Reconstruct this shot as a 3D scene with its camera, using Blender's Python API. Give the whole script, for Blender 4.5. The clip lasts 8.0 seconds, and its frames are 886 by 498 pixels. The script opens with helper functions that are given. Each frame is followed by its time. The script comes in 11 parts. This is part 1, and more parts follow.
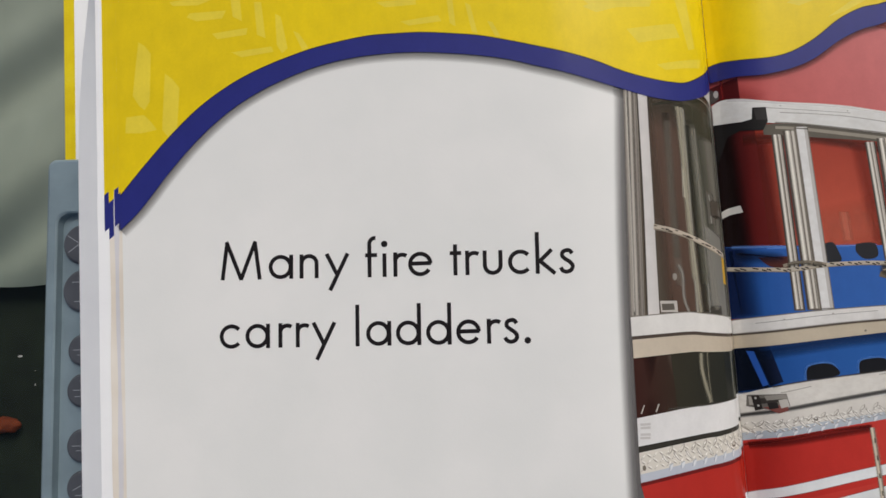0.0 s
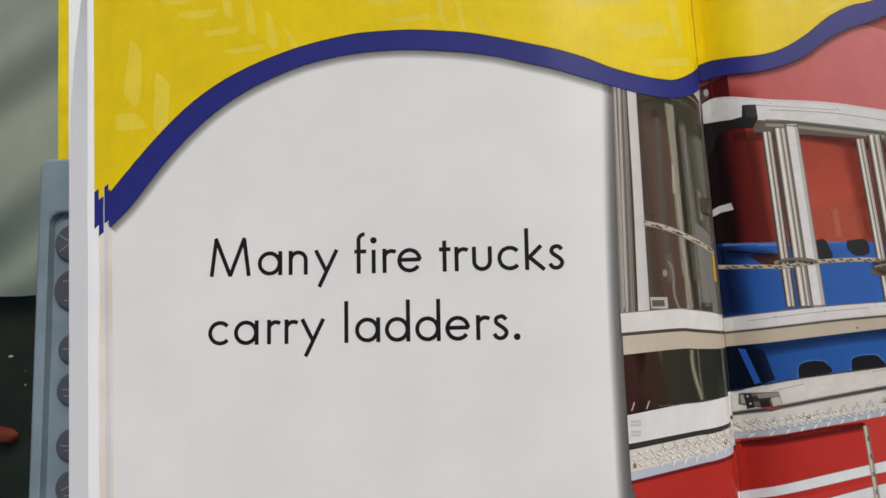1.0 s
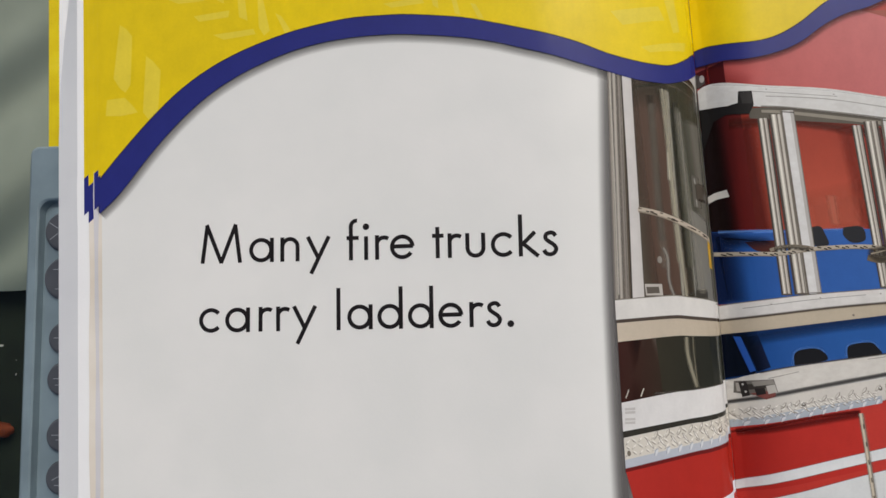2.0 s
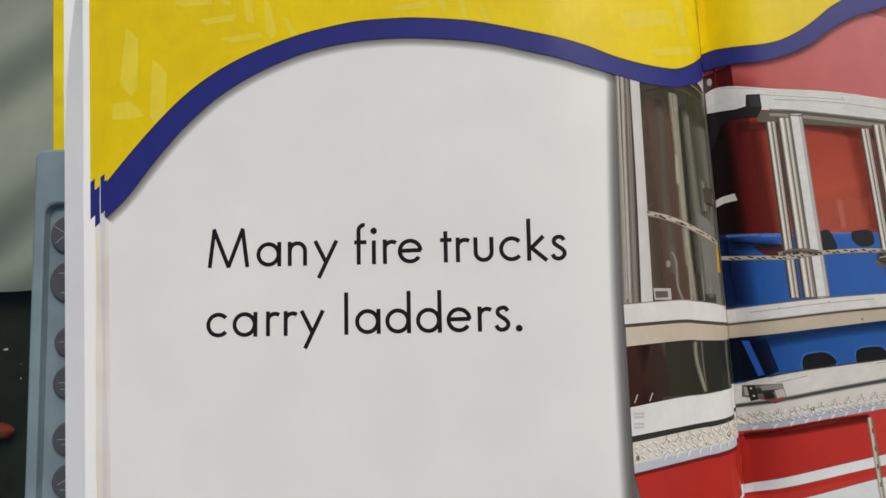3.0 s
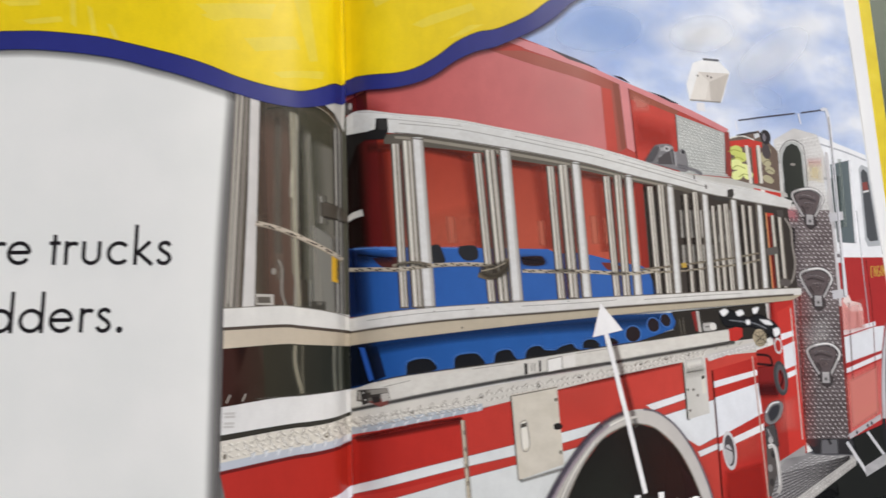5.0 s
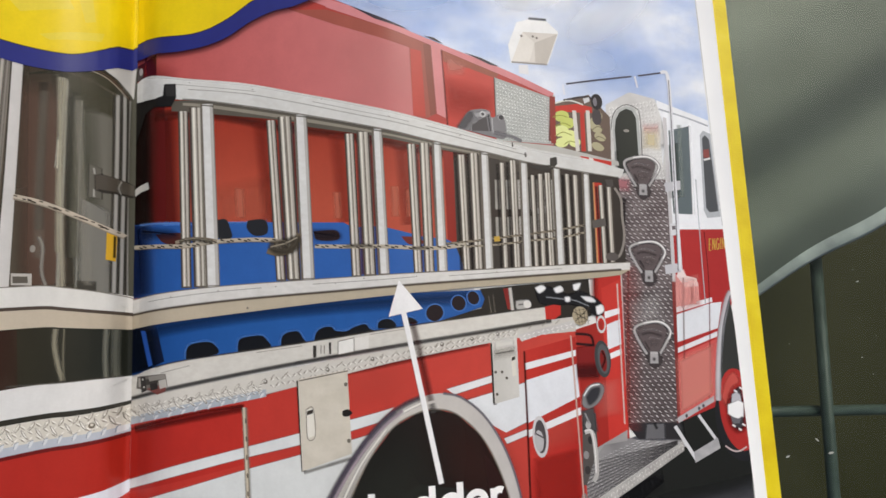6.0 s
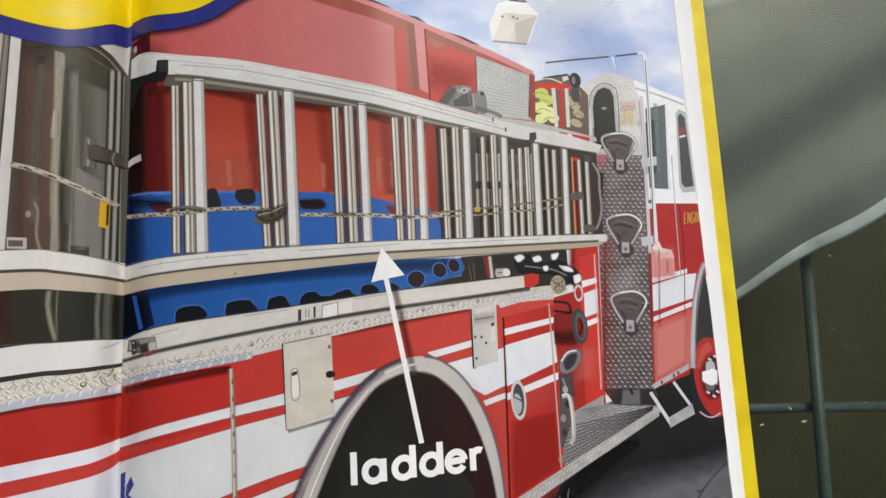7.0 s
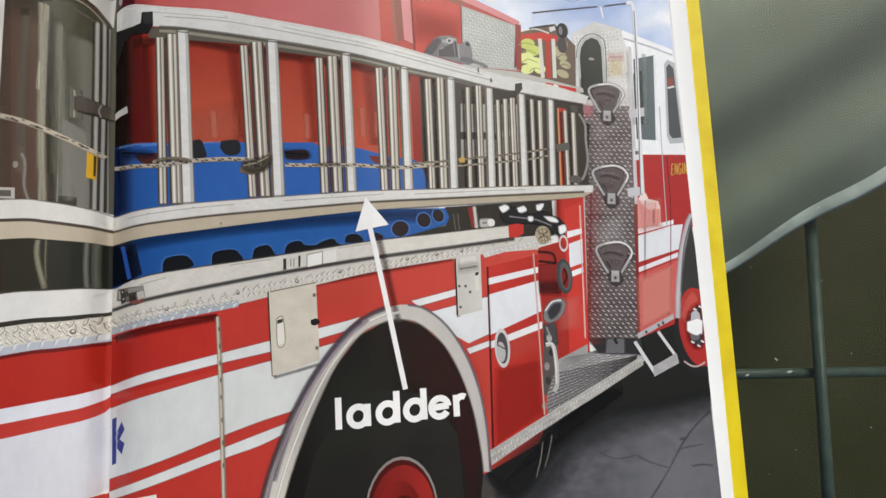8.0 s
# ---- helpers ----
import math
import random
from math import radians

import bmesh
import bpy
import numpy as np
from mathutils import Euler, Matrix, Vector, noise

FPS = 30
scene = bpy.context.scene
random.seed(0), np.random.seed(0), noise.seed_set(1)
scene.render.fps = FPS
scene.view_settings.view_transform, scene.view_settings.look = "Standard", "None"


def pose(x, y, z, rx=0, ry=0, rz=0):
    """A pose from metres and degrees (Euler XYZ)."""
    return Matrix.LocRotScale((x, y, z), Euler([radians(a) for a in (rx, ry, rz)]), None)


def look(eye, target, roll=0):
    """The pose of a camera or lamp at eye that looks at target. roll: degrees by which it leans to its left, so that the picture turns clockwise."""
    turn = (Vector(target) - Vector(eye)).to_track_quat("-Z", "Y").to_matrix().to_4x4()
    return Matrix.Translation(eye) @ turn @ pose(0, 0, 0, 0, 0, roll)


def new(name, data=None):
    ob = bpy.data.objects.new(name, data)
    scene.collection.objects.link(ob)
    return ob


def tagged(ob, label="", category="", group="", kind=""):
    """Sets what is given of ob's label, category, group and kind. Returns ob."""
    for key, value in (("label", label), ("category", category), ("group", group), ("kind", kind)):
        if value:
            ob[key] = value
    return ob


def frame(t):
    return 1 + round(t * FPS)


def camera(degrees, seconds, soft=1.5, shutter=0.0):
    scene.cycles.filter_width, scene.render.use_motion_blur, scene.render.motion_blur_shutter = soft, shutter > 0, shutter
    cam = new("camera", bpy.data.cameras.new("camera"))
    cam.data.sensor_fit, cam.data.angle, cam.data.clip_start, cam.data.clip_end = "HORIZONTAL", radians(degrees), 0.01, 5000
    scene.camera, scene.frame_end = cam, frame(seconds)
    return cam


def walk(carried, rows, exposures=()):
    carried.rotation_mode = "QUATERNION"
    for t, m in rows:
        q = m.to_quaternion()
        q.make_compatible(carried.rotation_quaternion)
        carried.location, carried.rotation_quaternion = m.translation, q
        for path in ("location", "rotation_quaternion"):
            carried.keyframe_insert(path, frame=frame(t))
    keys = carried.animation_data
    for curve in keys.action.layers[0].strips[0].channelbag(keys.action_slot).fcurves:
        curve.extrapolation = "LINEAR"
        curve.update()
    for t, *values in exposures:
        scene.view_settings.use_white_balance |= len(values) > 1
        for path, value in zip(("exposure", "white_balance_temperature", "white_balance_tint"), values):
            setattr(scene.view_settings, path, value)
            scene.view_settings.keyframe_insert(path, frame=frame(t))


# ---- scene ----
# An open picture book on a glass table, seen from a hand's breadth above. Millimetres in the page functions, metres in the world.
cam = camera(64.81, 8.0, soft=1.5, shutter=0.25)
PATH = [
    (0, pose(-0.08662, -0.00889, 0.28683, 4.324, 3.773, -1.151)),
    (0.5, pose(-0.07930, -0.01115, 0.28697, 5.228, 3.839, -1.160)),
    (1, pose(-0.08258, -0.01473, 0.28553, 5.434, 3.920, -1.122)),
    (1.5, pose(-0.08004, -0.01817, 0.28366, 5.282, 3.855, -1.094)),
    (3, pose(-0.08417, -0.01627, 0.28270, 5.120, 3.675, -1.159)),
    (3.5, pose(-0.08293, -0.01464, 0.28259, 4.987, 3.802, -1.156)),
    (4, pose(-0.07423, -0.01662, 0.28873, 4.784, 4.103, -1.093)),
    (4.2, pose(-0.05722, -0.00992, 0.29660, 4.320, 3.091, -1.335)),
    (4.5, pose(-0.02363, -0.02573, 0.30654, 8.080, 1.596, -0.657)),
    (4.7, pose(-0.00504, -0.02685, 0.30317, 7.981, -0.713, -0.457)),
    (5, pose(0.02975, -0.03056, 0.29139, 8.506, -1.291, -0.412)),
    (5.2, pose(0.05020, -0.02870, 0.28229, 8.235, -1.375, -1.088)),
    (6.3, pose(0.10891, -0.03881, 0.27326, 7.829, -1.460, -1.078)),
    (6.5, pose(0.10946, -0.04165, 0.27653, 8.158, -1.563, -1.042)),
    (7, pose(0.10887, -0.05122, 0.27978, 8.770, -1.381, -0.960)),
    (7.5, pose(0.11703, -0.05531, 0.28045, 7.706, -0.825, -1.119)),
    (8, pose(0.11832, -0.06072, 0.28004, 6.762, -0.465, -1.028)),
]
walk(cam, PATH, exposures=((0, -0.54, 6560, 6), (1.7, -0.54, 6560, 6), (2.8, -0.54, 6620, 4), (3.9, -0.53, 6600, 4), (4.5, -0.45, 6500, 6), (5.2, -0.38, 6460, 5), (6.3, -0.46, 6540, 5), (8, -0.40, 6500, 3)))

# ---- world and light: an overcast sky and a very soft sun ----
world = bpy.data.worlds.new("overcast")
scene.world = world
world.use_nodes = True
wn, wl = world.node_tree.nodes, world.node_tree.links
sky = wn.new("ShaderNodeTexSky")
sky.sky_type, sky.sun_disc = "NISHITA", False
sky.sun_elevation, sky.sun_rotation, sky.dust_density, sky.air_density = radians(46), radians(28), 6.0, 0.6
wl.new(sky.outputs[0], wn["Background"].inputs[0])
wn["Background"].inputs[1].default_value = 0.15
sun = new("sun", bpy.data.lights.new("sun", "SUN"))
sun.data.energy, sun.data.angle, sun.data.color = 1.3, radians(24), (1.0, 0.985, 0.955)
sun.matrix_world = look((0.45, 0.85, 1.0), (0, 0, 0))


# ---- materials ----
def linear(code, gain=1.0):
    """The linear colour of a six-digit sRGB code."""
    out = []
    for i in (0, 2, 4):
        c = int(code[i:i + 2], 16) / 255
        out.append(min(0.95, gain * (c / 12.92 if c <= 0.04045 else ((c + 0.055) / 1.055) ** 2.4)))
    return (*out, 1.0)


def material(name, rough=0.5, metal=0.0, specular=0.5):
    m = bpy.data.materials.new(name)
    m.use_nodes = True
    b = m.node_tree.nodes["Principled BSDF"]
    b.inputs["Roughness"].default_value, b.inputs["Metallic"].default_value = rough, metal
    b.inputs["Specular IOR Level"].default_value = specular
    return m, m.node_tree.nodes, m.node_tree.links, b


def grain(nodes, links, size, detail=3.0, stretch=(1, 1, 1), offset=(0, 0, 0)):
    """Noise in world metres: size is the width of one patch."""
    geo, mp, nz = nodes.new("ShaderNodeNewGeometry"), nodes.new("ShaderNodeMapping"), nodes.new("ShaderNodeTexNoise")
    mp.inputs["Scale"].default_value = stretch
    mp.inputs["Location"].default_value = offset
    nz.inputs["Scale"].default_value, nz.inputs["Detail"].default_value = 1.0 / size, detail
    links.new(geo.outputs["Position"], mp.inputs["Vector"])
    links.new(mp.outputs["Vector"], nz.inputs["Vector"])
    return nz.outputs["Fac"]


def ramp(nodes, links, fac, stops):
    r = nodes.new("ShaderNodeValToRGB")
    while len(r.color_ramp.elements) < len(stops):
        r.color_ramp.elements.new(0.5)
    for e, (pos, col) in zip(r.color_ramp.elements, stops):
        e.position, e.color = pos, col
    links.new(fac, r.inputs["Fac"])
    return r.outputs["Color"]


def bump(nodes, links, b, height, strength, depth):
    n = nodes.new("ShaderNodeBump")
    n.inputs["Strength"].default_value, n.inputs["Distance"].default_value = strength, depth
    links.new(height, n.inputs["Height"])
    links.new(n.outputs["Normal"], b.inputs["Normal"])


def mixed(nodes, links, fac, a, b_):
    mx = nodes.new("ShaderNodeMix")
    mx.data_type = "RGBA"
    for sock, val in ((mx.inputs[0], fac), (mx.inputs[6], a), (mx.inputs[7], b_)):
        if isinstance(val, (tuple, float)):
            sock.default_value = val
        else:
            links.new(val, sock)
    return mx.outputs[2]


INKS = {}
GAIN = 1.04


def ink_mat(code, to="", x1=0.0, x2=1.0, axis=0, patch=0.0):
    """Printing ink on coated paper: one tint, or a tint that runs into another between two places in millimetres,
    or two tints mottled in patches of a size in metres."""
    key = (code, to, x1, x2, axis, patch)
    if key in INKS:
        return INKS[key]
    m, nodes, links, b = material("ink_" + code, 0.28, specular=0.2)
    c1 = linear(code, GAIN)
    fine = grain(nodes, links, 0.0009, 2.0)
    if patch:
        big = grain(nodes, links, patch, 4.0, (1, 1.8, 0), (x1, x2, 0))
        col = ramp(nodes, links, big, [(0.36, c1), (0.64, linear(to, GAIN))])
    elif to:
        geo, sep, mr = nodes.new("ShaderNodeNewGeometry"), nodes.new("ShaderNodeSeparateXYZ"), nodes.new("ShaderNodeMapRange")
        links.new(geo.outputs["Position"], sep.inputs[0])
        if axis == 3:    # across the page, square to the fold
            turn = nodes.new("ShaderNodeMath")
            turn.operation = "MULTIPLY_ADD"
            turn.inputs[1].default_value = TURN
            links.new(sep.outputs[1], turn.inputs[0])
            links.new(sep.outputs[0], turn.inputs[2])
            links.new(turn.outputs[0], mr.inputs["Value"])
        else:
            links.new(sep.outputs[axis], mr.inputs["Value"])
        mr.inputs["From Min"].default_value, mr.inputs["From Max"].default_value = x1 / 1000, x2 / 1000
        col = ramp(nodes, links, mr.outputs["Result"], [(0.0, c1), (1.0, linear(to, GAIN))])
    else:
        col = c1
    soft = grain(nodes, links, 0.011, 3.0)
    shade = ramp(nodes, links, soft, [(0.3, (0.955, 0.955, 0.955, 1)), (0.7, (1.03, 1.03, 1.03, 1))])
    worn = ramp(nodes, links, grain(nodes, links, 0.0032, 4.0, (1, 0.45, 1)), [(0.32, (0.97, 0.97, 0.97, 1)), (0.68, (1.02, 1.02, 1.02, 1))])
    dots = ramp(nodes, links, fine, [(0.3, (0.98, 0.98, 0.98, 1)), (0.7, (1.015, 1.015, 1.015, 1))])
    for tex in (shade, worn, dots):
        mul = nodes.new("ShaderNodeMix")
        mul.data_type, mul.blend_type = "RGBA", "MULTIPLY"
        mul.inputs[0].default_value = 1.0
        if isinstance(col, tuple):
            mul.inputs[6].default_value = col
        else:
            links.new(col, mul.inputs[6])
        links.new(tex, mul.inputs[7])
        col = mul.outputs[2]
    links.new(col, b.inputs["Base Color"])
    bump(nodes, links, b, fine, 0.06, 0.0002)
    INKS[key] = m
    return m


def paper_mat(name, a, b2, rough, fibre=0.0012):
    m, nodes, links, b = material(name, rough, specular=0.25)
    big, fine = grain(nodes, links, 0.03, 3.0), grain(nodes, links, fibre, 4.0)
    col = mixed(nodes, links, ramp(nodes, links, big, [(0.35, (0, 0, 0, 1)), (0.65, (1, 1, 1, 1))]), linear(a), linear(b2))
    links.new(col, b.inputs["Base Color"])
    bump(nodes, links, b, fine, 0.08, 0.0003)
    return m


PAPER = paper_mat("coated_paper", "e3e4e2", "e8e8e6", 0.36)
LEAF = paper_mat("page_edges", "f0f1f3", "f5f6f7", 0.55)
CREAM = paper_mat("worn_page_edge", "d9cfc0", "eae4da", 0.7, 0.0008)
# leaf paper with the shade between the steps put into its grey
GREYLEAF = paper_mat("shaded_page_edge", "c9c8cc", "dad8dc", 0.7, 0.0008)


def cover_mat():
    m, nodes, links, b = material("yellow_cloth_cover", 0.45, specular=0.35)
    weave, big = grain(nodes, links, 0.0011, 2.0, (1, 2.5, 1)), grain(nodes, links, 0.012, 4.0)
    a = ramp(nodes, links, big, [(0.3, linear("e0c40a")), (0.62, linear("ecd514")), (0.8, linear("f2dc3a"))])
    links.new(a, b.inputs["Base Color"])
    bump(nodes, links, b, weave, 0.35, 0.0004)
    return m


COVER = cover_mat()


def plastic_mat(name, code, rough, speck=0.0006):
    m, nodes, links, b = material(name, rough, specular=0.45)
    fine, big = grain(nodes, links, speck, 2.0), grain(nodes, links, 0.02, 4.0)
    c = linear(code)
    lo = tuple(0.86 * v for v in c[:3]) + (1,)
    hi = tuple(1.1 * v for v in c[:3]) + (1,)
    links.new(ramp(nodes, links, big, [(0.35, lo), (0.65, hi)]), b.inputs["Base Color"])
    bump(nodes, links, b, fine, 0.12, 0.0002)
    return m


PLASTIC = plastic_mat("blue_grey_plastic", "7c8d96", 0.36)
BUTTON = plastic_mat("dark_grey_rubber", "50535a", 0.45)
ICON = plastic_mat("light_grey_paint", "a3a6ab", 0.5)


def glass_mat():
    m, nodes, links, b = material("tinted_glass", 0.02)
    nodes.remove(b)
    out = nodes["Material Output"]
    tr, gl, mx, fr = (nodes.new("ShaderNodeBsdf" + k) for k in ("Transparent", "Glossy")), None, None, None
    tr, gl = tr
    mx, fr = nodes.new("ShaderNodeMixShader"), nodes.new("ShaderNodeFresnel")
    fr.inputs["IOR"].default_value = 1.25
    tr.inputs["Color"].default_value = (0.84, 0.88, 0.85, 1)
    gl.inputs["Roughness"].default_value = 0.03
    links.new(fr.outputs[0], mx.inputs[0])
    links.new(tr.outputs[0], mx.inputs[1])
    links.new(gl.outputs[0], mx.inputs[2])
    links.new(mx.outputs[0], out.inputs["Surface"])
    return m


GLASS = glass_mat()


def cloth_mat(name, code_a, code_b, size, rough=0.7):
    m, nodes, links, b = material(name, rough, specular=0.3)
    big = grain(nodes, links, size, 4.0)
    links.new(ramp(nodes, links, big, [(0.32, linear(code_a)), (0.68, linear(code_b))]), b.inputs["Base Color"])
    return m


FABRIC = cloth_mat("grey_canvas", "6e7268", "8c9086", 0.2)
# lighter copy of the canvas: missing light on the left sheet is in its colour
PALE_FABRIC = cloth_mat("pale_grey_canvas", "8c8f87", "abaea5", 0.2)
# pale tint holds the highlight along the canvas edge
HEM = cloth_mat("pale_hem_highlight", "a4a8a8", "dce0de", 0.05)
EARTH = cloth_mat("dark_earth", "363418", "44422a", 0.2, 0.9)
LAWN = cloth_mat("dark_green_mat", "181c16", "262c22", 0.06, 0.9)
STEEL = cloth_mat("dark_green_steel", "3f4a45", "525e58", 0.02, 0.4)
CLAY = cloth_mat("orange_clay", "6c2c14", "84391c", 0.02, 0.8)
DUST = cloth_mat("pale_dust", "9a9a94", "c2c2bc", 0.003, 0.9)


# ---- the shape of the open pages ----
LEFT = [(-260, 0), (-70, 0), (-55, -.2), (-41, -1.8), (-30, -4.0), (-24, -5.2), (-16, -7.4), (-8.3, -11.8), (-5.4, -14.6),
        (-3.6, -17.2), (-2.4, -21.5), (-1.6, -24.8), (0, -26)]
RIGHT = [(0, -26), (3, -24.6), (6, -22.6), (10, -20), (16, -18.4), (30, -17.8), (47, -17.1), (75, -16.5), (93, -16.9), (105, -19.3),
         (126, -24.4), (139, -26.8), (155, -30.3), (178, -35.8), (200, -39.5), (218, -41.8), (240, -44)]
TOP, BOTTOM, PAGE_Z = 124.5, -155.0, 52.0
TURN = 0.033    # the book lies turned by this much against the text
KNOTS = np.unique(np.round(np.concatenate([np.arange(-244, -10, 2.0), np.arange(-10, 8.01, 0.5), np.arange(8, 247, 2.0)]), 3))


def smoothed(profile):
    px, pz = np.array(profile).T
    fine = np.arange(-300, 301, 0.5)
    kernel = np.exp(-0.5 * (np.arange(-16, 17) * 0.5 / 3) ** 2)
    return fine, np.convolve(np.pad(np.interp(fine, px, pz), 16, "edge"), kernel / kernel.sum(), "valid")


def arch(x):
    """The height of the pages across the book, sharp at the fold and rounded elsewhere."""
    w = np.clip((np.abs(x) - 5) / 8, 0, 1)
    profile = np.where(x < 0, np.interp(x, *np.array(LEFT).T), np.interp(x, *np.array(RIGHT).T))
    soft = np.where(x < 0, np.interp(x, *smoothed(LEFT)), np.interp(x, *smoothed(RIGHT)))
    return soft * w + profile * (1 - w)


ARCH = arch(KNOTS)
LEAN = np.interp(KNOTS, [-60, 0, 240], [0, 0.026, 0.03])


def page_z(x, y):
    u = x + TURN * y
    return PAGE_Z + np.interp(u, KNOTS, ARCH) - np.interp(u, KNOTS, LEAN) * y


def fold_x(y):
    return -TURN * y


def right_x(y):
    return 218.2 - TURN * y


def left_x(y):
    return -213.3 - TURN * y


# ---- small builders ----
def part(name, bm, mat, parent=None, label="", smooth=False):
    """Links a bmesh as one mesh object under a thing or a part."""
    me = bpy.data.meshes.new(name)
    bm.to_mesh(me)
    bm.free()
    me.materials.append(mat)
    if smooth:
        me.shade_smooth()
    ob = new(name, me)
    ob.parent = parent
    return tagged(ob, label)


def thing(name, label, category, kind="", at=(0, 0, 0)):
    ob = new(name)
    ob.location = at
    ob.empty_display_size = 0.02
    return tagged(ob, label, category, kind=kind)


def slab(outline, z1, z2, bevel=0.0):
    """An upright prism over an outline in millimetres."""
    bm = bmesh.new()
    f = bm.faces.new([bm.verts.new((x / 1000, y / 1000, z1 / 1000)) for x, y in outline])
    up = bmesh.ops.extrude_face_region(bm, geom=[f])["geom"]
    bmesh.ops.translate(bm, vec=(0, 0, (z2 - z1) / 1000), verts=[v for v in up if isinstance(v, bmesh.types.BMVert)])
    bmesh.ops.recalc_face_normals(bm, faces=bm.faces[:])
    if bevel:
        bmesh.ops.bevel(bm, geom=bm.edges[:], offset=bevel / 1000, segments=3, profile=0.6, affect="EDGES")
    return bm


def rounded(x1, y1, x2, y2, r, n=6):
    out = []
    for cx, cy, a in ((x2 - r, y2 - r, 0), (x1 + r, y2 - r, 90), (x1 + r, y1 + r, 180), (x2 - r, y1 + r, 270)):
        out += [(cx + r * math.cos(radians(a + 90 * k / n)), cy + r * math.sin(radians(a + 90 * k / n))) for k in range(n + 1)]
    return out


STEP = 0.045


def cut(bm, u, keep=0):
    """Cuts along a line beside the fold; keep: -1 keeps what lies towards the left page, 1 towards the right, 0 all."""
    bmesh.ops.bisect_plane(bm, geom=bm.verts[:] + bm.edges[:] + bm.faces[:], plane_co=(u, 0, 0), plane_no=(1, TURN, 0), dist=1e-5,
                           clear_outer=keep < 0, clear_inner=keep > 0)


def laid(bm, layer, dz=0.0, page=None):
    """Trims flat faces to their page, cuts them along the page's knots and lays them on the curved page."""
    bmesh.ops.triangulate(bm, faces=bm.faces[:], ngon_method="EAR_CLIP")
    if page is not None and page.name == "left_page":
        cut(bm, -0.02, -1)
    if page is not None and page.name == "right_page":
        cut(bm, 0.02, 1)
        cut(bm, 218.2, -1)
    us, ys = [v.co.x + TURN * v.co.y for v in bm.verts], [v.co.y for v in bm.verts]
    u1, u2, y1, y2 = min(us), max(us), min(ys), max(ys)
    for k in KNOTS:
        if u1 < k < u2 and (k > -72 or k % 20 == 0):
            cut(bm, k)
    for k in range(-160, 121, 20):
        if y1 < k < y2 and u2 > -60:
            bmesh.ops.bisect_plane(bm, geom=bm.verts[:] + bm.edges[:] + bm.faces[:], plane_co=(0, k, 0), plane_no=(0, 1, 0), dist=1e-5)
    for f in bm.faces:
        f.normal_update()
        if f.normal.z < 0:
            f.normal_flip()
    lifts = []
    for v in bm.verts:
        x, y = v.co.x, v.co.y
        u = x + TURN * y
        slope = float(np.interp(u + 0.4, KNOTS, ARCH) - np.interp(u - 0.4, KNOTS, ARCH)) / 0.8
        h, n = layer * STEP + v.co.z + dz, math.sqrt(1 + slope * slope)
        lifts.append((v, (x - slope / n * h, y, float(page_z(x, y)) + h / n)))
    for v, co in lifts:
        v.co = [c / 1000 for c in co]
    return bm


def flow(pts, n=5):
    """A smooth line through points (Catmull-Rom)."""
    p = [pts[0], *pts, pts[-1]]
    out = []
    for a, b, c, d in zip(p, p[1:], p[2:], p[3:]):
        for k in range(n):
            t = k / n
            out.append(tuple(0.5 * (2 * b[i] + (c[i] - a[i]) * t + (2 * a[i] - 5 * b[i] + 4 * c[i] - d[i]) * t * t
                                    + (3 * b[i] - a[i] - 3 * c[i] + d[i]) * t ** 3) for i in (0, 1)))
    return out + [pts[-1]]


def add_face(bm, pts, z=0.0):
    clean = [p for i, p in enumerate(pts) if math.dist(p, pts[i - 1]) > 0.004]
    if len(clean) > 2:
        bm.faces.new([bm.verts.new((*p, z)) for p in clean])


def add_line(bm, pts, width, z=0.0, ends=None):
    """A ribbon of one width, or of a width at its start and one at its end."""
    w2 = width if ends is None else ends
    left, right = [], []
    for i, p in enumerate(pts):
        a, b = pts[max(i - 1, 0)], pts[min(i + 1, len(pts) - 1)]
        d = math.dist(a, b) or 1.0
        h = (width + (w2 - width) * i / max(1, len(pts) - 1)) / 2
        nx, ny = -(b[1] - a[1]) / d * h, (b[0] - a[0]) / d * h
        left.append((p[0] + nx, p[1] + ny))
        right.append((p[0] - nx, p[1] - ny))
    pairs = [(bm.verts.new((*p, z)), bm.verts.new((*r, z))) for p, r in zip(left, right)]
    for (a, c), (b2, d) in zip(pairs, pairs[1:]):
        bm.faces.new([a, b2, d, c])


def ink(page, name, mat, layer, pts, label="", dz=0.0):
    """A printed shape from its corners."""
    bm = bmesh.new()
    add_face(bm, pts)
    return part(name, laid(bm, layer, dz, page), mat, page, label, True)


def blob(page, name, mat, layer, pts, label=""):
    """A printed shape with a smooth outline through its points."""
    return ink(page, name, mat, layer, flow([*pts, pts[0]], 4)[:-1], label)


def band(page, name, mat, layer, top, low, label="", curve=True):
    """A printed strip between an upper and a lower line."""
    t, b = (flow(top), flow(low)) if curve else (top, low)
    return ink(page, name, mat, layer, t + b[::-1], label)


def line(page, name, mat, layer, pts, width, label="", ends=None, curve=True):
    bm = bmesh.new()
    add_line(bm, flow(pts, 4) if curve and len(pts) > 2 else pts, width, 0.0, ends)
    return part(name, laid(bm, layer, 0.0, page), mat, page, label, True)


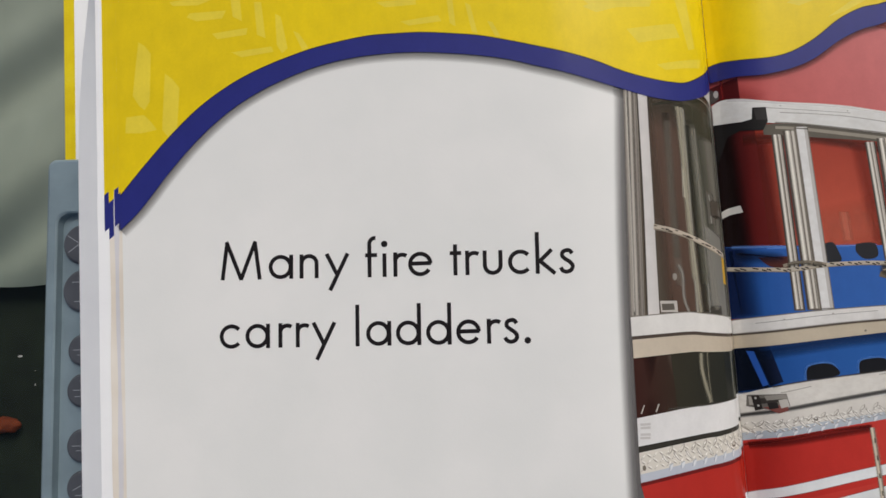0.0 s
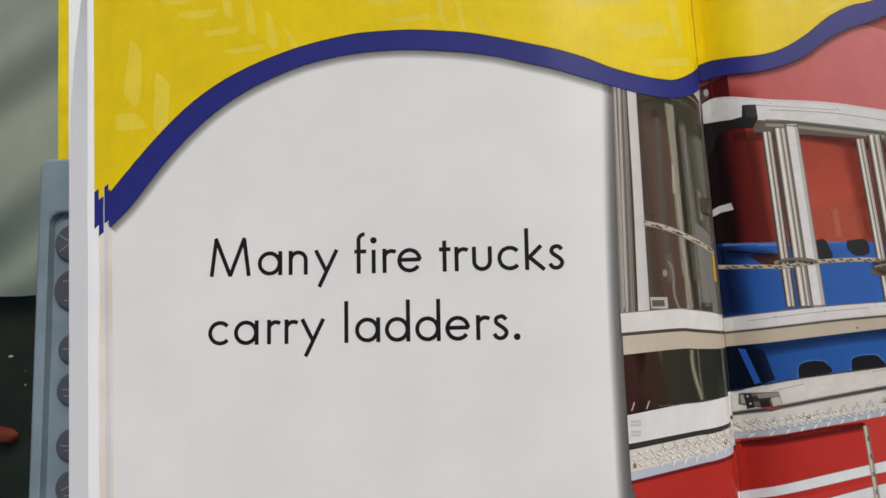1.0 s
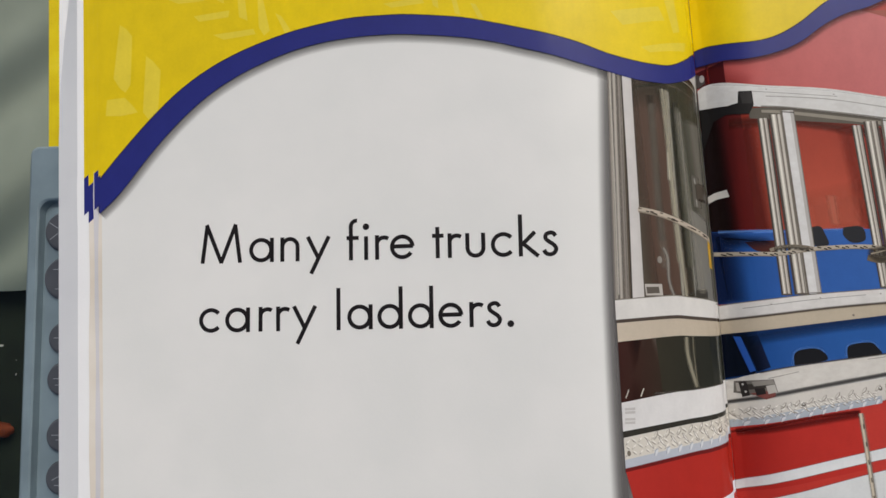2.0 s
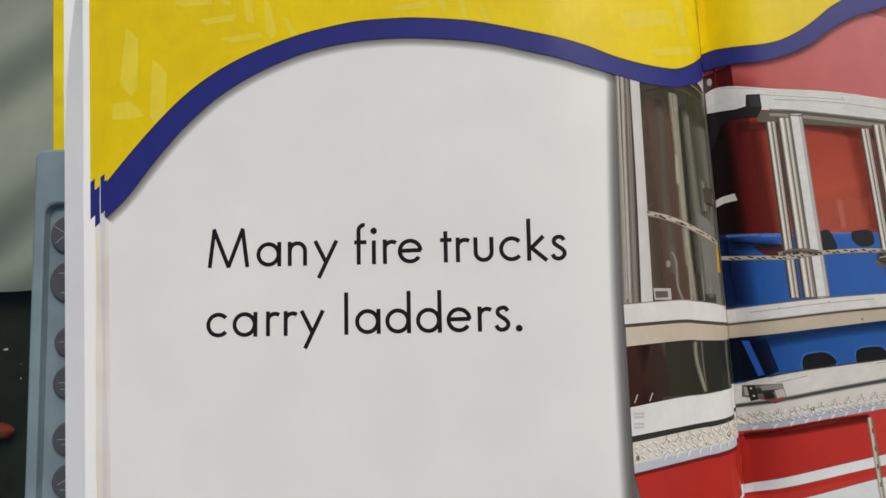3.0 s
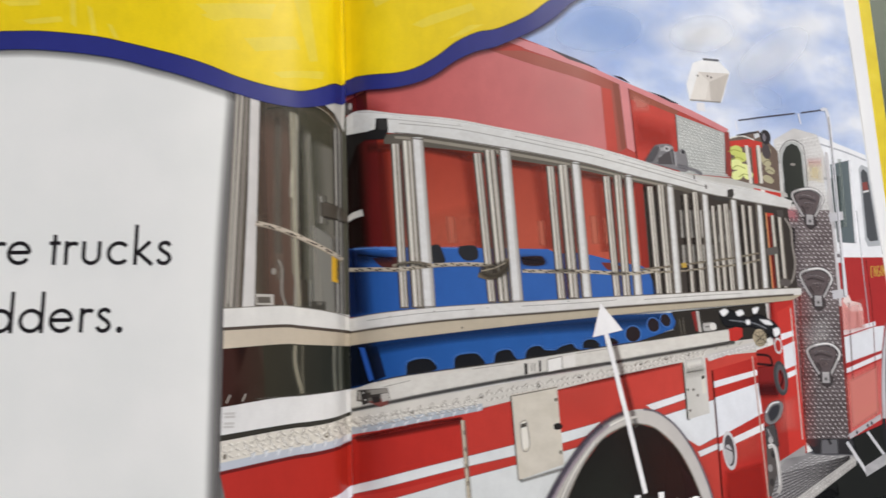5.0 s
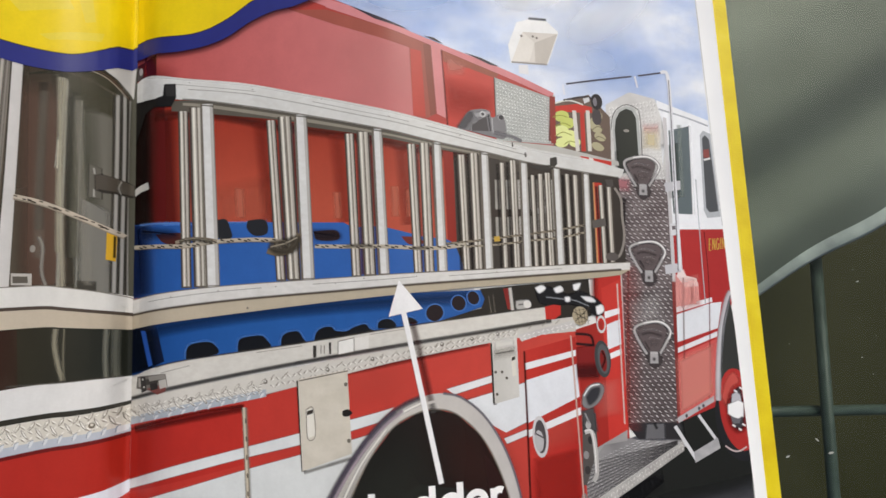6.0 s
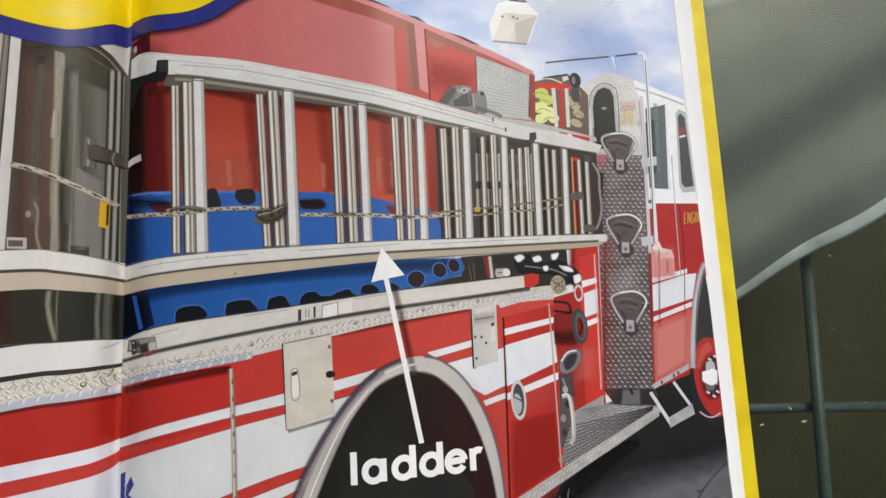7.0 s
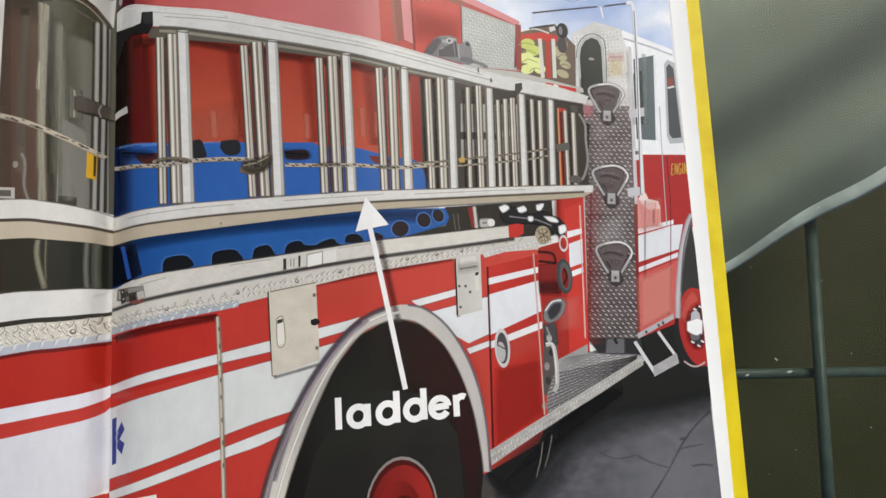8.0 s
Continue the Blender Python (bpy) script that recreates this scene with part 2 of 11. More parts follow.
def disc(page, name, mat, layer, cx, cy, rx, ry, lean=0.0, label="", hole=0.0):
    """A printed ellipse, or a ring if hole gives the inner size as a share."""
    bm, c, s = bmesh.new(), math.cos(radians(lean)), math.sin(radians(lean))
    ring = [(math.cos(2 * math.pi * k / 28), math.sin(2 * math.pi * k / 28)) for k in range(28)]
    spot = lambda u, v: (cx + u * rx * c - v * ry * s, cy + u * rx * s + v * ry * c)
    if hole:
        rim = [(bm.verts.new((*spot(a, b), 0)), bm.verts.new((*spot(a * hole, b * hole), 0))) for a, b in ring]
        for (a, b), (e, f) in zip(rim, rim[1:] + rim[:1]):
            bm.faces.new([a, e, f, b])
    else:
        add_face(bm, [spot(a, b) for a, b in ring])
    return part(name, laid(bm, layer, 0.0, page), mat, page, label, True)


def soft_mat(code, strength):
    """Ink that fades out towards the rim of its shape, by the share of cover stored with the mesh."""
    key = ("soft", code, strength)
    if key not in INKS:
        m, nodes, links, b = material("soft_ink_" + code, 0.28, specular=0.2)
        b.inputs["Base Color"].default_value = linear(code, GAIN)
        at, mul = nodes.new("ShaderNodeAttribute"), nodes.new("ShaderNodeMath")
        at.attribute_name = "cover"
        mul.operation, mul.inputs[1].default_value = "MULTIPLY", strength
        links.new(at.outputs["Fac"], mul.inputs[0])
        links.new(mul.outputs[0], b.inputs["Alpha"])
        INKS[key] = m
    return INKS[key]


def soft(page, name, code, layer, pts, fade, strength=1.0, curve=True, label=""):
    """A printed tone with a blurred outline: full inside, fading over a width in millimetres across its edge."""
    loop = flow([*pts, pts[0]], 4)[:-1] if curve else pts
    n, area = len(loop), sum(a[0] * b[1] - b[0] * a[1] for a, b in zip(loop, loop[1:] + loop[:1]))
    turn, bm = (1 if area > 0 else -1), bmesh.new()
    cover = bm.verts.layers.float.new("cover")
    rings = []
    for off, amount in ((-0.5, 1.0), (0.0, 0.5), (0.5, 0.0)):
        ring = []
        for i, p in enumerate(loop):
            a, b = loop[i - 1], loop[(i + 1) % n]
            d = math.dist(a, b) or 1.0
            v = bm.verts.new((p[0] + turn * (b[1] - a[1]) / d * off * fade, p[1] - turn * (b[0] - a[0]) / d * off * fade, 0))
            v[cover] = amount
            ring.append(v)
        rings.append(ring)
    bm.faces.new(rings[0])
    for r1, r2 in zip(rings, rings[1:]):
        for i in range(n):
            j = (i + 1) % n
            bm.faces.new([r1[i], r1[j], r2[j], r2[i]])
    return part(name, laid(bm, layer, 0.0, page), soft_mat(code, strength), page, label, True)


def tone(page, name, code, layer, cx, cy, rx, ry, lean=0.0, strength=1.0):
    """A printed tone that is strongest in its middle and fades evenly over a whole ellipse, in millimetres and degrees."""
    bm, c, s = bmesh.new(), math.cos(radians(lean)), math.sin(radians(lean))
    cover = bm.verts.layers.float.new("cover")
    mid = bm.verts.new((cx, cy, 0))
    mid[cover] = 1.0
    rings = []
    for share in (0.2, 0.4, 0.6, 0.8, 1.0):
        ring = []
        for k in range(24):
            u, v = share * rx * math.cos(k * math.pi / 12), share * ry * math.sin(k * math.pi / 12)
            p = bm.verts.new((cx + u * c - v * s, cy + u * s + v * c, 0))
            p[cover] = 0.5 + 0.5 * math.cos(math.pi * share)
            ring.append(p)
        rings.append(ring)
    for k in range(24):
        bm.faces.new([mid, rings[0][k], rings[0][(k + 1) % 24]])
        for r1, r2 in zip(rings, rings[1:]):
            bm.faces.new([r1[k], r2[k], r2[(k + 1) % 24], r1[(k + 1) % 24]])
    return part(name, laid(bm, layer, 0.0, page), soft_mat(code, strength), page, "", True)


def soft_line(page, name, code, layer, pts, width, strength=1.0, label=""):
    """A printed line, full along its middle and fading to both sides."""
    path, bm = flow(pts, 4) if len(pts) > 2 else pts, bmesh.new()
    cover = bm.verts.layers.float.new("cover")
    rows = []
    for i, p in enumerate(path):
        a, b = path[max(i - 1, 0)], path[min(i + 1, len(path) - 1)]
        d = math.dist(a, b) or 1.0
        nx, ny = -(b[1] - a[1]) / d * width / 2, (b[0] - a[0]) / d * width / 2
        row = []
        for k, amount in ((-1, 0), (-0.45, 0.7), (0, 1), (0.45, 0.7), (1, 0)):
            v = bm.verts.new((p[0] + nx * k, p[1] + ny * k, 0))
            v[cover] = amount
            row.append(v)
        rows.append(row)
    for r1, r2 in zip(rows, rows[1:]):
        for k in range(4):
            bm.faces.new([r1[k], r1[k + 1], r2[k + 1], r2[k]])
    return part(name, laid(bm, layer, 0.0, page), soft_mat(code, strength), page, label, True)


# ---- a geometric sans-serif alphabet, drawn with pen strokes; one unit is the height of a small letter ----
def plate_marks(page, name, mat, layer, quad, nu, nv, size=0.36, label="", one_way=False):
    """The raised lozenges of printed tread plate inside four corners: short slanted strokes in rows, turned by turns,
    or all one way in staggered rows."""
    a, b, c, d = (Vector(p) for p in quad)
    bm, rng = bmesh.new(), random.Random(nu * 31 + nv)
    for i in range(nu):
        for j in range(nv):
            s, t = (i + (0.5 if not one_way else 0.25 + 0.5 * (j % 2)) + rng.uniform(-0.06, 0.06)) / nu, (j + 0.5 + rng.uniform(-0.06, 0.06)) / nv
            mid = (a * (1 - s) + b * s) * (1 - t) + (d * (1 - s) + c * s) * t
            across, down = ((b - a) * (1 - t) + (c - d) * t) / nu, ((d - a) * (1 - s) + (c - b) * s) / nv
            long = (across + down if one_way or (i + j) % 2 else across - down) * size * rng.uniform(0.8, 1.1)
            wide = Vector((-long.y, long.x)) * 0.2
            add_face(bm, [mid - long, mid + wide, mid + long, mid - wide])
    laid(bm, layer, page=page)
    return part(name, bm, mat, page, label)


def bow(cx, cy, r, a1, a2, n=18):
    return [(cx + r * math.cos(radians(a1 + (a2 - a1) * k / n)), cy + r * math.sin(radians(a1 + (a2 - a1) * k / n))) for k in range(n + 1)]


def glyph(ch):
    """Strokes of a letter; a single point stands for a dot."""
    ess = flow([(.56, .80), (.46, .92), (.32, .93), (.18, .86), (.16, .70), (.30, .57), (.46, .46), (.57, .30), (.50, .13), (.33, .06), (.17, .11), (.08, .24)], 3)
    return {
        "M": [[(.08, 0), (.27, 1.58)], [(.24, 1.6), (.88, -.0)], [(.86, -.0), (1.47, 1.6)], [(1.45, 1.58), (1.66, 0)]],
        "a": [bow(.48, .5, .42, 0, 360, 30), [(.93, 0), (.93, 1)]],
        "d": [bow(.48, .5, .42, 0, 360, 30), [(.93, 0), (.93, 1.7)]],
        "n": [[(.08, 0), (.08, 1)], bow(.40, .61, .315, 180, 0) + [(.715, 0)]],
        "u": [[(.08, 1)] + bow(.40, .40, .32, 180, 360) + [(.72, 1)]],
        "y": [[(.08, 1), (.52, .12)], [(.96, 1), (.22, -.52)]],
        "f": [[(.16, 0), (.16, 1.38)] + bow(.40, 1.38, .24, 180, 85, 10), [(-.02, .91), (.48, .91)]],
        "t": [[(.22, 0), (.22, 1.27)], [(0, .91), (.47, .91)]],
        "i": [[(.08, 0), (.08, .97)], [(.08, 1.36)]],
        "l": [[(.08, 0), (.08, 1.7)]],
        "r": [[(.08, 0), (.08, 1)], bow(.37, .60, .30, 175, 55, 10)],
        "e": [bow(.48, .5, .42, 2, 326, 30), [(.08, .52), (.92, .53)]],
        "c": [bow(.48, .5, .42, 42, 318, 26)],
        "k": [[(.08, 0), (.08, 1.7)], [(.66, .98), (.12, .46)], [(.18, .52), (.78, 0)]],
        "s": [ess],
        ".": [[(.13, .11)]],
    }[ch]


def words(page, name, mat, layer, letters, unit, weight, lean, label, squash=1.0, tall=1.0):
    """One printed line of text: letters with the place of their lower left corner in millimetres."""
    bm, c, s, lift = bmesh.new(), math.cos(radians(lean)), math.sin(radians(lean)), 0
    for ch, x, y in letters:
        for pts in glyph(ch):
            pts = [(u, v if v <= 1 else 1 + (v - 1) * tall) for u, v in pts]
            lift = (lift + 1) % 3
            spot = [(x + unit * (u * squash * c - v * s * 0.35), y + unit * (u * squash * s + v * c)) for u, v in pts]
            if len(spot) == 1:
                add_face(bm, [(spot[0][0] + unit * 0.135 * math.cos(k * math.pi / 9), spot[0][1] + unit * 0.135 * math.sin(k * math.pi / 9)) for k in range(18)], lift * 0.012)
            else:
                add_line(bm, spot, weight, lift * 0.012)
    return part(name, laid(bm, layer, 0.0, page), mat, page, label)


# ---- table, ground and what shows through the glass ----
ground = tagged(part("ground", slab([(-30000, -30000), (30000, -30000), (30000, 30000), (-30000, 30000)], -720, -700), EARTH),
                "dark olive earth under the glass table", "ground", kind="structure")

bm = slab(rounded(-860, -480, 700, 480, 40), -8, 0, 1.5)
glass = part("glass_pane", bm, GLASS)
glass.visible_shadow = False
table = thing("glass_table", "garden table with a dusty tinted glass top and steel bars", "table")
glass.parent = table
tagged(glass, "tinted glass top with specks of dust")


def tube(a, b, r, n=14):
    bm = bmesh.new()
    a, b = Vector(a) / 1000, Vector(b) / 1000
    bmesh.ops.create_cone(bm, cap_ends=True, segments=n, radius1=r / 1000, radius2=r / 1000, depth=(b - a).length)
    bmesh.ops.transform(bm, matrix=Matrix.Translation((a + b) / 2) @ (b - a).to_track_quat("Z", "Y").to_matrix().to_4x4(), verts=bm.verts[:])
    return bm


part("crossbar", tube((517, 75, -450), (509, -470, -450), 6), STEEL, table, "dark steel bar under the glass", True)
part("crossbar", tube((200, -110, -462), (659, -111, -462), 5.5), STEEL, table, "dark steel bar under the glass", True)
for x, y in ((-820, -440), (-820, 440), (660, -440), (660, 440)):
    part("leg", tube((x, y, -700), (x, y, -8.2), 14), STEEL, table, smooth=True)
part("side_bar", tube((-820, -440, -462), (-820, 440, -462), 6), STEEL, table, smooth=True)
part("side_bar", tube((660, -440, -462), (660, 440, -462), 6), STEEL, table, smooth=True)

# a sheet of canvas hangs in folds over the bars; the highlight along its lower edge is put into a pale hem
def hem_y(x):
    return 17 + (x - 440) * 0.56 + 2.5 * math.sin(x / 24.0)


def canvas(x1, x2, low, high, z, cols=70, rows=44):
    bm = bmesh.new()
    grid = []
    for i in range(cols + 1):
        x = x1 + (x2 - x1) * i / cols
        lo = low(x)
        grid.append([])
        for j in range(rows + 1):
            y = lo + (high - lo) * j / rows
            fold = 13 * math.sin((x * 0.5 - y * 0.9) / 30.0 + 0.6) + 5 * math.sin((x * 0.5 - y * 0.8) / 13.0 + 1.3)
            grid[i].append(bm.verts.new((x / 1000, y / 1000, (z + fold * min(1, (y - lo) / 50 + 0.25) + 32 * (1 - max(0, 1 - (y - lo) / 110) ** 2)) / 1000)))
    for i in range(cols):
        for j in range(rows):
            bm.faces.new([grid[i][j], grid[i + 1][j], grid[i + 1][j + 1], grid[i][j + 1]])
    return bm


sheet = thing("canvas_sheet", "grey canvas sheet hanging in folds below the glass", "fabric")
part("cloth", canvas(330, 690, hem_y, 470, -420), FABRIC, sheet, smooth=True)
bm = bmesh.new()
pts = [(x, hem_y(x) + 3) for x in range(330, 691, 6)]
row = []
for x, y in pts:
    ring = [bm.verts.new((x / 1000, (y + (6 + (x - 330) / 30) * math.cos(a)) / 1000, (-418 + 4 * math.sin(a)) / 1000)) for a in (k * math.pi / 4 for k in range(8))]
    row.append(ring)
for r1, r2 in zip(row, row[1:]):
    for k in range(8):
        bm.faces.new([r1[k], r1[(k + 1) % 8], r2[(k + 1) % 8], r2[k]])
part("hem", bm, HEM, sheet, "rolled hem, pale with the edge's highlight put into its colour", True)

sheet2 = thing("canvas_sheet", "grey canvas sheet lying flat over the ground", "fabric")
part("cloth", canvas(-1300, -600, lambda x: 29 + 4 * math.sin(x / 37.0), 700, -660, 60, 60), PALE_FABRIC, sheet2, smooth=True)
tagged(part("dark_mat", slab(rounded(-1350, -900, -560, 40, 12), -699, -690, 2), LAWN), "very dark green mat on the ground", "mat")
bm = bmesh.new()
bmesh.ops.create_icosphere(bm, subdivisions=3, radius=0.5)
for v in bm.verts:
    v.co = Vector((v.co.x * 0.05, v.co.y * 0.022, v.co.z * 0.02)) * (1 + 0.25 * noise.noise(v.co * 4)) + Vector((-0.778, -0.170, -0.678))
tagged(part("clay_lump", bm, CLAY, smooth=True), "small lump of orange clay on the dark mat", "clay")

bm = bmesh.new()
rng = random.Random(7)
spots = [(-286, -28, 4), (-279, -40, 2), (238, 78, 2), (241, -80, 3), (258, -79, 4), (253, -74, 3), (275, -13, 2)]
spots += [(rng.uniform(238, 300), rng.uniform(-150, 120), rng.uniform(0.4, 1.2)) for _ in range(18)]
spots += [(rng.uniform(-330, -272), rng.uniform(-100, 110), rng.uniform(0.4, 1.0)) for _ in range(8)]
for x, y, r in spots:
    a = rng.uniform(0, 3.1)
    bmesh.ops.create_icosphere(bm, subdivisions=1, radius=1.0, matrix=Matrix.Translation((x / 1000, y / 1000, 0.0002)) @ Matrix.Rotation(a, 4, "Z") @ Matrix.Diagonal((r * 0.00032, r * 0.00013, 0.0002, 1)))
tagged(part("dust", bm, DUST), "pale specks of dust and lint on the glass", "dust", kind="stuff")

# ---- the book: covers, leaves and the open pages ----
book = thing("picture_book", "open hardback picture book with a yellow cover and glossy pages", "book")
def skew(u1, u2, y1, y2):
    return [(u1 - TURN * y2, y2), (u1 - TURN * y1, y1), (u2 - TURN * y1, y1), (u2 - TURN * y2, y2)]


part("front_cover", slab(skew(-264.6, -20, -164, 129), 0.4, 3.0, 0.7), COVER, book, "yellow cloth-textured cover board")
part("back_cover", slab(skew(20, 232.9, -164, 129), 0.4, 3.0, 0.7), COVER, book, "yellow cloth-textured cover board")
part("spine", slab(skew(-22, 22, -163.9, 128.9), 0.2, 2.6, 0.4), COVER, book, "yellow spine")
part("endpaper", slab(skew(-259.3, -12, -160, 126.6), 3.004, 3.5), LEAF, book, "white endpaper")
part("endpaper", slab(skew(12, 227.0, -160, 126.8), 3.004, 3.6), LEAF, book, "white endpaper")


def page_sheet(x1, x2):
    """The surface of one open page between two edge lines, following the knots, closed below as one leaf."""
    bm = bmesh.new()
    bm.faces.new([bm.verts.new((*p, 0)) for p in ((x1(BOTTOM), BOTTOM), (x2(BOTTOM), BOTTOM), (x2(TOP), TOP), (x1(TOP), TOP))])
    laid(bm, 0)
    bmesh.ops.remove_doubles(bm, verts=bm.verts[:], dist=1e-6)
    return bm


left_page = part("left_page", page_sheet(left_x, fold_x), PAPER, book, "glossy white page with a yellow and blue border and two lines of text", True)
right_page = part("right_page", page_sheet(fold_x, right_x), PAPER, book, "glossy page printed with a picture of a red fire engine and its ladder", True)


def block(edge, foot, z_foot, z_low, drop, side):
    """The leaves below an open page: the upper side keeps below the page, the fore-edge slopes out to a lower leaf and back to the board."""
    bm = bmesh.new()
    rows = []
    for y in np.linspace(BOTTOM + 0.3, TOP - 0.3, 15):
        us = np.concatenate([np.linspace(side * 6, side * 14, 10), np.linspace(side * 16, edge(y), 50)])
        tops = [(u, float(page_z(u - TURN * y, y)) - drop) for u in us]
        u0, z0 = tops[-1]
        face = [(u0 + (foot(y) - u0) * k / 6, z0 + (z_foot - z0) * k / 6) for k in range(1, 7)]
        base = [(u0, z_low), (side * 12, z_low)]
        rows.append([bm.verts.new(((u - TURN * y) / 1000, y / 1000, z / 1000)) for u, z in tops + face + base])
    for a, b in zip(rows, rows[1:]):
        for k in range(len(a)):
            j = (k + 1) % len(a)
            bm.faces.new([a[k], a[j], b[j], b[k]])
    bm.faces.new(rows[0])
    bm.faces.new(rows[-1][::-1])
    bmesh.ops.recalc_face_normals(bm, faces=bm.faces[:])
    return bm


def low_left(y):
    return -232.9 + (0.0011 * (y - 40) ** 2 if y > 40 else 0)


part("leaves", block(lambda y: -223.2, low_left, 45.5, 16.8, 1.95, -1), LEAF, book, "thick block of white leaves")
part("leaves", block(lambda y: 217.4, lambda y: 218.8, 4.5, 3.7, 0.5, 1), LEAF, book, "block of white leaves")

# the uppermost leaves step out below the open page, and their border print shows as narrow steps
# the second leaf is greyer: shade under the step is in its colour
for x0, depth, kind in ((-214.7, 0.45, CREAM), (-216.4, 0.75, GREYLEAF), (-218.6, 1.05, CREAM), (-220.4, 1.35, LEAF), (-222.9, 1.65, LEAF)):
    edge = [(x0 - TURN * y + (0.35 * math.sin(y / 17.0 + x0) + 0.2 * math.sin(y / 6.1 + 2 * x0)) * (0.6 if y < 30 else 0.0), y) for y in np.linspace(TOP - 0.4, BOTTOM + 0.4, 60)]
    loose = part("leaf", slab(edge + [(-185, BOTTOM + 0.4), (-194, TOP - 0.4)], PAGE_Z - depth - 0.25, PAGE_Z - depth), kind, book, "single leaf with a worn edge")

YELLOW = ink_mat("e8cc12", "dfc31a", patch=0.14)
BLUE = ink_mat("2a2f78")
for x0, depth, shift in ((-214.7, 0.45, 0.6), (-216.4, 0.75, 2.0), (-218.6, 1.05, -2.4), (-220.4, 1.35, 0.4)):
    yb = 30.9 + shift
    left, right = x0 + 0.03, -196.0
    rise = 0.9 * (right - left)
    ink(book, "printed_border", YELLOW, 1, [(left - TURN * (TOP - 0.6), TOP - 0.6), (right, TOP - 0.6), (right, yb + rise), (left - TURN * yb, yb)], dz=-depth)
    ink(book, "printed_stripe", BLUE, 1, [(left - TURN * yb, yb), (right, yb + rise), (right, yb - 13 + rise), (left - TURN * (yb - 13), yb - 13)], dz=-depth)


# printed on the left page: the picture strip beside the fold
ink(left_page, "printed_doorway", ink_mat("51483d", "4b4a3f", -34, -16, 3), 1, [(-39, 64.5), (-2.4, 72.4), (0.5, -16.9), (-39.4, -22)], "printed dim doorway behind the ladder")
ink(left_page, "printed_post", ink_mat("7a746c"), 2, [(-39, 64.5), (-34.2, 64.7), (-34.9, -14.7), (-39.9, -14.6)])
soft_line(left_page, "printed_groove", "a39c93", 3, [(-38.2, 63.6), (-38.7, 24.4), (-39.1, -14.4)], 1.75, 0.85)
soft_line(left_page, "printed_groove", "b9b3aa", 3, [(-36.8, 63.6), (-37.2, 24.4), (-37.6, -14.4)], 1.75, 0.85)
soft_line(left_page, "printed_groove", "8f8880", 3, [(-35.2, 63.7), (-35.5, 24.4), (-35.8, -14.5)], 1.39, 0.85)
soft_line(left_page, "printed_groove", "5d574f", 3, [(-37.5, 63.6), (-38, 24.4), (-38.4, -14.4)], 0.56, 0.85)
soft_line(left_page, "printed_groove", "6a635b", 3, [(-35.9, 63.6), (-36.3, 24.4), (-36.7, -14.5)], 0.63, 0.85)
ink(left_page, "printed_post", ink_mat("d2cfcd", "c2bfbc", -37, -29), 3, [(-34, 64.7), (-30.8, 64.8), (-30.3, 25.3), (-29.9, -14.6), (-33.9, -14.5), (-33.6, 25.3)], "printed white post")
soft_line(left_page, "printed_edge", "4b443c", 3.5, [(-34.3, 63.7), (-33.8, 24.4), (-34.1, -14.5)], 0.7, 0.85)
soft(left_page, "printed_frame", "6f6c63", 2, [(-13.8, 56.6), (-5.2, 55), (-2.4, -15.6), (-11.4, -15.6)], 1.6, 0.85, False, "printed grey frame")
soft(left_page, "printed_frame", "86847d", 2.2, [(-12.6, 16), (-4.6, 12), (-2.6, -15.6), (-11.2, -15.6)], 3, 0.7, False)
soft(left_page, "printed_frame", "43402f", 2.4, [(-18, 61), (-6, 60), (-5, 46), (-13, 48), (-18, 54)], 3.5, 0.7, False)
soft(left_page, "printed_frame", "5c5345", 1.6, [(-31, 58), (-24.5, 60), (-23.5, 20), (-31, 18)], 3, 0.6, False)
soft(left_page, "printed_frame", "5f5d50", 1.7, [(-20.4, 59), (-14.2, 58), (-11.9, -15.5), (-18.4, -15.5)], 2.2, 0.55, False)
soft_line(left_page, "printed_fold", "35322a", 2.5, [(-24.4, 55), (-23.5, 29.9), (-22.7, 4.7)], 3.2, 0.5)
soft_line(left_page, "printed_fold", "35332a", 2.6, [(-15.6, 53), (-14.9, 30.6), (-13.6, -13.9)], 3, 0.5)
soft_line(left_page, "printed_fold", "98958a", 2.8, [(-18, 56.6), (-17.5, 40), (-17.3, 30.4), (-16.9, 12.7), (-16.3, -14.4)], 1.9, 0.85, "printed pale fold of the curtain")
soft_line(left_page, "printed_fold", "b8b5aa", 3, [(-18.4, 47), (-17.9, 30.4), (-17.4, 14)], 0.6, 0.6)
soft_line(left_page, "printed_fold", "94928a", 2.9, [(-13.5, 50), (-13.1, 31.1), (-11.6, -14)], 0.8, 0.7)
soft_line(left_page, "printed_fold", "a8a699", 3, [(-19.3, 36.5), (-19.5, 25.5)], 0.5, 0.7)
soft(left_page, "printed_shelf", "3d3a33", 3, [(-11.5, -11.9), (-6.8, -12), (-6.7, -15), (-11.4, -15)], 0.8, 0.9, False)
soft_line(left_page, "printed_post", "3e3a33", 3.2, [(-5.9, 54.5), (-5.1, 33.5), (-4.2, 6.8), (-3.5, -15.4)], 0.9, 0.8)
soft_line(left_page, "printed_post", "b3b0aa", 3.4, [(-5.3, 55), (-4.5, 33.5), (-3.6, 6.8), (-2.9, -15.4)], 1.0, 0.95, "printed chrome door post")
soft_line(left_page, "printed_post", "3d3933", 3.5, [(-4.8, 55.4), (-4.05, 34.1), (-3.2, 7.1), (-2.45, -15.6)], 0.5, 0.9)
soft_line(left_page, "printed_post", "aeaba6", 3.4, [(-4.35, 56), (-3.55, 34.6), (-2.7, 7.5), (-1.95, -15.9)], 0.8, 0.95)
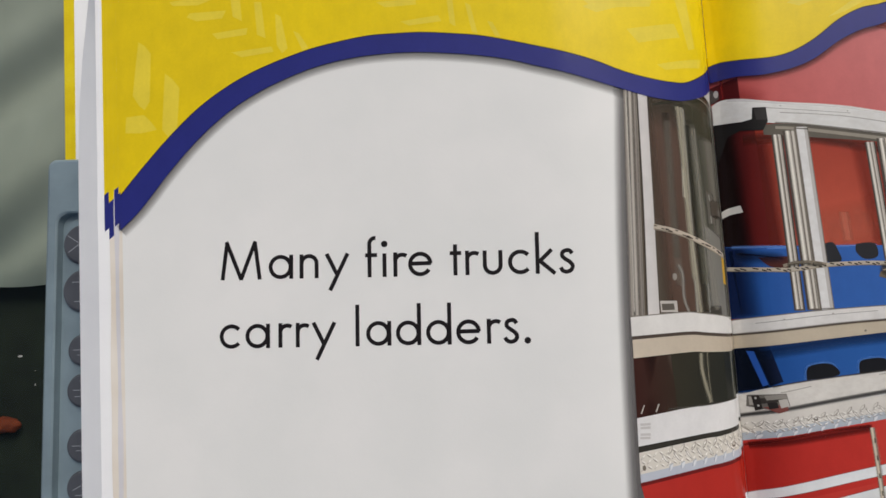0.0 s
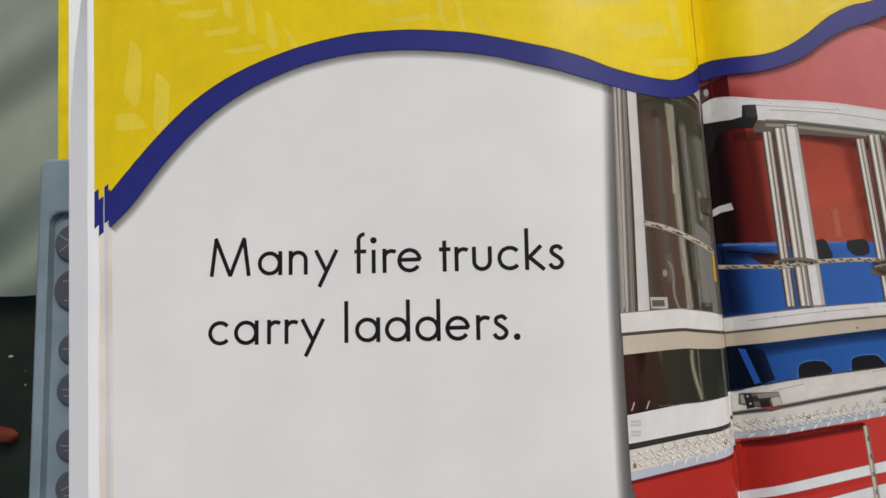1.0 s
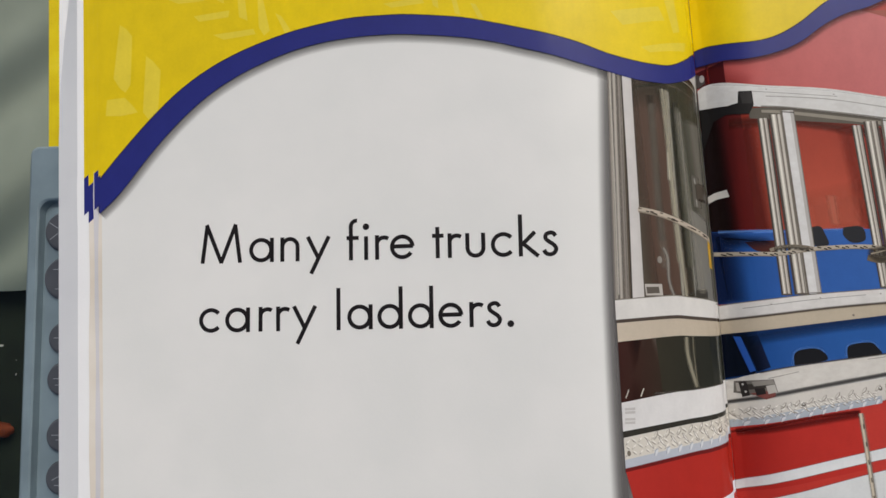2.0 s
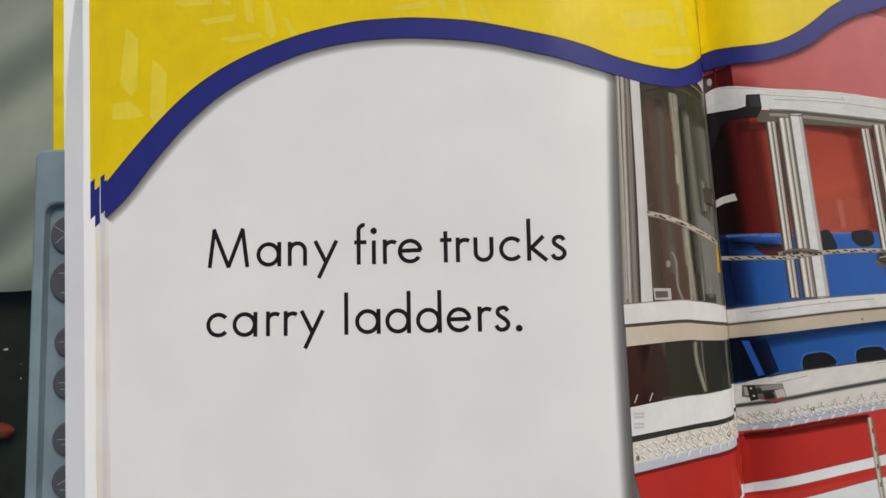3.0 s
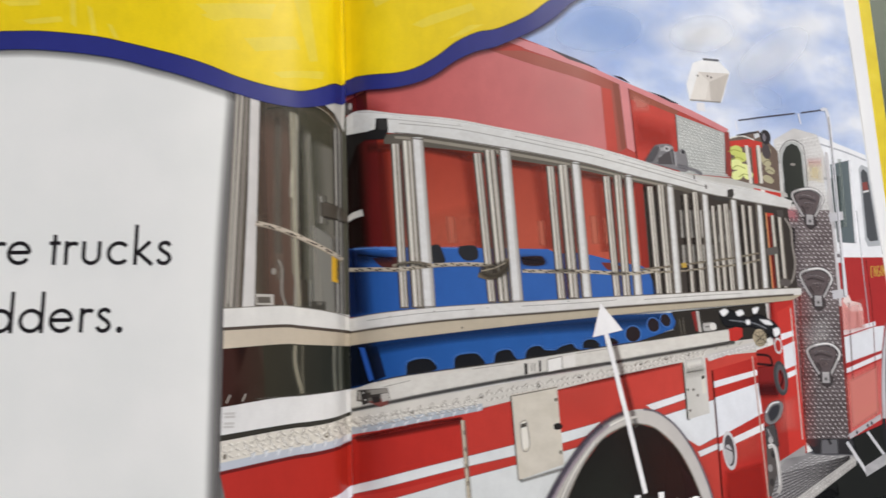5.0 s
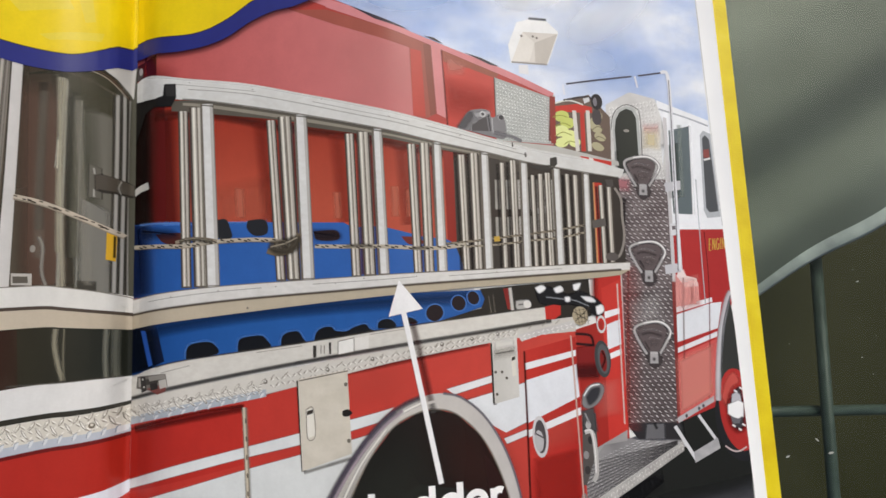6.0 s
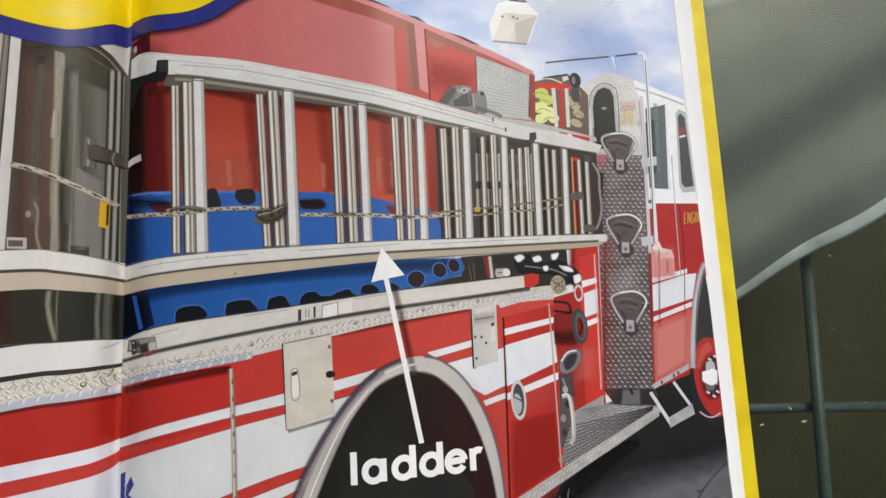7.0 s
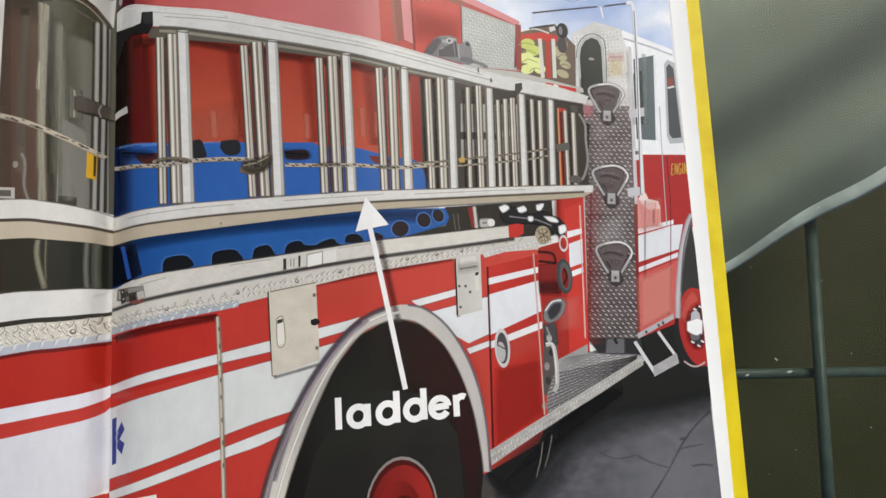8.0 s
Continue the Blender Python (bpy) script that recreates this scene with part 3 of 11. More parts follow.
soft_line(left_page, "printed_post", "3d3933", 3.5, [(-3.9, 55.6), (-3.1, 34), (-2.25, 7.2), (-1.5, -15.8)], 0.45, 0.9)
soft_line(left_page, "printed_post", "96938d", 3.4, [(-3.6, 55), (-2.7, 24.7), (-1.1, -16)], 0.5, 0.9)
soft(left_page, "printed_corner", "b9b7b3", 4, [(-9.4, 63.4), (-4.4, 68.3), (-2.6, 68), (-2.8, 56), (-4.2, 58.3), (-5.6, 60.6)], 0.5, 1, False, "printed white corner")
soft_line(left_page, "printed_edge", "51402f", 4.2, [(-11.5, 62.2), (-7.6, 60.7), (-5.2, 58.2), (-3.8, 55.3)], 1.1, 0.9)
soft_line(left_page, "printed_edge", "9b9284", 4.3, [(-12.6, 61.6), (-8.4, 60.2), (-5.6, 57.8), (-4.2, 55.6)], 0.7, 0.85)
soft_line(left_page, "printed_edge", "6d6456", 4.4, [(-18.9, 59.7), (-12.6, 57.9), (-7.5, 55.6), (-5.3, 54.4)], 0.9, 0.6)
soft(left_page, "printed_plate", "5a574f", 3.8, [(-10.6, 28), (-7.4, 27), (-6.8, 16.3), (-10.2, 16.5)], 0.6, 1, False, "printed latch plate")
soft_line(left_page, "printed_edge", "a3a19a", 4, [(-9.3, 26.8), (-9, 24.8)], 0.9, 0.9)
soft_line(left_page, "printed_edge", "a3a19a", 4, [(-8.9, 19.4), (-8.8, 16.8)], 0.9, 0.9)
soft(left_page, "printed_bolt", "4a443c", 4.2, [(-9, 24.2), (-7.6, 25), (-5.3, 24.6), (-3, 24.4), (-1, 23.6), (-0.8, 19.4), (-3.6, 18.9), (-6.2, 18.6), (-8.6, 19.2)], 0.6, 1, False)
soft_line(left_page, "printed_bolt", "2b2722", 4.3, [(-8, 19.4), (-5.6, 19.2), (-1.2, 19.6)], 1, 0.7)
soft_line(left_page, "printed_bolt", "8f8b83", 4.5, [(-3.5, 23.9), (-3.8, 21.4), (-3.4, 19.2)], 0.5, 0.85)
soft_line(left_page, "printed_edge", "8a857d", 3, [(-22.5, 2.3), (-21.2, -1.1), (-21.1, -8.7), (-19.6, -13.7)], 1.57, 0.85)
disc(left_page, "printed_bolt", ink_mat("8f8a82"), 3.2, -24, -1.7, 0.8, 1.2, 0)
line(left_page, "printed_rope", ink_mat("b8ad9d"), 4.6, [(-30.6, 15.5), (-23.3, 13.9), (-15.1, 10.8), (-7.5, 7.3), (-2.2, 4.7)], 1.45, "printed pale rope")
line(left_page, "printed_rope", ink_mat("8c8273"), 4.8, [(-30.6, 14.5), (-23.3, 12.9), (-15, 9.8), (-7.4, 6.3), (-2.3, 3.8)], 0.35)
line(left_page, "printed_fleck", ink_mat("3b3128"), 5, [(-26.5, 14.5), (-25.2, 14)], 0.5)
line(left_page, "printed_fleck", ink_mat("3b3128"), 5, [(-25.3, 14), (-24, 13.5)], 0.5)
line(left_page, "printed_fleck", ink_mat("3b3128"), 5, [(-19.3, 12), (-17.9, 11.5)], 0.5)
line(left_page, "printed_fleck", ink_mat("3b3128"), 5, [(-18.1, 11.7), (-16.8, 11.2)], 0.5)
line(left_page, "printed_fleck", ink_mat("3b3128"), 5, [(-12.2, 9.3), (-11, 8.9)], 0.5)
line(left_page, "printed_fleck", ink_mat("3b3128"), 5, [(-11, 8.9), (-9.8, 8.5)], 0.5)
line(left_page, "printed_fleck", ink_mat("3b3128"), 5, [(-7.3, 7.3), (-6.2, 6.9)], 0.5)
line(left_page, "printed_fleck", ink_mat("3b3128"), 5, [(-6.3, 6.7), (-5.2, 6.3)], 0.5)
ink(left_page, "printed_label", ink_mat("cfa22e"), 4, [(-5.2, 5.3), (-3.3, 4.6), (-3.1, -4.7), (-5, -4.3)], "printed yellow label")
line(left_page, "printed_bar", ink_mat("4b3a14"), 4.4, [(-3.6, 4), (-3.4, -3.4)], 0.39)
ink(left_page, "printed_latch", ink_mat("b7b2ab"), 4, [(-29.6, -9.7), (-23.7, -9.8), (-23.5, -13.6), (-29.3, -13.5)])
ink(left_page, "printed_latch", ink_mat("5d574f"), 4.3, [(-29.1, -10.7), (-24.8, -10.7), (-24.6, -12.8), (-28.9, -12.9)])
band(left_page, "printed_rail", ink_mat("d6d4d0"), 5.2, [(-39.9, -14.8), (-21.3, -13.7), (-14.9, -14.2), (-7.5, -15.1), (0.5, -16.2), (0.5, -16.9)],
     [(-39.8, -21.3), (-20.8, -20.2), (-14.4, -20.6), (-5.8, -21.4), (0.7, -21.9), (0.7, -22.7)], "printed white ladder rail")
band(left_page, "printed_gap", ink_mat("4a4038"), 5.4, [(-39.8, -21.3), (-20.8, -20.2), (-14.4, -20.6), (-5.8, -21.4), (0.7, -21.9), (0.7, -22.7)],
     [(-39.6, -22.4), (-20.7, -21.3), (-14.4, -21.7), (-5.7, -22.5), (0.7, -23.1), (0.8, -23.9)])
band(left_page, "printed_rail", ink_mat("c6baa8", "b5a997", -40, -3), 5.2, [(-39.6, -22.4), (-20.7, -21.3), (-14.4, -21.7), (-5.7, -22.5), (0.7, -23.1), (0.8, -23.9)],
     [(-39.5, -28.5), (-20.3, -27), (-14, -27.2), (-6.7, -27.5), (0.9, -27.7), (0.9, -28.2)], "printed beige ladder rail")
soft_line(left_page, "printed_edge", "8d877d", 5.6, [(-39.9, -14.8), (-21.3, -13.7), (-14.9, -14.2), (-7.5, -15.1), (-1.8, -16.2), (0.5, -16.9)], 0.52, 0.85)
band(left_page, "printed_window", ink_mat("3a1c17", "33281e", -41, -24), 3, [(-39.5, -28.4), (-22.7, -27)],
     [(-39.2, -48), (-21.3, -45.1)])
band(left_page, "printed_window", ink_mat("312e23", "22241e", -26, -2), 3.2, [(-26.8, -26.8), (-14, -27), (-6.7, -27.3), (0.9, -27.5), (0.9, -28)],
     [(-25.3, -45.6), (-12.8, -44.8), (-4.4, -44.1), (1.4, -43.6), (1.4, -43.4)])
soft_line(left_page, "printed_edge", "8f8a78", 3.6, [(-16.1, -27.5), (-16.1, -32.4), (-15, -38), (-13.3, -43.9)], 2.09, 0.85)
soft_line(left_page, "printed_edge", "6b6758", 3.6, [(-13.8, -27.4), (-13.7, -34.2), (-13, -43.9)], 1.04, 0.85)
soft_line(left_page, "printed_edge", "74746a", 3.6, [(-3.7, -27.6), (-3.6, -35.8), (-3, -43.9)], 1.57, 0.85)
soft_line(left_page, "printed_edge", "696a60", 3.6, [(-2.1, -27.7), (-1.9, -35.7), (-1.5, -43.8)], 1.75, 0.85)
line(left_page, "printed_fleck", ink_mat("b9b4aa"), 3.4, [(-37.7, -46.6), (-36.6, -43.9)], 0.39)
line(left_page, "printed_fleck", ink_mat("b9b4aa"), 3.4, [(-32.7, -46.2), (-31.6, -43.6)], 0.39)
band(left_page, "printed_ledge", ink_mat("d8d7d6"), 4, [(-39.2, -48), (-20.5, -45.1), (-12.8, -44.6), (-4.4, -43.9), (1.4, -43.4), (1.4, -43.2)],
     [(-39.1, -57.1), (-18.2, -54.1), (-10.7, -53.5), (-3.9, -52.8), (1.7, -51.5)], "printed white ledge")
soft_line(left_page, "printed_edge", "5a554e", 4.3, [(-28.5, -45.4), (-20.5, -44.9), (-12.8, -44.5), (-4.4, -43.7), (-0.2, -43.3)], 0.7, 0.85)
line(left_page, "printed_plaque", ink_mat("bfbcba"), 4.4, [(-38.2, -50.1), (-34.8, -50)], 0.77)
line(left_page, "printed_plaque", ink_mat("bfbcba"), 4.4, [(-38.2, -51.2), (-34.8, -51.1)], 0.77)
line(left_page, "printed_plaque", ink_mat("bfbcba"), 4.4, [(-38.3, -53.3), (-34.9, -53.3)], 0.77)
line(left_page, "printed_plaque", ink_mat("bfbcba"), 4.4, [(-38.4, -54.4), (-35, -54.4)], 0.77)
band(left_page, "printed_gap", ink_mat("33312a"), 4, [(-39.1, -57.1), (-18.2, -54.1), (-10.7, -53.5), (-3.9, -52.8), (1.7, -51.5)],
     [(-39, -59.1), (-18.1, -55.7), (-10.6, -55.2), (-3.8, -54.3), (1.7, -52.8)])
band(left_page, "printed_tread", ink_mat("d2cdc3"), 4.2, [(-39, -59.1), (-18.1, -55.7), (-10.6, -55.2), (-3.8, -54.3), (1.7, -52.8)],
     [(-38.9, -66), (-17.6, -62.2), (-10.2, -61.4), (-3.4, -60.6), (1.9, -59.5)], "printed tread plate strip")
band(left_page, "printed_tread", ink_mat("b4bac4"), 4.2, [(-38.9, -66), (-17.6, -62.2), (-10.2, -61.4), (-3.4, -60.6), (1.9, -59.5)],
     [(-38.8, -68.7), (-17.4, -64.7), (-10, -63.9), (-3.3, -63), (2, -61.8)])
blob(left_page, "printed_rib", ink_mat("e9e6df"), 4.5, [(-31.6, -59.6), (-30.9, -60.3), (-29.3, -62.4), (-29.5, -62.7), (-30.8, -61.7)])
line(left_page, "printed_rib", ink_mat("857f76"), 4.7, [(-31.5, -59.8), (-30.6, -61.6), (-29.2, -62.8)], 0.25)
line(left_page, "printed_rib", ink_mat("a8a299"), 4.7, [(-31.5, -59.6), (-30.4, -60.6), (-29.2, -62.6)], 0.19)
line(left_page, "printed_rib", ink_mat("8a847a"), 4.7, [(-27.8, -57.2), (-28, -58.7), (-29.1, -60)], 0.25)
line(left_page, "printed_rib", ink_mat("b1aba2"), 4.7, [(-28, -57.2), (-28.8, -58.4), (-29.3, -60)], 0.19)
blob(left_page, "printed_rib", ink_mat("d3d5d8"), 4.6, [(-29.2, -63.4), (-27.9, -62.8), (-28, -64.1), (-28.9, -65.2)])
line(left_page, "printed_rib", ink_mat("8d96a2"), 4.7, [(-29.1, -65), (-28.8, -63.4), (-27.8, -62.8)], 0.23)
blob(left_page, "printed_rib", ink_mat("e9e6df"), 4.5, [(-27.6, -59.1), (-26.9, -59.8), (-25.3, -61.9), (-25.6, -62.3), (-26.8, -61.3)])
line(left_page, "printed_rib", ink_mat("857f76"), 4.7, [(-27.5, -59.3), (-26.6, -61.1), (-25.2, -62.3)], 0.25)
line(left_page, "printed_rib", ink_mat("a8a299"), 4.7, [(-27.5, -59.1), (-26.4, -60.1), (-25.2, -62.1)], 0.19)
line(left_page, "printed_rib", ink_mat("8a847a"), 4.7, [(-23.8, -56.7), (-24, -58.2), (-25.1, -59.5)], 0.25)
line(left_page, "printed_rib", ink_mat("b1aba2"), 4.7, [(-24, -56.7), (-24.9, -57.9), (-25.3, -59.5)], 0.19)
blob(left_page, "printed_rib", ink_mat("d3d5d8"), 4.6, [(-25.3, -62.9), (-23.9, -62.3), (-24, -63.6), (-24.9, -64.7)])
line(left_page, "printed_rib", ink_mat("8d96a2"), 4.7, [(-25.1, -64.6), (-24.9, -62.9), (-23.9, -62.3)], 0.23)
blob(left_page, "printed_rib", ink_mat("e9e6df"), 4.5, [(-23.6, -58.6), (-22.9, -59.3), (-21.4, -61.5), (-21.6, -61.8), (-22.9, -60.8)])
line(left_page, "printed_rib", ink_mat("857f76"), 4.7, [(-23.5, -58.8), (-22.6, -60.6), (-21.3, -61.8)], 0.25)
line(left_page, "printed_rib", ink_mat("a8a299"), 4.7, [(-23.5, -58.6), (-22.5, -59.6), (-21.3, -61.6)], 0.19)
line(left_page, "printed_rib", ink_mat("8a847a"), 4.7, [(-19.9, -56.3), (-20.1, -57.7), (-21.2, -59)], 0.25)
line(left_page, "printed_rib", ink_mat("b1aba2"), 4.7, [(-20, -56.2), (-20.9, -57.4), (-21.3, -59)], 0.19)
blob(left_page, "printed_rib", ink_mat("d3d5d8"), 4.6, [(-21.3, -62.5), (-19.9, -61.8), (-20, -63.1), (-21, -64.3)])
line(left_page, "printed_rib", ink_mat("8d96a2"), 4.7, [(-21.2, -64.1), (-20.9, -62.5), (-19.9, -61.8)], 0.23)
blob(left_page, "printed_rib", ink_mat("e9e6df"), 4.5, [(-19.6, -58.1), (-19, -58.8), (-17.5, -61), (-17.7, -61.3), (-18.9, -60.3)])
line(left_page, "printed_rib", ink_mat("857f76"), 4.7, [(-19.6, -58.3), (-18.7, -60.1), (-17.4, -61.3)], 0.25)
line(left_page, "printed_rib", ink_mat("a8a299"), 4.7, [(-19.6, -58.1), (-18.5, -59.2), (-17.4, -61.2)], 0.19)
line(left_page, "printed_rib", ink_mat("8a847a"), 4.7, [(-16, -55.8), (-16.2, -57.2), (-17.3, -58.5)], 0.25)
line(left_page, "printed_rib", ink_mat("b1aba2"), 4.7, [(-16.1, -55.7), (-17, -56.9), (-17.4, -58.5)], 0.19)
blob(left_page, "printed_rib", ink_mat("d3d5d8"), 4.6, [(-17.4, -62), (-16.1, -61.4), (-16.2, -62.7), (-17.1, -63.8)])
line(left_page, "printed_rib", ink_mat("8d96a2"), 4.7, [(-17.3, -63.6), (-17, -62), (-16, -61.4)], 0.23)
blob(left_page, "printed_rib", ink_mat("e9e6df"), 4.5, [(-15.8, -57.7), (-15.1, -58.3), (-13.7, -60.5), (-13.9, -60.9), (-15.1, -59.8)])
line(left_page, "printed_rib", ink_mat("857f76"), 4.7, [(-15.7, -57.8), (-14.9, -59.7), (-13.6, -60.9)], 0.25)
line(left_page, "printed_rib", ink_mat("a8a299"), 4.7, [(-15.7, -57.7), (-14.7, -58.7), (-13.6, -60.7)], 0.19)
line(left_page, "printed_rib", ink_mat("8a847a"), 4.7, [(-12.3, -55.3), (-12.5, -56.8), (-13.5, -58.1)], 0.25)
line(left_page, "printed_rib", ink_mat("b1aba2"), 4.7, [(-12.4, -55.3), (-13.2, -56.4), (-13.6, -58.1)], 0.19)
blob(left_page, "printed_rib", ink_mat("d3d5d8"), 4.6, [(-13.6, -61.5), (-12.4, -60.9), (-12.5, -62.2), (-13.3, -63.4)])
line(left_page, "printed_rib", ink_mat("8d96a2"), 4.7, [(-13.5, -63.2), (-13.2, -61.5), (-12.3, -60.9)], 0.23)
blob(left_page, "printed_rib", ink_mat("e9e6df"), 4.5, [(-12.1, -57.2), (-11.4, -57.9), (-10.1, -60.1), (-10.3, -60.4), (-11.4, -59.4)])
line(left_page, "printed_rib", ink_mat("857f76"), 4.7, [(-12, -57.3), (-11.2, -59.2), (-10, -60.4)], 0.25)
line(left_page, "printed_rib", ink_mat("a8a299"), 4.7, [(-12, -57.2), (-11.1, -58.2), (-10, -60.3)], 0.19)
line(left_page, "printed_rib", ink_mat("8a847a"), 4.7, [(-8.7, -54.8), (-8.9, -56.3), (-9.9, -57.6)], 0.25)
line(left_page, "printed_rib", ink_mat("b1aba2"), 4.7, [(-8.9, -54.8), (-9.6, -55.9), (-10, -57.6)], 0.19)
blob(left_page, "printed_rib", ink_mat("d3d5d8"), 4.6, [(-10, -61.1), (-8.8, -60.5), (-8.9, -61.8), (-9.7, -62.9)])
line(left_page, "printed_rib", ink_mat("8d96a2"), 4.7, [(-9.9, -62.8), (-9.6, -61.1), (-8.8, -60.5)], 0.23)
blob(left_page, "printed_rib", ink_mat("e9e6df"), 4.5, [(-8.5, -56.7), (-7.9, -57.4), (-6.6, -59.6), (-6.7, -60), (-7.9, -58.9)])
line(left_page, "printed_rib", ink_mat("857f76"), 4.7, [(-8.4, -56.9), (-7.7, -58.7), (-6.5, -60)], 0.25)
line(left_page, "printed_rib", ink_mat("a8a299"), 4.7, [(-8.4, -56.7), (-7.5, -57.7), (-6.5, -59.8)], 0.19)
line(left_page, "printed_rib", ink_mat("8a847a"), 4.7, [(-5.3, -54.3), (-5.5, -55.8), (-6.4, -57.1)], 0.25)
line(left_page, "printed_rib", ink_mat("b1aba2"), 4.7, [(-5.4, -54.2), (-6.1, -55.4), (-6.5, -57.1)], 0.19)
blob(left_page, "printed_rib", ink_mat("d3d5d8"), 4.6, [(-6.5, -60.7), (-5.4, -60), (-5.5, -61.4), (-6.2, -62.5)])
line(left_page, "printed_rib", ink_mat("8d96a2"), 4.7, [(-6.4, -62.3), (-6.2, -60.7), (-5.3, -60)], 0.23)
blob(left_page, "printed_rib", ink_mat("e9e6df"), 4.5, [(-5.1, -56.2), (-4.5, -56.9), (-3.3, -59.2), (-3.5, -59.5), (-4.5, -58.5)])
line(left_page, "printed_rib", ink_mat("857f76"), 4.7, [(-5, -56.4), (-4.3, -58.3), (-3.2, -59.5)], 0.25)
line(left_page, "printed_rib", ink_mat("a8a299"), 4.7, [(-5, -56.2), (-4.2, -57.3), (-3.2, -59.4)], 0.19)
line(left_page, "printed_rib", ink_mat("8a847a"), 4.7, [(-2.2, -53.7), (-2.4, -55.3), (-3.1, -56.6)], 0.25)
line(left_page, "printed_rib", ink_mat("b1aba2"), 4.7, [(-2.3, -53.7), (-3, -54.9), (-3.3, -56.6)], 0.19)
blob(left_page, "printed_rib", ink_mat("d3d5d8"), 4.6, [(-3.2, -60.2), (-2.3, -59.6), (-2.3, -61), (-3, -62.1)])
line(left_page, "printed_rib", ink_mat("8d96a2"), 4.7, [(-3.1, -61.9), (-2.9, -60.3), (-2.2, -59.6)], 0.23)
blob(left_page, "printed_rib", ink_mat("e9e6df"), 4.5, [(-2.1, -55.7), (-1.6, -56.5), (-0.9, -58.8), (-1, -59.2), (-1.6, -58)])
line(left_page, "printed_rib", ink_mat("857f76"), 4.7, [(-2, -55.9), (-1.5, -57.9), (-0.8, -59.2)], 0.25)
line(left_page, "printed_rib", ink_mat("a8a299"), 4.7, [(-2, -55.7), (-1.4, -56.8), (-0.8, -59)], 0.19)
line(left_page, "printed_rib", ink_mat("8a847a"), 4.7, [(-0.3, -53.3), (-0.4, -54.8), (-0.8, -56.2)], 0.25)
line(left_page, "printed_rib", ink_mat("b1aba2"), 4.7, [(-0.4, -53.2), (-0.7, -54.5), (-0.9, -56.2)], 0.19)
blob(left_page, "printed_rib", ink_mat("d3d5d8"), 4.6, [(-0.8, -59.9), (1.9, -59.3), (2, -60.7), (-0.7, -61.8)])
line(left_page, "printed_rib", ink_mat("8d96a2"), 4.7, [(-0.8, -61.6), (-0.7, -59.9), (-0.2, -59.3)], 0.23)
blob(left_page, "printed_rib", ink_mat("e9e6df"), 4.5, [(1.8, -55.3), (1.8, -56), (1.9, -58.4), (1.9, -58.8), (1.9, -57.6)])
line(left_page, "printed_rib", ink_mat("857f76"), 4.7, [(-0.1, -55.5), (0.3, -57.5), (1.6, -58.8)], 0.25)
line(left_page, "printed_rib", ink_mat("a8a299"), 4.7, [(-0.1, -55.3), (0.5, -56.4), (1.5, -58.6)], 0.19)
line(left_page, "printed_rib", ink_mat("8a847a"), 4.7, [(1.7, -52.7), (1.8, -54.3), (1.7, -55.7)], 0.25)
line(left_page, "printed_rib", ink_mat("b1aba2"), 4.7, [(1.7, -52.7), (1.8, -53.9), (1.5, -55.7)], 0.19)
blob(left_page, "printed_rib", ink_mat("d3d5d8"), 4.6, [(1.9, -59.5), (1.9, -58.8), (2, -60.2), (2, -61.5)])
line(left_page, "printed_rib", ink_mat("8d96a2"), 4.7, [(1.6, -61.3), (1.9, -59.5), (1.9, -58.8)], 0.23)
disc(left_page, "printed_rivet", ink_mat("6f675c"), 4.9, -5.4, -58.5, 0.8, 0.92, 0)
disc(left_page, "printed_rivet", ink_mat("d6d0c4"), 5.1, -5.4, -58.3, 0.4, 0.44, 0)
disc(left_page, "printed_rivet", ink_mat("6f675c"), 4.9, -37.5, -64, 0.6, 0.9, 0)
band(left_page, "printed_body", ink_mat("6a1c1a"), 4, [(-38.8, -68.7), (-17.4, -64.7), (-10, -63.9), (-3.3, -63), (2, -61.8)],
     [(-38.9, -69.9), (-17.3, -65.9), (-9.9, -65.2), (-3.2, -64.3), (2.1, -63.2)])
band(left_page, "printed_body", ink_mat("b03029", "a8291f", -40, -3), 3.8, [(-38.8, -69.2), (-26.8, -66.1), (-17.4, -65.2), (-10, -64.5), (-3.2, -63.6), (2, -62.4)],
     [(-34.6, -86.9), (-25.3, -85.1), (-16, -83.8), (-7.4, -81.8), (-0.4, -79.9), (2.5, -77.9)], "printed red body panel")
band(left_page, "printed_stripe", ink_mat("dadce6"), 4.4, [(-32.1, -84.8), (-23.7, -83.1), (-8.4, -80.5), (-1.8, -79.2), (2.5, -77.4)],
     [(-31.8, -89.5), (-23.4, -87.9), (-8.1, -85.2), (-1.6, -83.9), (2.7, -81.3)], "printed white stripe")
band(left_page, "printed_stripe", ink_mat("b63a33"), 4.4, [(-31.8, -89.5), (-23.4, -87.9), (-8.1, -85.2), (-1.6, -83.9), (2.7, -81.3)],
     [(-31.5, -94.3), (-23.1, -92.6), (-7.9, -89.6), (-0.5, -87.9), (2.8, -85)], "printed red stripe")
ink(left_page, "printed_body", ink_mat("d2d3dc"), 4.2, [(-31.5, -94.3), (-23.1, -92.6), (-7.9, -89.6), (-0.5, -87.9), (2.8, -85), (3.7, -112.6), (-0.2, -113.9), (-29, -132)])
band(left_page, "printed_stripe", ink_mat("b63a33"), 4.5, [(-0.2, -113.9), (3.7, -114.1), (3.7, -112.2)],
     [(-0.1, -117.7), (3.8, -117.3), (3.8, -116.2)])

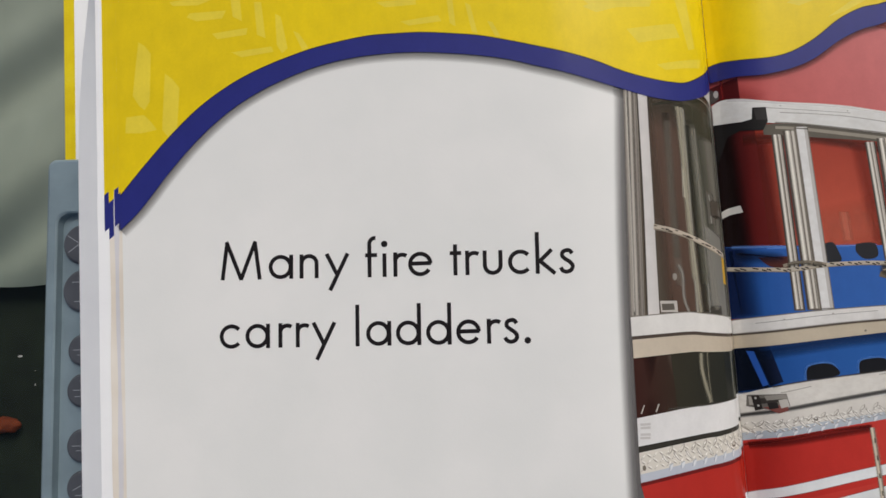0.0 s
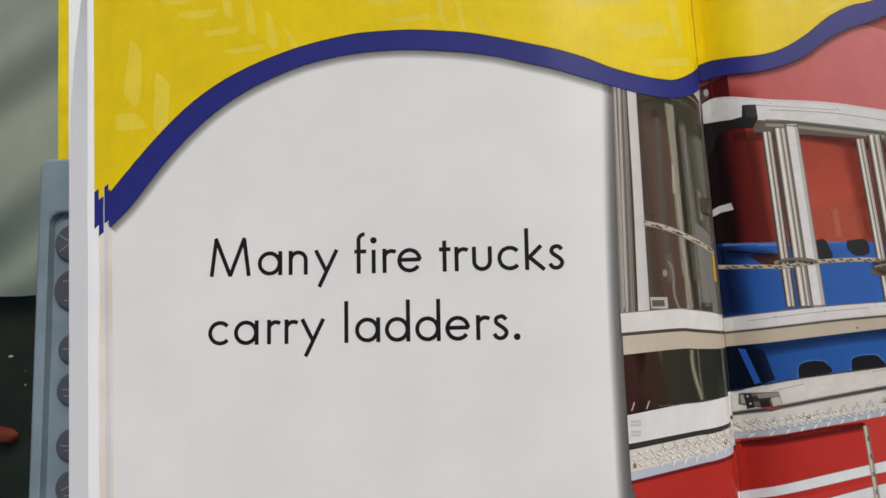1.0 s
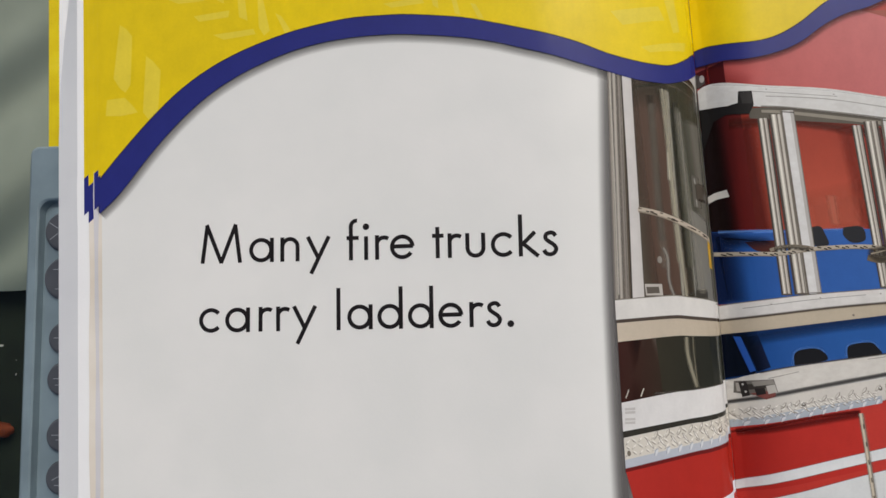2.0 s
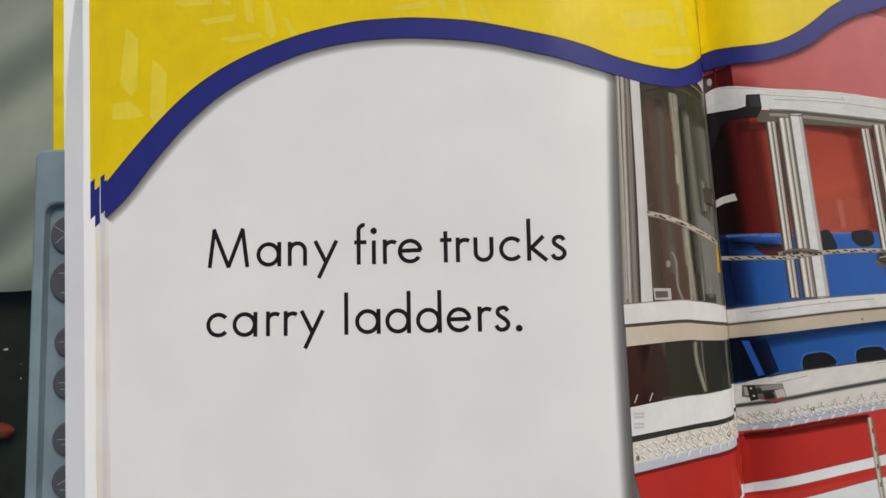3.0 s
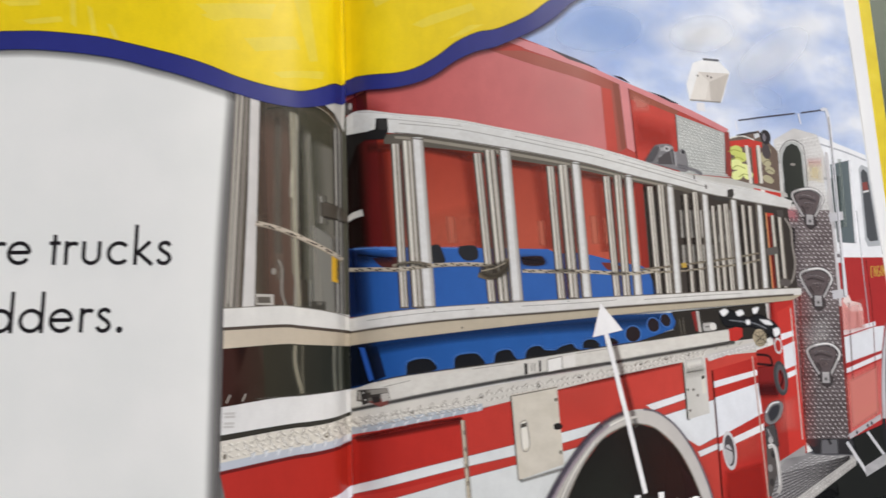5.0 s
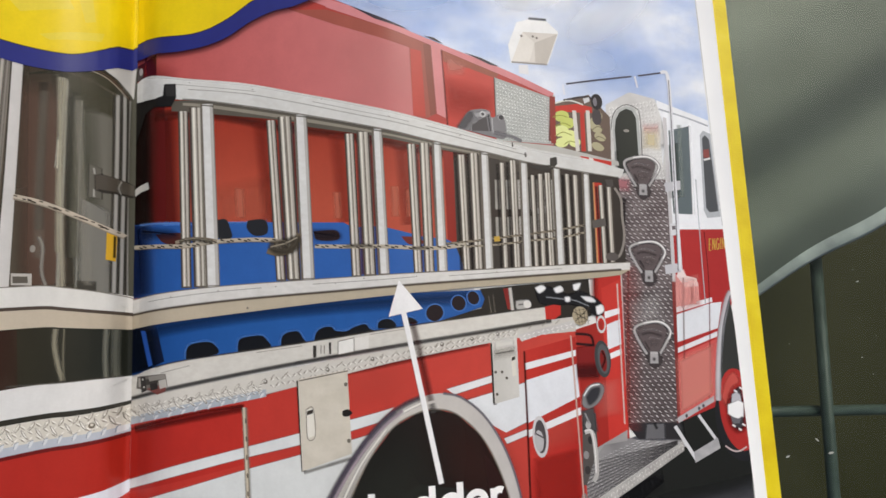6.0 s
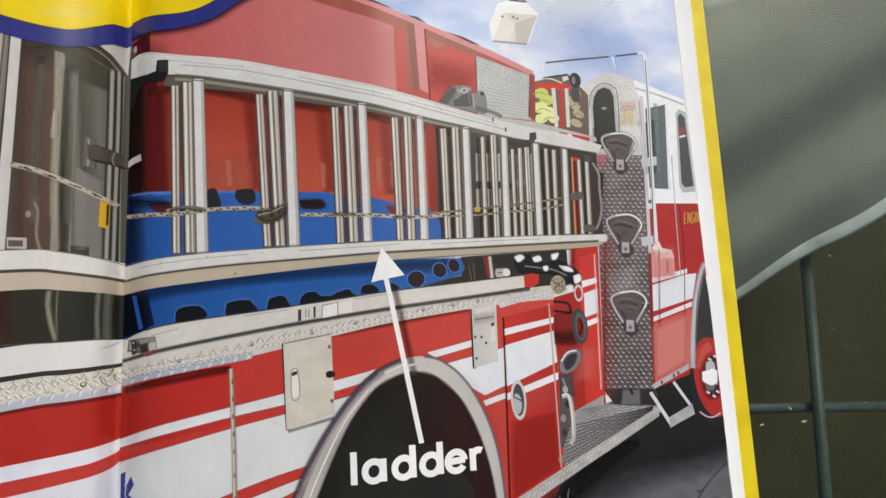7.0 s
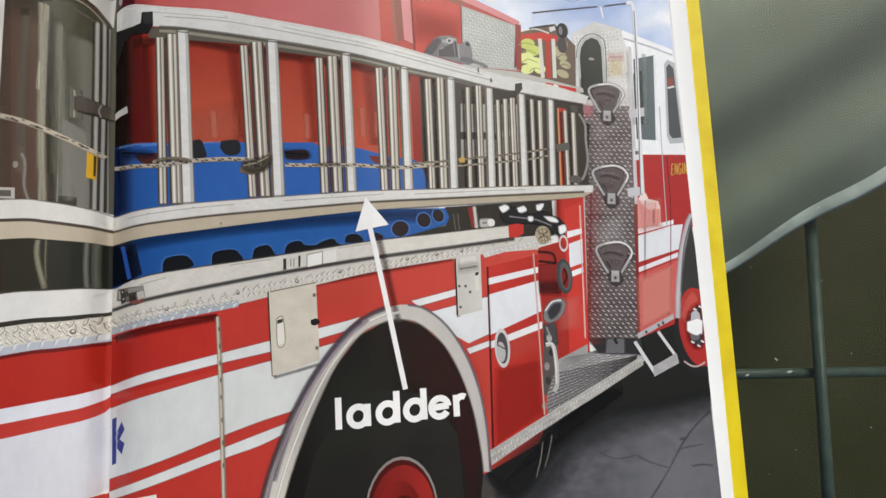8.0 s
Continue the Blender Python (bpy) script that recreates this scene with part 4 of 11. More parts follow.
# left page: border, stripe and text
band(left_page, "printed_border", YELLOW, 6, [(-217.1, 124.2), (-150, 124.2), (-80, 124.2), (-40, 124.2), (-3.9, 124.2)],
     [(-214.6, 30.8), (-207.2, 39.8), (-197.2, 51), (-187.1, 60.7), (-176.9, 68), (-166.8, 73.3), (-156.7, 77.3), (-146.6, 80.5), (-136.6, 82.7), (-126.6, 84.3), (-116.7, 84.7), (-107.8, 84.7), (-97.1, 83.8), (-87.3, 82.6), (-77.7, 80.5), (-68.1, 78.1), (-58.5, 75.7), (-48.9, 72.9), (-39.2, 69.3), (-29.2, 66.9), (-21, 65.9), (-15.4, 66.5), (-8.6, 70.4), (-2.6, 76.5)], "bright yellow printed border")
band(left_page, "printed_stripe", BLUE, 6.6, [(-214.6, 30.8), (-207.2, 39.8), (-197.2, 51), (-187.1, 60.7), (-176.9, 68), (-166.8, 73.3), (-156.7, 77.3), (-146.6, 80.5), (-136.6, 82.7), (-126.6, 84.3), (-116.7, 84.7), (-107.8, 84.7), (-97.1, 83.8), (-87.3, 82.6), (-77.7, 80.5), (-68.1, 78.1), (-58.5, 75.7), (-48.9, 72.9), (-39.2, 69.3), (-29.2, 66.9), (-21, 65.9), (-15.4, 66.5), (-8.6, 70.4), (-2.6, 76.5)],
     [(-214.4, 18.5), (-207, 25.8), (-197, 38.5), (-187, 49.6), (-176.9, 58.5), (-166.8, 65), (-156.7, 69.8), (-146.7, 73.5), (-136.7, 75.9), (-126.7, 77.3), (-116.8, 77.8), (-108, 77.7), (-97.2, 76.8), (-87.5, 75.6), (-77.8, 73.8), (-68.3, 71.2), (-58.8, 68.7), (-49.2, 65.8), (-39.4, 62.9), (-29.5, 60.4), (-21.3, 59.5), (-15.9, 59.9), (-8.2, 62.9), (-2.3, 68.5)], "dark blue wavy stripe")
soft_line(left_page, "printed_edge", "3a2a3c", 7, [(-214.6, 30.8), (-207.2, 39.8), (-197.2, 51), (-187.1, 60.7), (-176.9, 68), (-166.8, 73.3), (-156.7, 77.3), (-146.6, 80.5), (-136.6, 82.7), (-126.6, 84.3), (-116.7, 84.7), (-107.8, 84.7), (-97.1, 83.8), (-87.3, 82.6), (-77.7, 80.5), (-68.1, 78.1), (-58.5, 75.7), (-48.9, 72.9), (-39.2, 69.3), (-29.2, 66.9), (-21, 65.9), (-15.4, 66.5), (-8.6, 70.4), (-2.6, 76.5)], 0.56, 0.85)
ink(left_page, "printed_tread_mark", ink_mat("e3cd40"), 6.3, [(-208.9, 85.7), (-206.6, 84.2), (-204.3, 81.4), (-204.5, 64), (-206.3, 61), (-208.2, 62.5), (-210.7, 66.3), (-209.8, 76.5)])
ink(left_page, "printed_tread_mark", ink_mat("e3cd40"), 6.3, [(-199.1, 74), (-196.4, 71.8), (-193.7, 68.5), (-194.5, 51.9), (-196.7, 49.9), (-199.8, 53.7), (-199.4, 65.8)])
ink(left_page, "printed_tread_mark", ink_mat("e3cd40"), 6.3, [(-212.9, 58.6), (-206.5, 59.2), (-203.8, 56.5), (-201.7, 53.8), (-207.4, 52.7), (-213.2, 52.9)])
ink(left_page, "printed_tread_mark", ink_mat("e3cd40"), 6.3, [(-182.1, 87.6), (-169.3, 89.1), (-169.7, 86.7), (-180.1, 85.5)])
ink(left_page, "printed_tread_mark", ink_mat("e3cd40"), 6.3, [(-175, 80.5), (-160.7, 82), (-159.9, 80.1), (-171.3, 78.6)])
ink(left_page, "printed_tread_mark", ink_mat("e3cd40"), 6.3, [(-191.4, 94), (-190.2, 95.4), (-177.1, 95.8), (-178.5, 93), (-187.7, 92.4)])
ink(left_page, "printed_tread_mark", ink_mat("e3cd40"), 6.3, [(-175.4, 99.7), (-172, 99.5), (-171.3, 91.7), (-174.6, 93.5)])
ink(left_page, "printed_tread_mark", ink_mat("e3cd40"), 6.3, [(-166.9, 98.4), (-164.4, 98.3), (-162.8, 85.1), (-165.8, 86.5)])
ink(left_page, "printed_tread_mark", ink_mat("e3cd40"), 6.3, [(-159.3, 93.8), (-157.3, 92.6), (-154.9, 81.1), (-156.9, 79.4), (-158.7, 82.5)])
ink(left_page, "printed_tread_mark", ink_mat("e3cd40"), 6.3, [(-152.9, 87.3), (-150.8, 86.2), (-147.5, 81), (-149.5, 79.9)])
ink(left_page, "printed_tread_mark", ink_mat("e3cd40"), 6.3, [(-197.7, 99.9), (-189.4, 100.8), (-181.2, 100.4), (-187.4, 98.2), (-196.6, 98.4)])
ink(left_page, "printed_tread_mark", ink_mat("e3cd40"), 6.3, [(-123.5, 96.2), (-109.6, 96.9), (-109.4, 94.7), (-120.2, 94.2)])
ink(left_page, "printed_tread_mark", ink_mat("e3cd40"), 6.3, [(-115.1, 88.9), (-101.8, 90.5), (-100.7, 88.4), (-112.1, 87.3)])
ink(left_page, "printed_tread_mark", ink_mat("e3cd40"), 6.3, [(-98.8, 96.8), (-96.8, 96.7), (-95.8, 86.2), (-97.8, 87.5)])
ink(left_page, "printed_tread_mark", ink_mat("e3cd40"), 6.3, [(-92.5, 94.7), (-90.6, 93.6), (-88.3, 83.4), (-90.2, 84.1)])
ink(left_page, "printed_tread_mark", ink_mat("e3cd40"), 6.3, [(-84.9, 87.7), (-83.1, 87.2), (-80.3, 81.8), (-82.3, 82.3)])
ink(left_page, "printed_tread_mark", ink_mat("e3cd40"), 6.3, [(-52.1, 91.9), (-46.5, 94), (-36.4, 95.8), (-40.2, 91.9), (-47.3, 89.8)])
ink(left_page, "printed_tread_mark", ink_mat("e3cd40"), 6.3, [(-54.1, 96), (-26.4, 99.2), (-28.2, 92.8), (-48.2, 91.3)])
ink(left_page, "printed_tread_mark", ink_mat("e3cd40"), 6.3, [(-37, 84.3), (-19.5, 87.3), (-17.3, 82.5), (-32.8, 79.5)])
ink(left_page, "printed_tread_mark", ink_mat("e3cd40"), 6.3, [(-26.8, 72), (-9.2, 75.9), (-9.8, 72.6), (-23.5, 70.2)])
ink(left_page, "printed_tread_mark", ink_mat("e3cd40"), 6.3, [(-61, 114.1), (-35, 117.3), (-37.2, 112.9), (-56.7, 109.6)])
ink(left_page, "printed_tread_mark", ink_mat("e3cd40"), 6.3, [(-21.8, 109.3), (-16.1, 110.6), (-11.5, 79.5), (-14.2, 78.4)])
words(left_page, "printed_text", ink_mat("1c1819"), 1, [("M", -178.6, 0.3), ("a", -161.6, 0.3), ("n", -151.0, 0.3), ("y", -142.3, 0.3), ("f", -128.2, 0.2), ("i", -122.4, 0.2), ("r", -118.7, 0.2), ("e", -113.5, 0.2), ("t", -99.5, 0.2), ("r", -94.3, 0.2), ("u", -88.4, 0.1), ("c", -79.8, 0.1), ("k", -70.8, 0.1), ("s", -63.2, 0.1)],
      8.25, 1.36, 0, 'black printed words: Many fire trucks', 1, 1)
words(left_page, "printed_text", ink_mat("1c1819"), 1, [("c", -178.7, -23.1), ("a", -169.7, -23.1), ("r", -158.4, -23.0), ("r", -152.4, -23.0), ("y", -147.0, -23.0), ("l", -131.9, -23.0), ("a", -128.1, -22.9), ("d", -118.0, -22.9), ("d", -107.8, -22.9), ("e", -97.7, -22.9), ("r", -87.6, -22.8), ("s", -82.3, -22.8), (".", -75.2, -22.8)],
      8.25, 1.36, 0, 'black printed words: carry ladders.', 1, 1)

# printed on the right page: sky, road and the engine body
ink(right_page, "printed_sky", ink_mat("b3c5e8", "e9edf5", patch=0.034), 1, [(-3.6, 110.7), (90, 124.2), (214.1, 124.2), (216.1, 44.9), (217.9, 0.2), (194.6, -4.3), (99.5, 23), (-0.8, 25.5)], "printed blue sky with white clouds")
ink(right_page, "printed_road", ink_mat("4b4c52", "5f5f65", patch=0.006), 1, [(103.4, -82), (164.7, -72.1), (219.3, -56.4), (222.3, -123.2), (223.2, -151), (102.9, -154.8)], "printed grey asphalt road")
ink(right_page, "printed_road", ink_mat("45423e"), 2, [(131.3, -109), (138.1, -116), (136.1, -118.1), (134, -121.3), (128.1, -120.9)])
ink(right_page, "printed_box", ink_mat("b0413a"), 2, [(-2.6, 80.8), (44.2, 100.6), (63, 93.7), (79.5, 86.9), (100, 78.2), (131.4, 67.4), (152.5, 58.2), (153.4, 30.4), (99.6, 31.3), (-1.5, 46.4)], "printed red equipment box")
# the gloss of the page is put into this ink, pinker to the right
ink(right_page, "printed_panel", ink_mat("b55452", "cd7f80", 8, 110), 2.5, [(-2.4, 72.2), (5.8, 71.9), (18.7, 74.1), (34.5, 82.8), (46.5, 91.6), (55.2, 86.6), (71.3, 80.7), (98.1, 72.5), (99.3, 46.5), (71.6, 52.1), (45.3, 57.8), (17.2, 61.6), (-2.1, 64.8)], "printed red panel, the page's pale sheen put into its ink")
ink(right_page, "printed_panel", ink_mat("4a0f10"), 3, [(-2.2, 69), (6.4, 71.6), (6.9, 62.4), (-2.1, 63.1)])
soft_line(right_page, "printed_edge", "7e2320", 3.2, [(1.4, 72.2), (1.8, 64.2)], 1.04, 0.85)
ink(right_page, "printed_lip", ink_mat("9c5145"), 3, [(55.2, 86.6), (68.2, 86.5), (106.6, 74.5), (107.6, 47.8), (104.2, 45.9), (99.3, 46.7), (98.1, 72.5), (71.3, 80.7)])
ink(right_page, "printed_lip", ink_mat("b8453a"), 3.1, [(98.5, 72.1), (102.4, 71.5), (103.8, 46.3), (99.3, 46.7)])
ink(right_page, "printed_lip", ink_mat("86483c"), 3.1, [(103.2, 74.2), (106.6, 74.5), (107.6, 47.8), (105.4, 46.8)])
ink(right_page, "printed_post", ink_mat("cf8587"), 3.6, [(105.9, 75.3), (109.7, 73.8), (111.1, 46.3), (107.8, 47.8)])
soft_line(right_page, "printed_edge", "7c2d2b", 3.9, [(109.9, 73), (110.7, 59.7), (111.7, 43.3)], 0.83, 0.85)
ink(right_page, "printed_panel", ink_mat("be4238"), 3, [(110.3, 72.5), (129.7, 63.7), (130.2, 44.5), (111.9, 42.9)], "printed orange-red panel")
ink(right_page, "printed_lip", ink_mat("94503f"), 3.3, [(110.1, 73), (131.3, 65.2), (130.2, 63.1), (120.7, 66.2), (110.6, 68.1)])
band(right_page, "printed_lip", ink_mat("d08589"), 4, [(52.6, 96.5), (68.1, 90.9), (79.5, 86.9), (100, 78.2), (131.4, 67.7), (152.5, 58.9)],
     [(52.6, 93.8), (67.1, 88.2), (71.3, 86.2), (106.1, 74), (130.4, 65.3), (151.8, 56.8)], "printed pink roof lip")
ink(right_page, "printed_strip", ink_mat("352b36"), 4.5, [(76.4, 88.2), (87.7, 83.7), (97.9, 79.6), (95.1, 80.1), (85.7, 83)])
ink(right_page, "printed_strip", ink_mat("352b36"), 4.5, [(103.3, 77.6), (107.2, 77.2), (110.7, 75), (107.2, 76.1)])
ink(right_page, "printed_strip", ink_mat("352b36"), 4.5, [(118.3, 72.5), (125, 70.8), (131.6, 67.9), (128.2, 68.3)])
ink(right_page, "printed_tread", ink_mat("a6a9a6", "b6b8b4", patch=0.01), 3.5, [(129.5, 63.5), (151.1, 57), (151.4, 38.5), (129.7, 39)], "printed tread plate panel")
soft_line(right_page, "printed_edge", "6a4a44", 3.8, [(129.5, 63.3), (129.6, 44.5)], 0.7, 0.85)
blob(right_page, "printed_bracket", ink_mat("7b797c"), 4.5, [(115.1, 42.6), (118.8, 48.9), (121.6, 50.4), (126.2, 50.6), (128.2, 47.7), (130.8, 49.1), (132.9, 47.5), (133.1, 40.1), (128, 40.3), (120.1, 42)], "printed grey bracket")
ink(right_page, "printed_bracket", ink_mat("4c484a"), 5, [(119.5, 42.2), (120.6, 45.1), (126.1, 48), (126.8, 42.4)])
disc(right_page, "printed_bolt", ink_mat("b9b8ba"), 5.2, 124.7, 48.8, 1.2, 1.2, 0)
disc(right_page, "printed_bolt", ink_mat("4a4648"), 5.4, 124.7, 48.8, 0.6, 0.6, 0)
disc(right_page, "printed_bolt", ink_mat("a5a3a5"), 5.2, 131.4, 47.9, 1, 1, 0)
line(right_page, "printed_bracket", ink_mat("9b999b"), 5, [(120.1, 42), (120.8, 44.7), (122.7, 45.9)], 0.58)

# floodlight, hose and the rear of the crew cab
ink(right_page, "printed_floodlight", ink_mat("ececec"), 3, [(138.9, 86.4), (143, 88), (150.9, 88.1), (155.7, 83.9), (150.8, 70.4), (136.2, 69.8), (135.3, 76.8)], "printed white floodlight")
ink(right_page, "printed_floodlight", ink_mat("d3cdc6"), 3.5, [(141.2, 82.7), (155.2, 83.2), (150.3, 70.2), (136.4, 70.1)])
ink(right_page, "printed_floodlight", ink_mat("bfb8b0"), 3.8, [(145.8, 78.7), (155.2, 83.2), (150.3, 70.2), (145.7, 70.7)])
ink(right_page, "printed_floodlight", ink_mat("e0dbd4"), 3.8, [(141.2, 82.7), (145.8, 78.7), (143.5, 71.1), (136.4, 70.1)])
soft_line(right_page, "printed_edge", "4f4c50", 4, [(143.7, 88.5), (150.9, 88.6)], 1.39, 0.85)
soft_line(right_page, "printed_edge", "a9a29a", 4.2, [(136.4, 70.1), (150.3, 70.2)], 0.83, 0.85)
ink(right_page, "printed_floodlight", ink_mat("dedee2"), 3, [(139.2, 69.2), (142.8, 69.5), (143, 65.6), (139.1, 65.8)])
disc(right_page, "printed_fleck", ink_mat("6c665f"), 4.2, 140.7, 81, 0.48, 0.48, 0)
disc(right_page, "printed_fleck", ink_mat("6c665f"), 4.2, 145.2, 81.2, 0.48, 0.48, 0)
disc(right_page, "printed_fleck", ink_mat("6c665f"), 4.2, 146.7, 80.7, 0.48, 0.48, 0)
line(right_page, "printed_handrail", ink_mat("46434e"), 3, [(157.7, 63), (171.6, 65.9), (184.9, 68.2)], 0.66)
line(right_page, "printed_handrail", ink_mat("46434e"), 3, [(187.7, 68.6), (197.3, 70.4)], 0.66)
line(right_page, "printed_handrail", ink_mat("d9dae2"), 3, [(156.3, 62.9), (156.8, 58.6)], 0.77)
line(right_page, "printed_handrail", ink_mat("dcdce4"), 3, [(186.3, 68.3), (187.1, 63.6)], 0.77)
ink(right_page, "printed_tread", ink_mat("d6d5d3", "c3c1c0", patch=0.01), 2.6, [(173.4, 55.8), (183.5, 61.6), (194.1, 59.3), (196.7, 49.6), (196.9, 26.7), (197.2, 6.6), (175.4, 6.3), (176.6, 26.1), (173.2, 30.4)], "printed bright tread plate wall")
ink(right_page, "printed_tread", ink_mat("796f70", "5f5556", patch=0.014), 2.9, [(176.6, 26.1), (196, 26.7), (196.8, 6.6), (196.2, -29.9), (194, -64.4), (174.4, -64), (175.4, -21.4)], "printed tread plate wall")
ink(right_page, "printed_tread", ink_mat("696061", "483f40", patch=0.012), 3.1, [(175.7, -17.2), (196, -15.1), (195.6, -38.3), (194, -64.4), (174.4, -64)])
ink(right_page, "printed_edge", ink_mat("c9c6c8"), 3.2, [(196.9, 52), (198.3, 51.6), (197.1, -13), (195.7, -13.4)])
ink(right_page, "printed_edge", ink_mat("7c2622"), 3.3, [(195.5, -13), (196.9, -13), (194.6, -64.4), (193.5, -64.8)])
ink(right_page, "printed_window", ink_mat("b4b6b4"), 3.6, [(175.6, 46.3), (176.3, 50.9), (178.4, 54.3), (181.7, 55.9), (184.9, 55.1), (186.8, 51.5), (186.5, 29.8), (177.6, 27.5), (176, 30.5)], "printed oval cab window")
ink(right_page, "printed_window", ink_mat("282b27", "30332d", 176, 186), 3.9, [(176.5, 45.9), (177.2, 50.1), (179, 53.2), (181.7, 54.7), (184.2, 53.9), (185.6, 51), (185.6, 30.4), (178.1, 28.4), (176.7, 31.4)])
disc(right_page, "printed_fleck", ink_mat("8f8a84"), 4.1, 181.3, 45.7, 1.2, 0.6, 0)
ink(right_page, "printed_hosebed", ink_mat("6a5a50"), 3.2, [(152.3, 54.8), (166.6, 59.4), (174.9, 50.9), (174.3, 33.1), (151.5, 36.9)])
ink(right_page, "printed_hosebed", ink_mat("c03a30"), 3.5, [(152.7, 53.7), (161.8, 55.3), (167.7, 54.4), (167.6, 52.1), (152.6, 51.5)], "printed red rack")
disc(right_page, "printed_hose", ink_mat("c6cd70"), 3.96, 155.2, 49.9, 2.99, 2.16, 15)
disc(right_page, "printed_hose", ink_mat("c6cd70"), 4.2, 157.4, 47.3, 2.99, 2.16, 15)
disc(right_page, "printed_hose", ink_mat("dde29a"), 4.48, 154.5, 44, 3.22, 2.16, 15)
disc(right_page, "printed_hose", ink_mat("dde29a"), 4.64, 157.8, 42.4, 2.99, 2.16, 15)
disc(right_page, "printed_hose", ink_mat("dde29a"), 4.88, 154.8, 39.5, 2.76, 1.92, 15)
disc(right_page, "printed_hose", ink_mat("dde29a"), 4.88, 159.9, 39.9, 2.3, 1.92, 15)
disc(right_page, "printed_hose", ink_mat("b0a98a"), 3.9, 169.8, 50.5, 1.8, 2.4, -20)
disc(right_page, "printed_hose", ink_mat("b0a98a"), 4.1, 169.1, 45.9, 2.2, 1.8, -20)
disc(right_page, "printed_hose", ink_mat("b0a98a"), 4.25, 170.3, 42.6, 2.4, 1.6, -20)
disc(right_page, "printed_hose", ink_mat("b0a98a"), 4.42, 169.1, 38.7, 2.6, 1.6, -20)
disc(right_page, "printed_hose", ink_mat("b0a98a"), 4, 167.8, 48.1, 1.6, 2.4, -20)
line(right_page, "printed_rack_bar", ink_mat("d4d0c8"), 5.2, [(160.3, 52.5), (160.9, 36.4)], 1.54)
line(right_page, "printed_rack_bar", ink_mat("d4d0c8"), 5.2, [(165.8, 52.9), (165.8, 36.7)], 1.54)
line(right_page, "printed_rack_bar", ink_mat("b83a30"), 5.1, [(163.5, 52.3), (163.3, 36.5)], 1.74)
ink(right_page, "printed_rack_bar", ink_mat("8d3a33"), 5, [(150.7, 57.6), (152.9, 57.4), (152.5, 39), (150.5, 38.8)])
line(right_page, "printed_hose", ink_mat("d9d8d0"), 5.3, [(152.8, 54.9), (158.5, 56.4), (164.1, 55.1)], 0.58)
line(right_page, "printed_hose", ink_mat("3a3436"), 5.3, [(156.2, 56.3), (164.3, 58.3), (167.5, 57.9)], 0.77)
disc(right_page, "printed_nozzle", ink_mat("2c282a"), 5.4, 169.7, 56.7, 2.4, 3.2, 0)
disc(right_page, "printed_nozzle", ink_mat("77737a"), 5.7, 169, 56.6, 0.8, 1.8, 0)
ink(right_page, "printed_nozzle", ink_mat("d0d0d2"), 5.8, [(164.2, 57.6), (166.6, 58.3), (166.9, 56.7), (164.6, 55.6)])
disc(right_page, "printed_nozzle", ink_mat("4a4446"), 5.3, 169.4, 50.5, 2, 3.2, 0)
ink(right_page, "printed_ledge", ink_mat("b9b7b2"), 5.2, [(129.7, 39), (151.6, 38), (177.1, 33.3), (177.4, 31.5), (150.8, 35.3), (129.6, 36.9)])
ink(right_page, "printed_ledge", ink_mat("c0362c"), 5.4, [(161.9, 34.6), (174.3, 33.1), (174.2, 30.9), (161.8, 32.9)])
ink(right_page, "printed_ledge", ink_mat("e0dcd6"), 5.6, [(165.2, 34.2), (167, 33.8), (167, 32.3), (165.2, 32.6)])
ink(right_page, "printed_cab", ink_mat("edeff3"), 2.6, [(194.6, 58.9), (215.7, 51.2), (218, 6.4), (196.3, 6.2), (195.5, 26.7)], "printed white cab")
soft_line(right_page, "printed_edge", "b9bcc4", 3, [(195.3, 55.2), (205.9, 52.3), (215.5, 48.9)], 0.86, 0.85)
ink(right_page, "printed_window", ink_mat("7f8a8d", "5f6a6e", 190, 200), 3.2, [(198.8, 46.5), (207.5, 48.6), (206, 13), (198.2, 13.3)], "printed side window")
ink(right_page, "printed_window", ink_mat("55605f"), 3.4, [(198.4, 40.5), (202.2, 41), (201.5, 20.1), (198.2, 13.3)])
soft_line(right_page, "printed_edge", "f0f1f4", 3.6, [(207.7, 48.9), (206.5, 13)], 1.04, 0.85)
ink(right_page, "printed_window", ink_mat("b4b8bd"), 3.2, [(211.7, 45), (213.2, 46.9), (216.2, 45.6), (217.5, 12.2), (211.9, 11.7), (210.8, 14.6)], "printed door window")
ink(right_page, "printed_window", ink_mat("4d5054"), 3.5, [(212.5, 43.7), (213.8, 45.1), (215.5, 43.3), (216.8, 14.4), (213, 13.9), (211.8, 15.7)])
ink(right_page, "printed_window", ink_mat("8c4a46"), 3.7, [(212.6, 39), (215, 39.5), (215.1, 35.8), (212.5, 35.8)])
line(right_page, "printed_fleck", ink_mat("dcdcdc"), 3.9, [(212.5, 34.9), (215.3, 35.6)], 0.77)
soft_line(right_page, "printed_edge", "c5c8cf", 3.5, [(208.5, 27), (208.3, 6.8), (208.2, -21.6)], 0.56, 0.85)
ink(right_page, "printed_cab", ink_mat("b03230", "a82c2c", 182, 215), 2.8, [(194.5, 7), (218, 7.3), (218.9, -21.7), (212.9, -30.2), (209.4, -59.2), (194.4, -64.4), (194.8, -25.7)], "printed red cab")
ink(right_page, "printed_sheen", ink_mat("d99a96"), 3.2, [(196.8, -10.8), (200.7, -8.2), (202.1, -13), (206.1, -13.4), (205.9, -21.6), (196.4, -22.3)])
ink(right_page, "printed_sheen", ink_mat("e8d9d6"), 3.5, [(197.5, -10.8), (199.4, -6.9), (201.4, -10.8), (205.4, -11.7), (206, -14.7), (200.6, -15.1)])
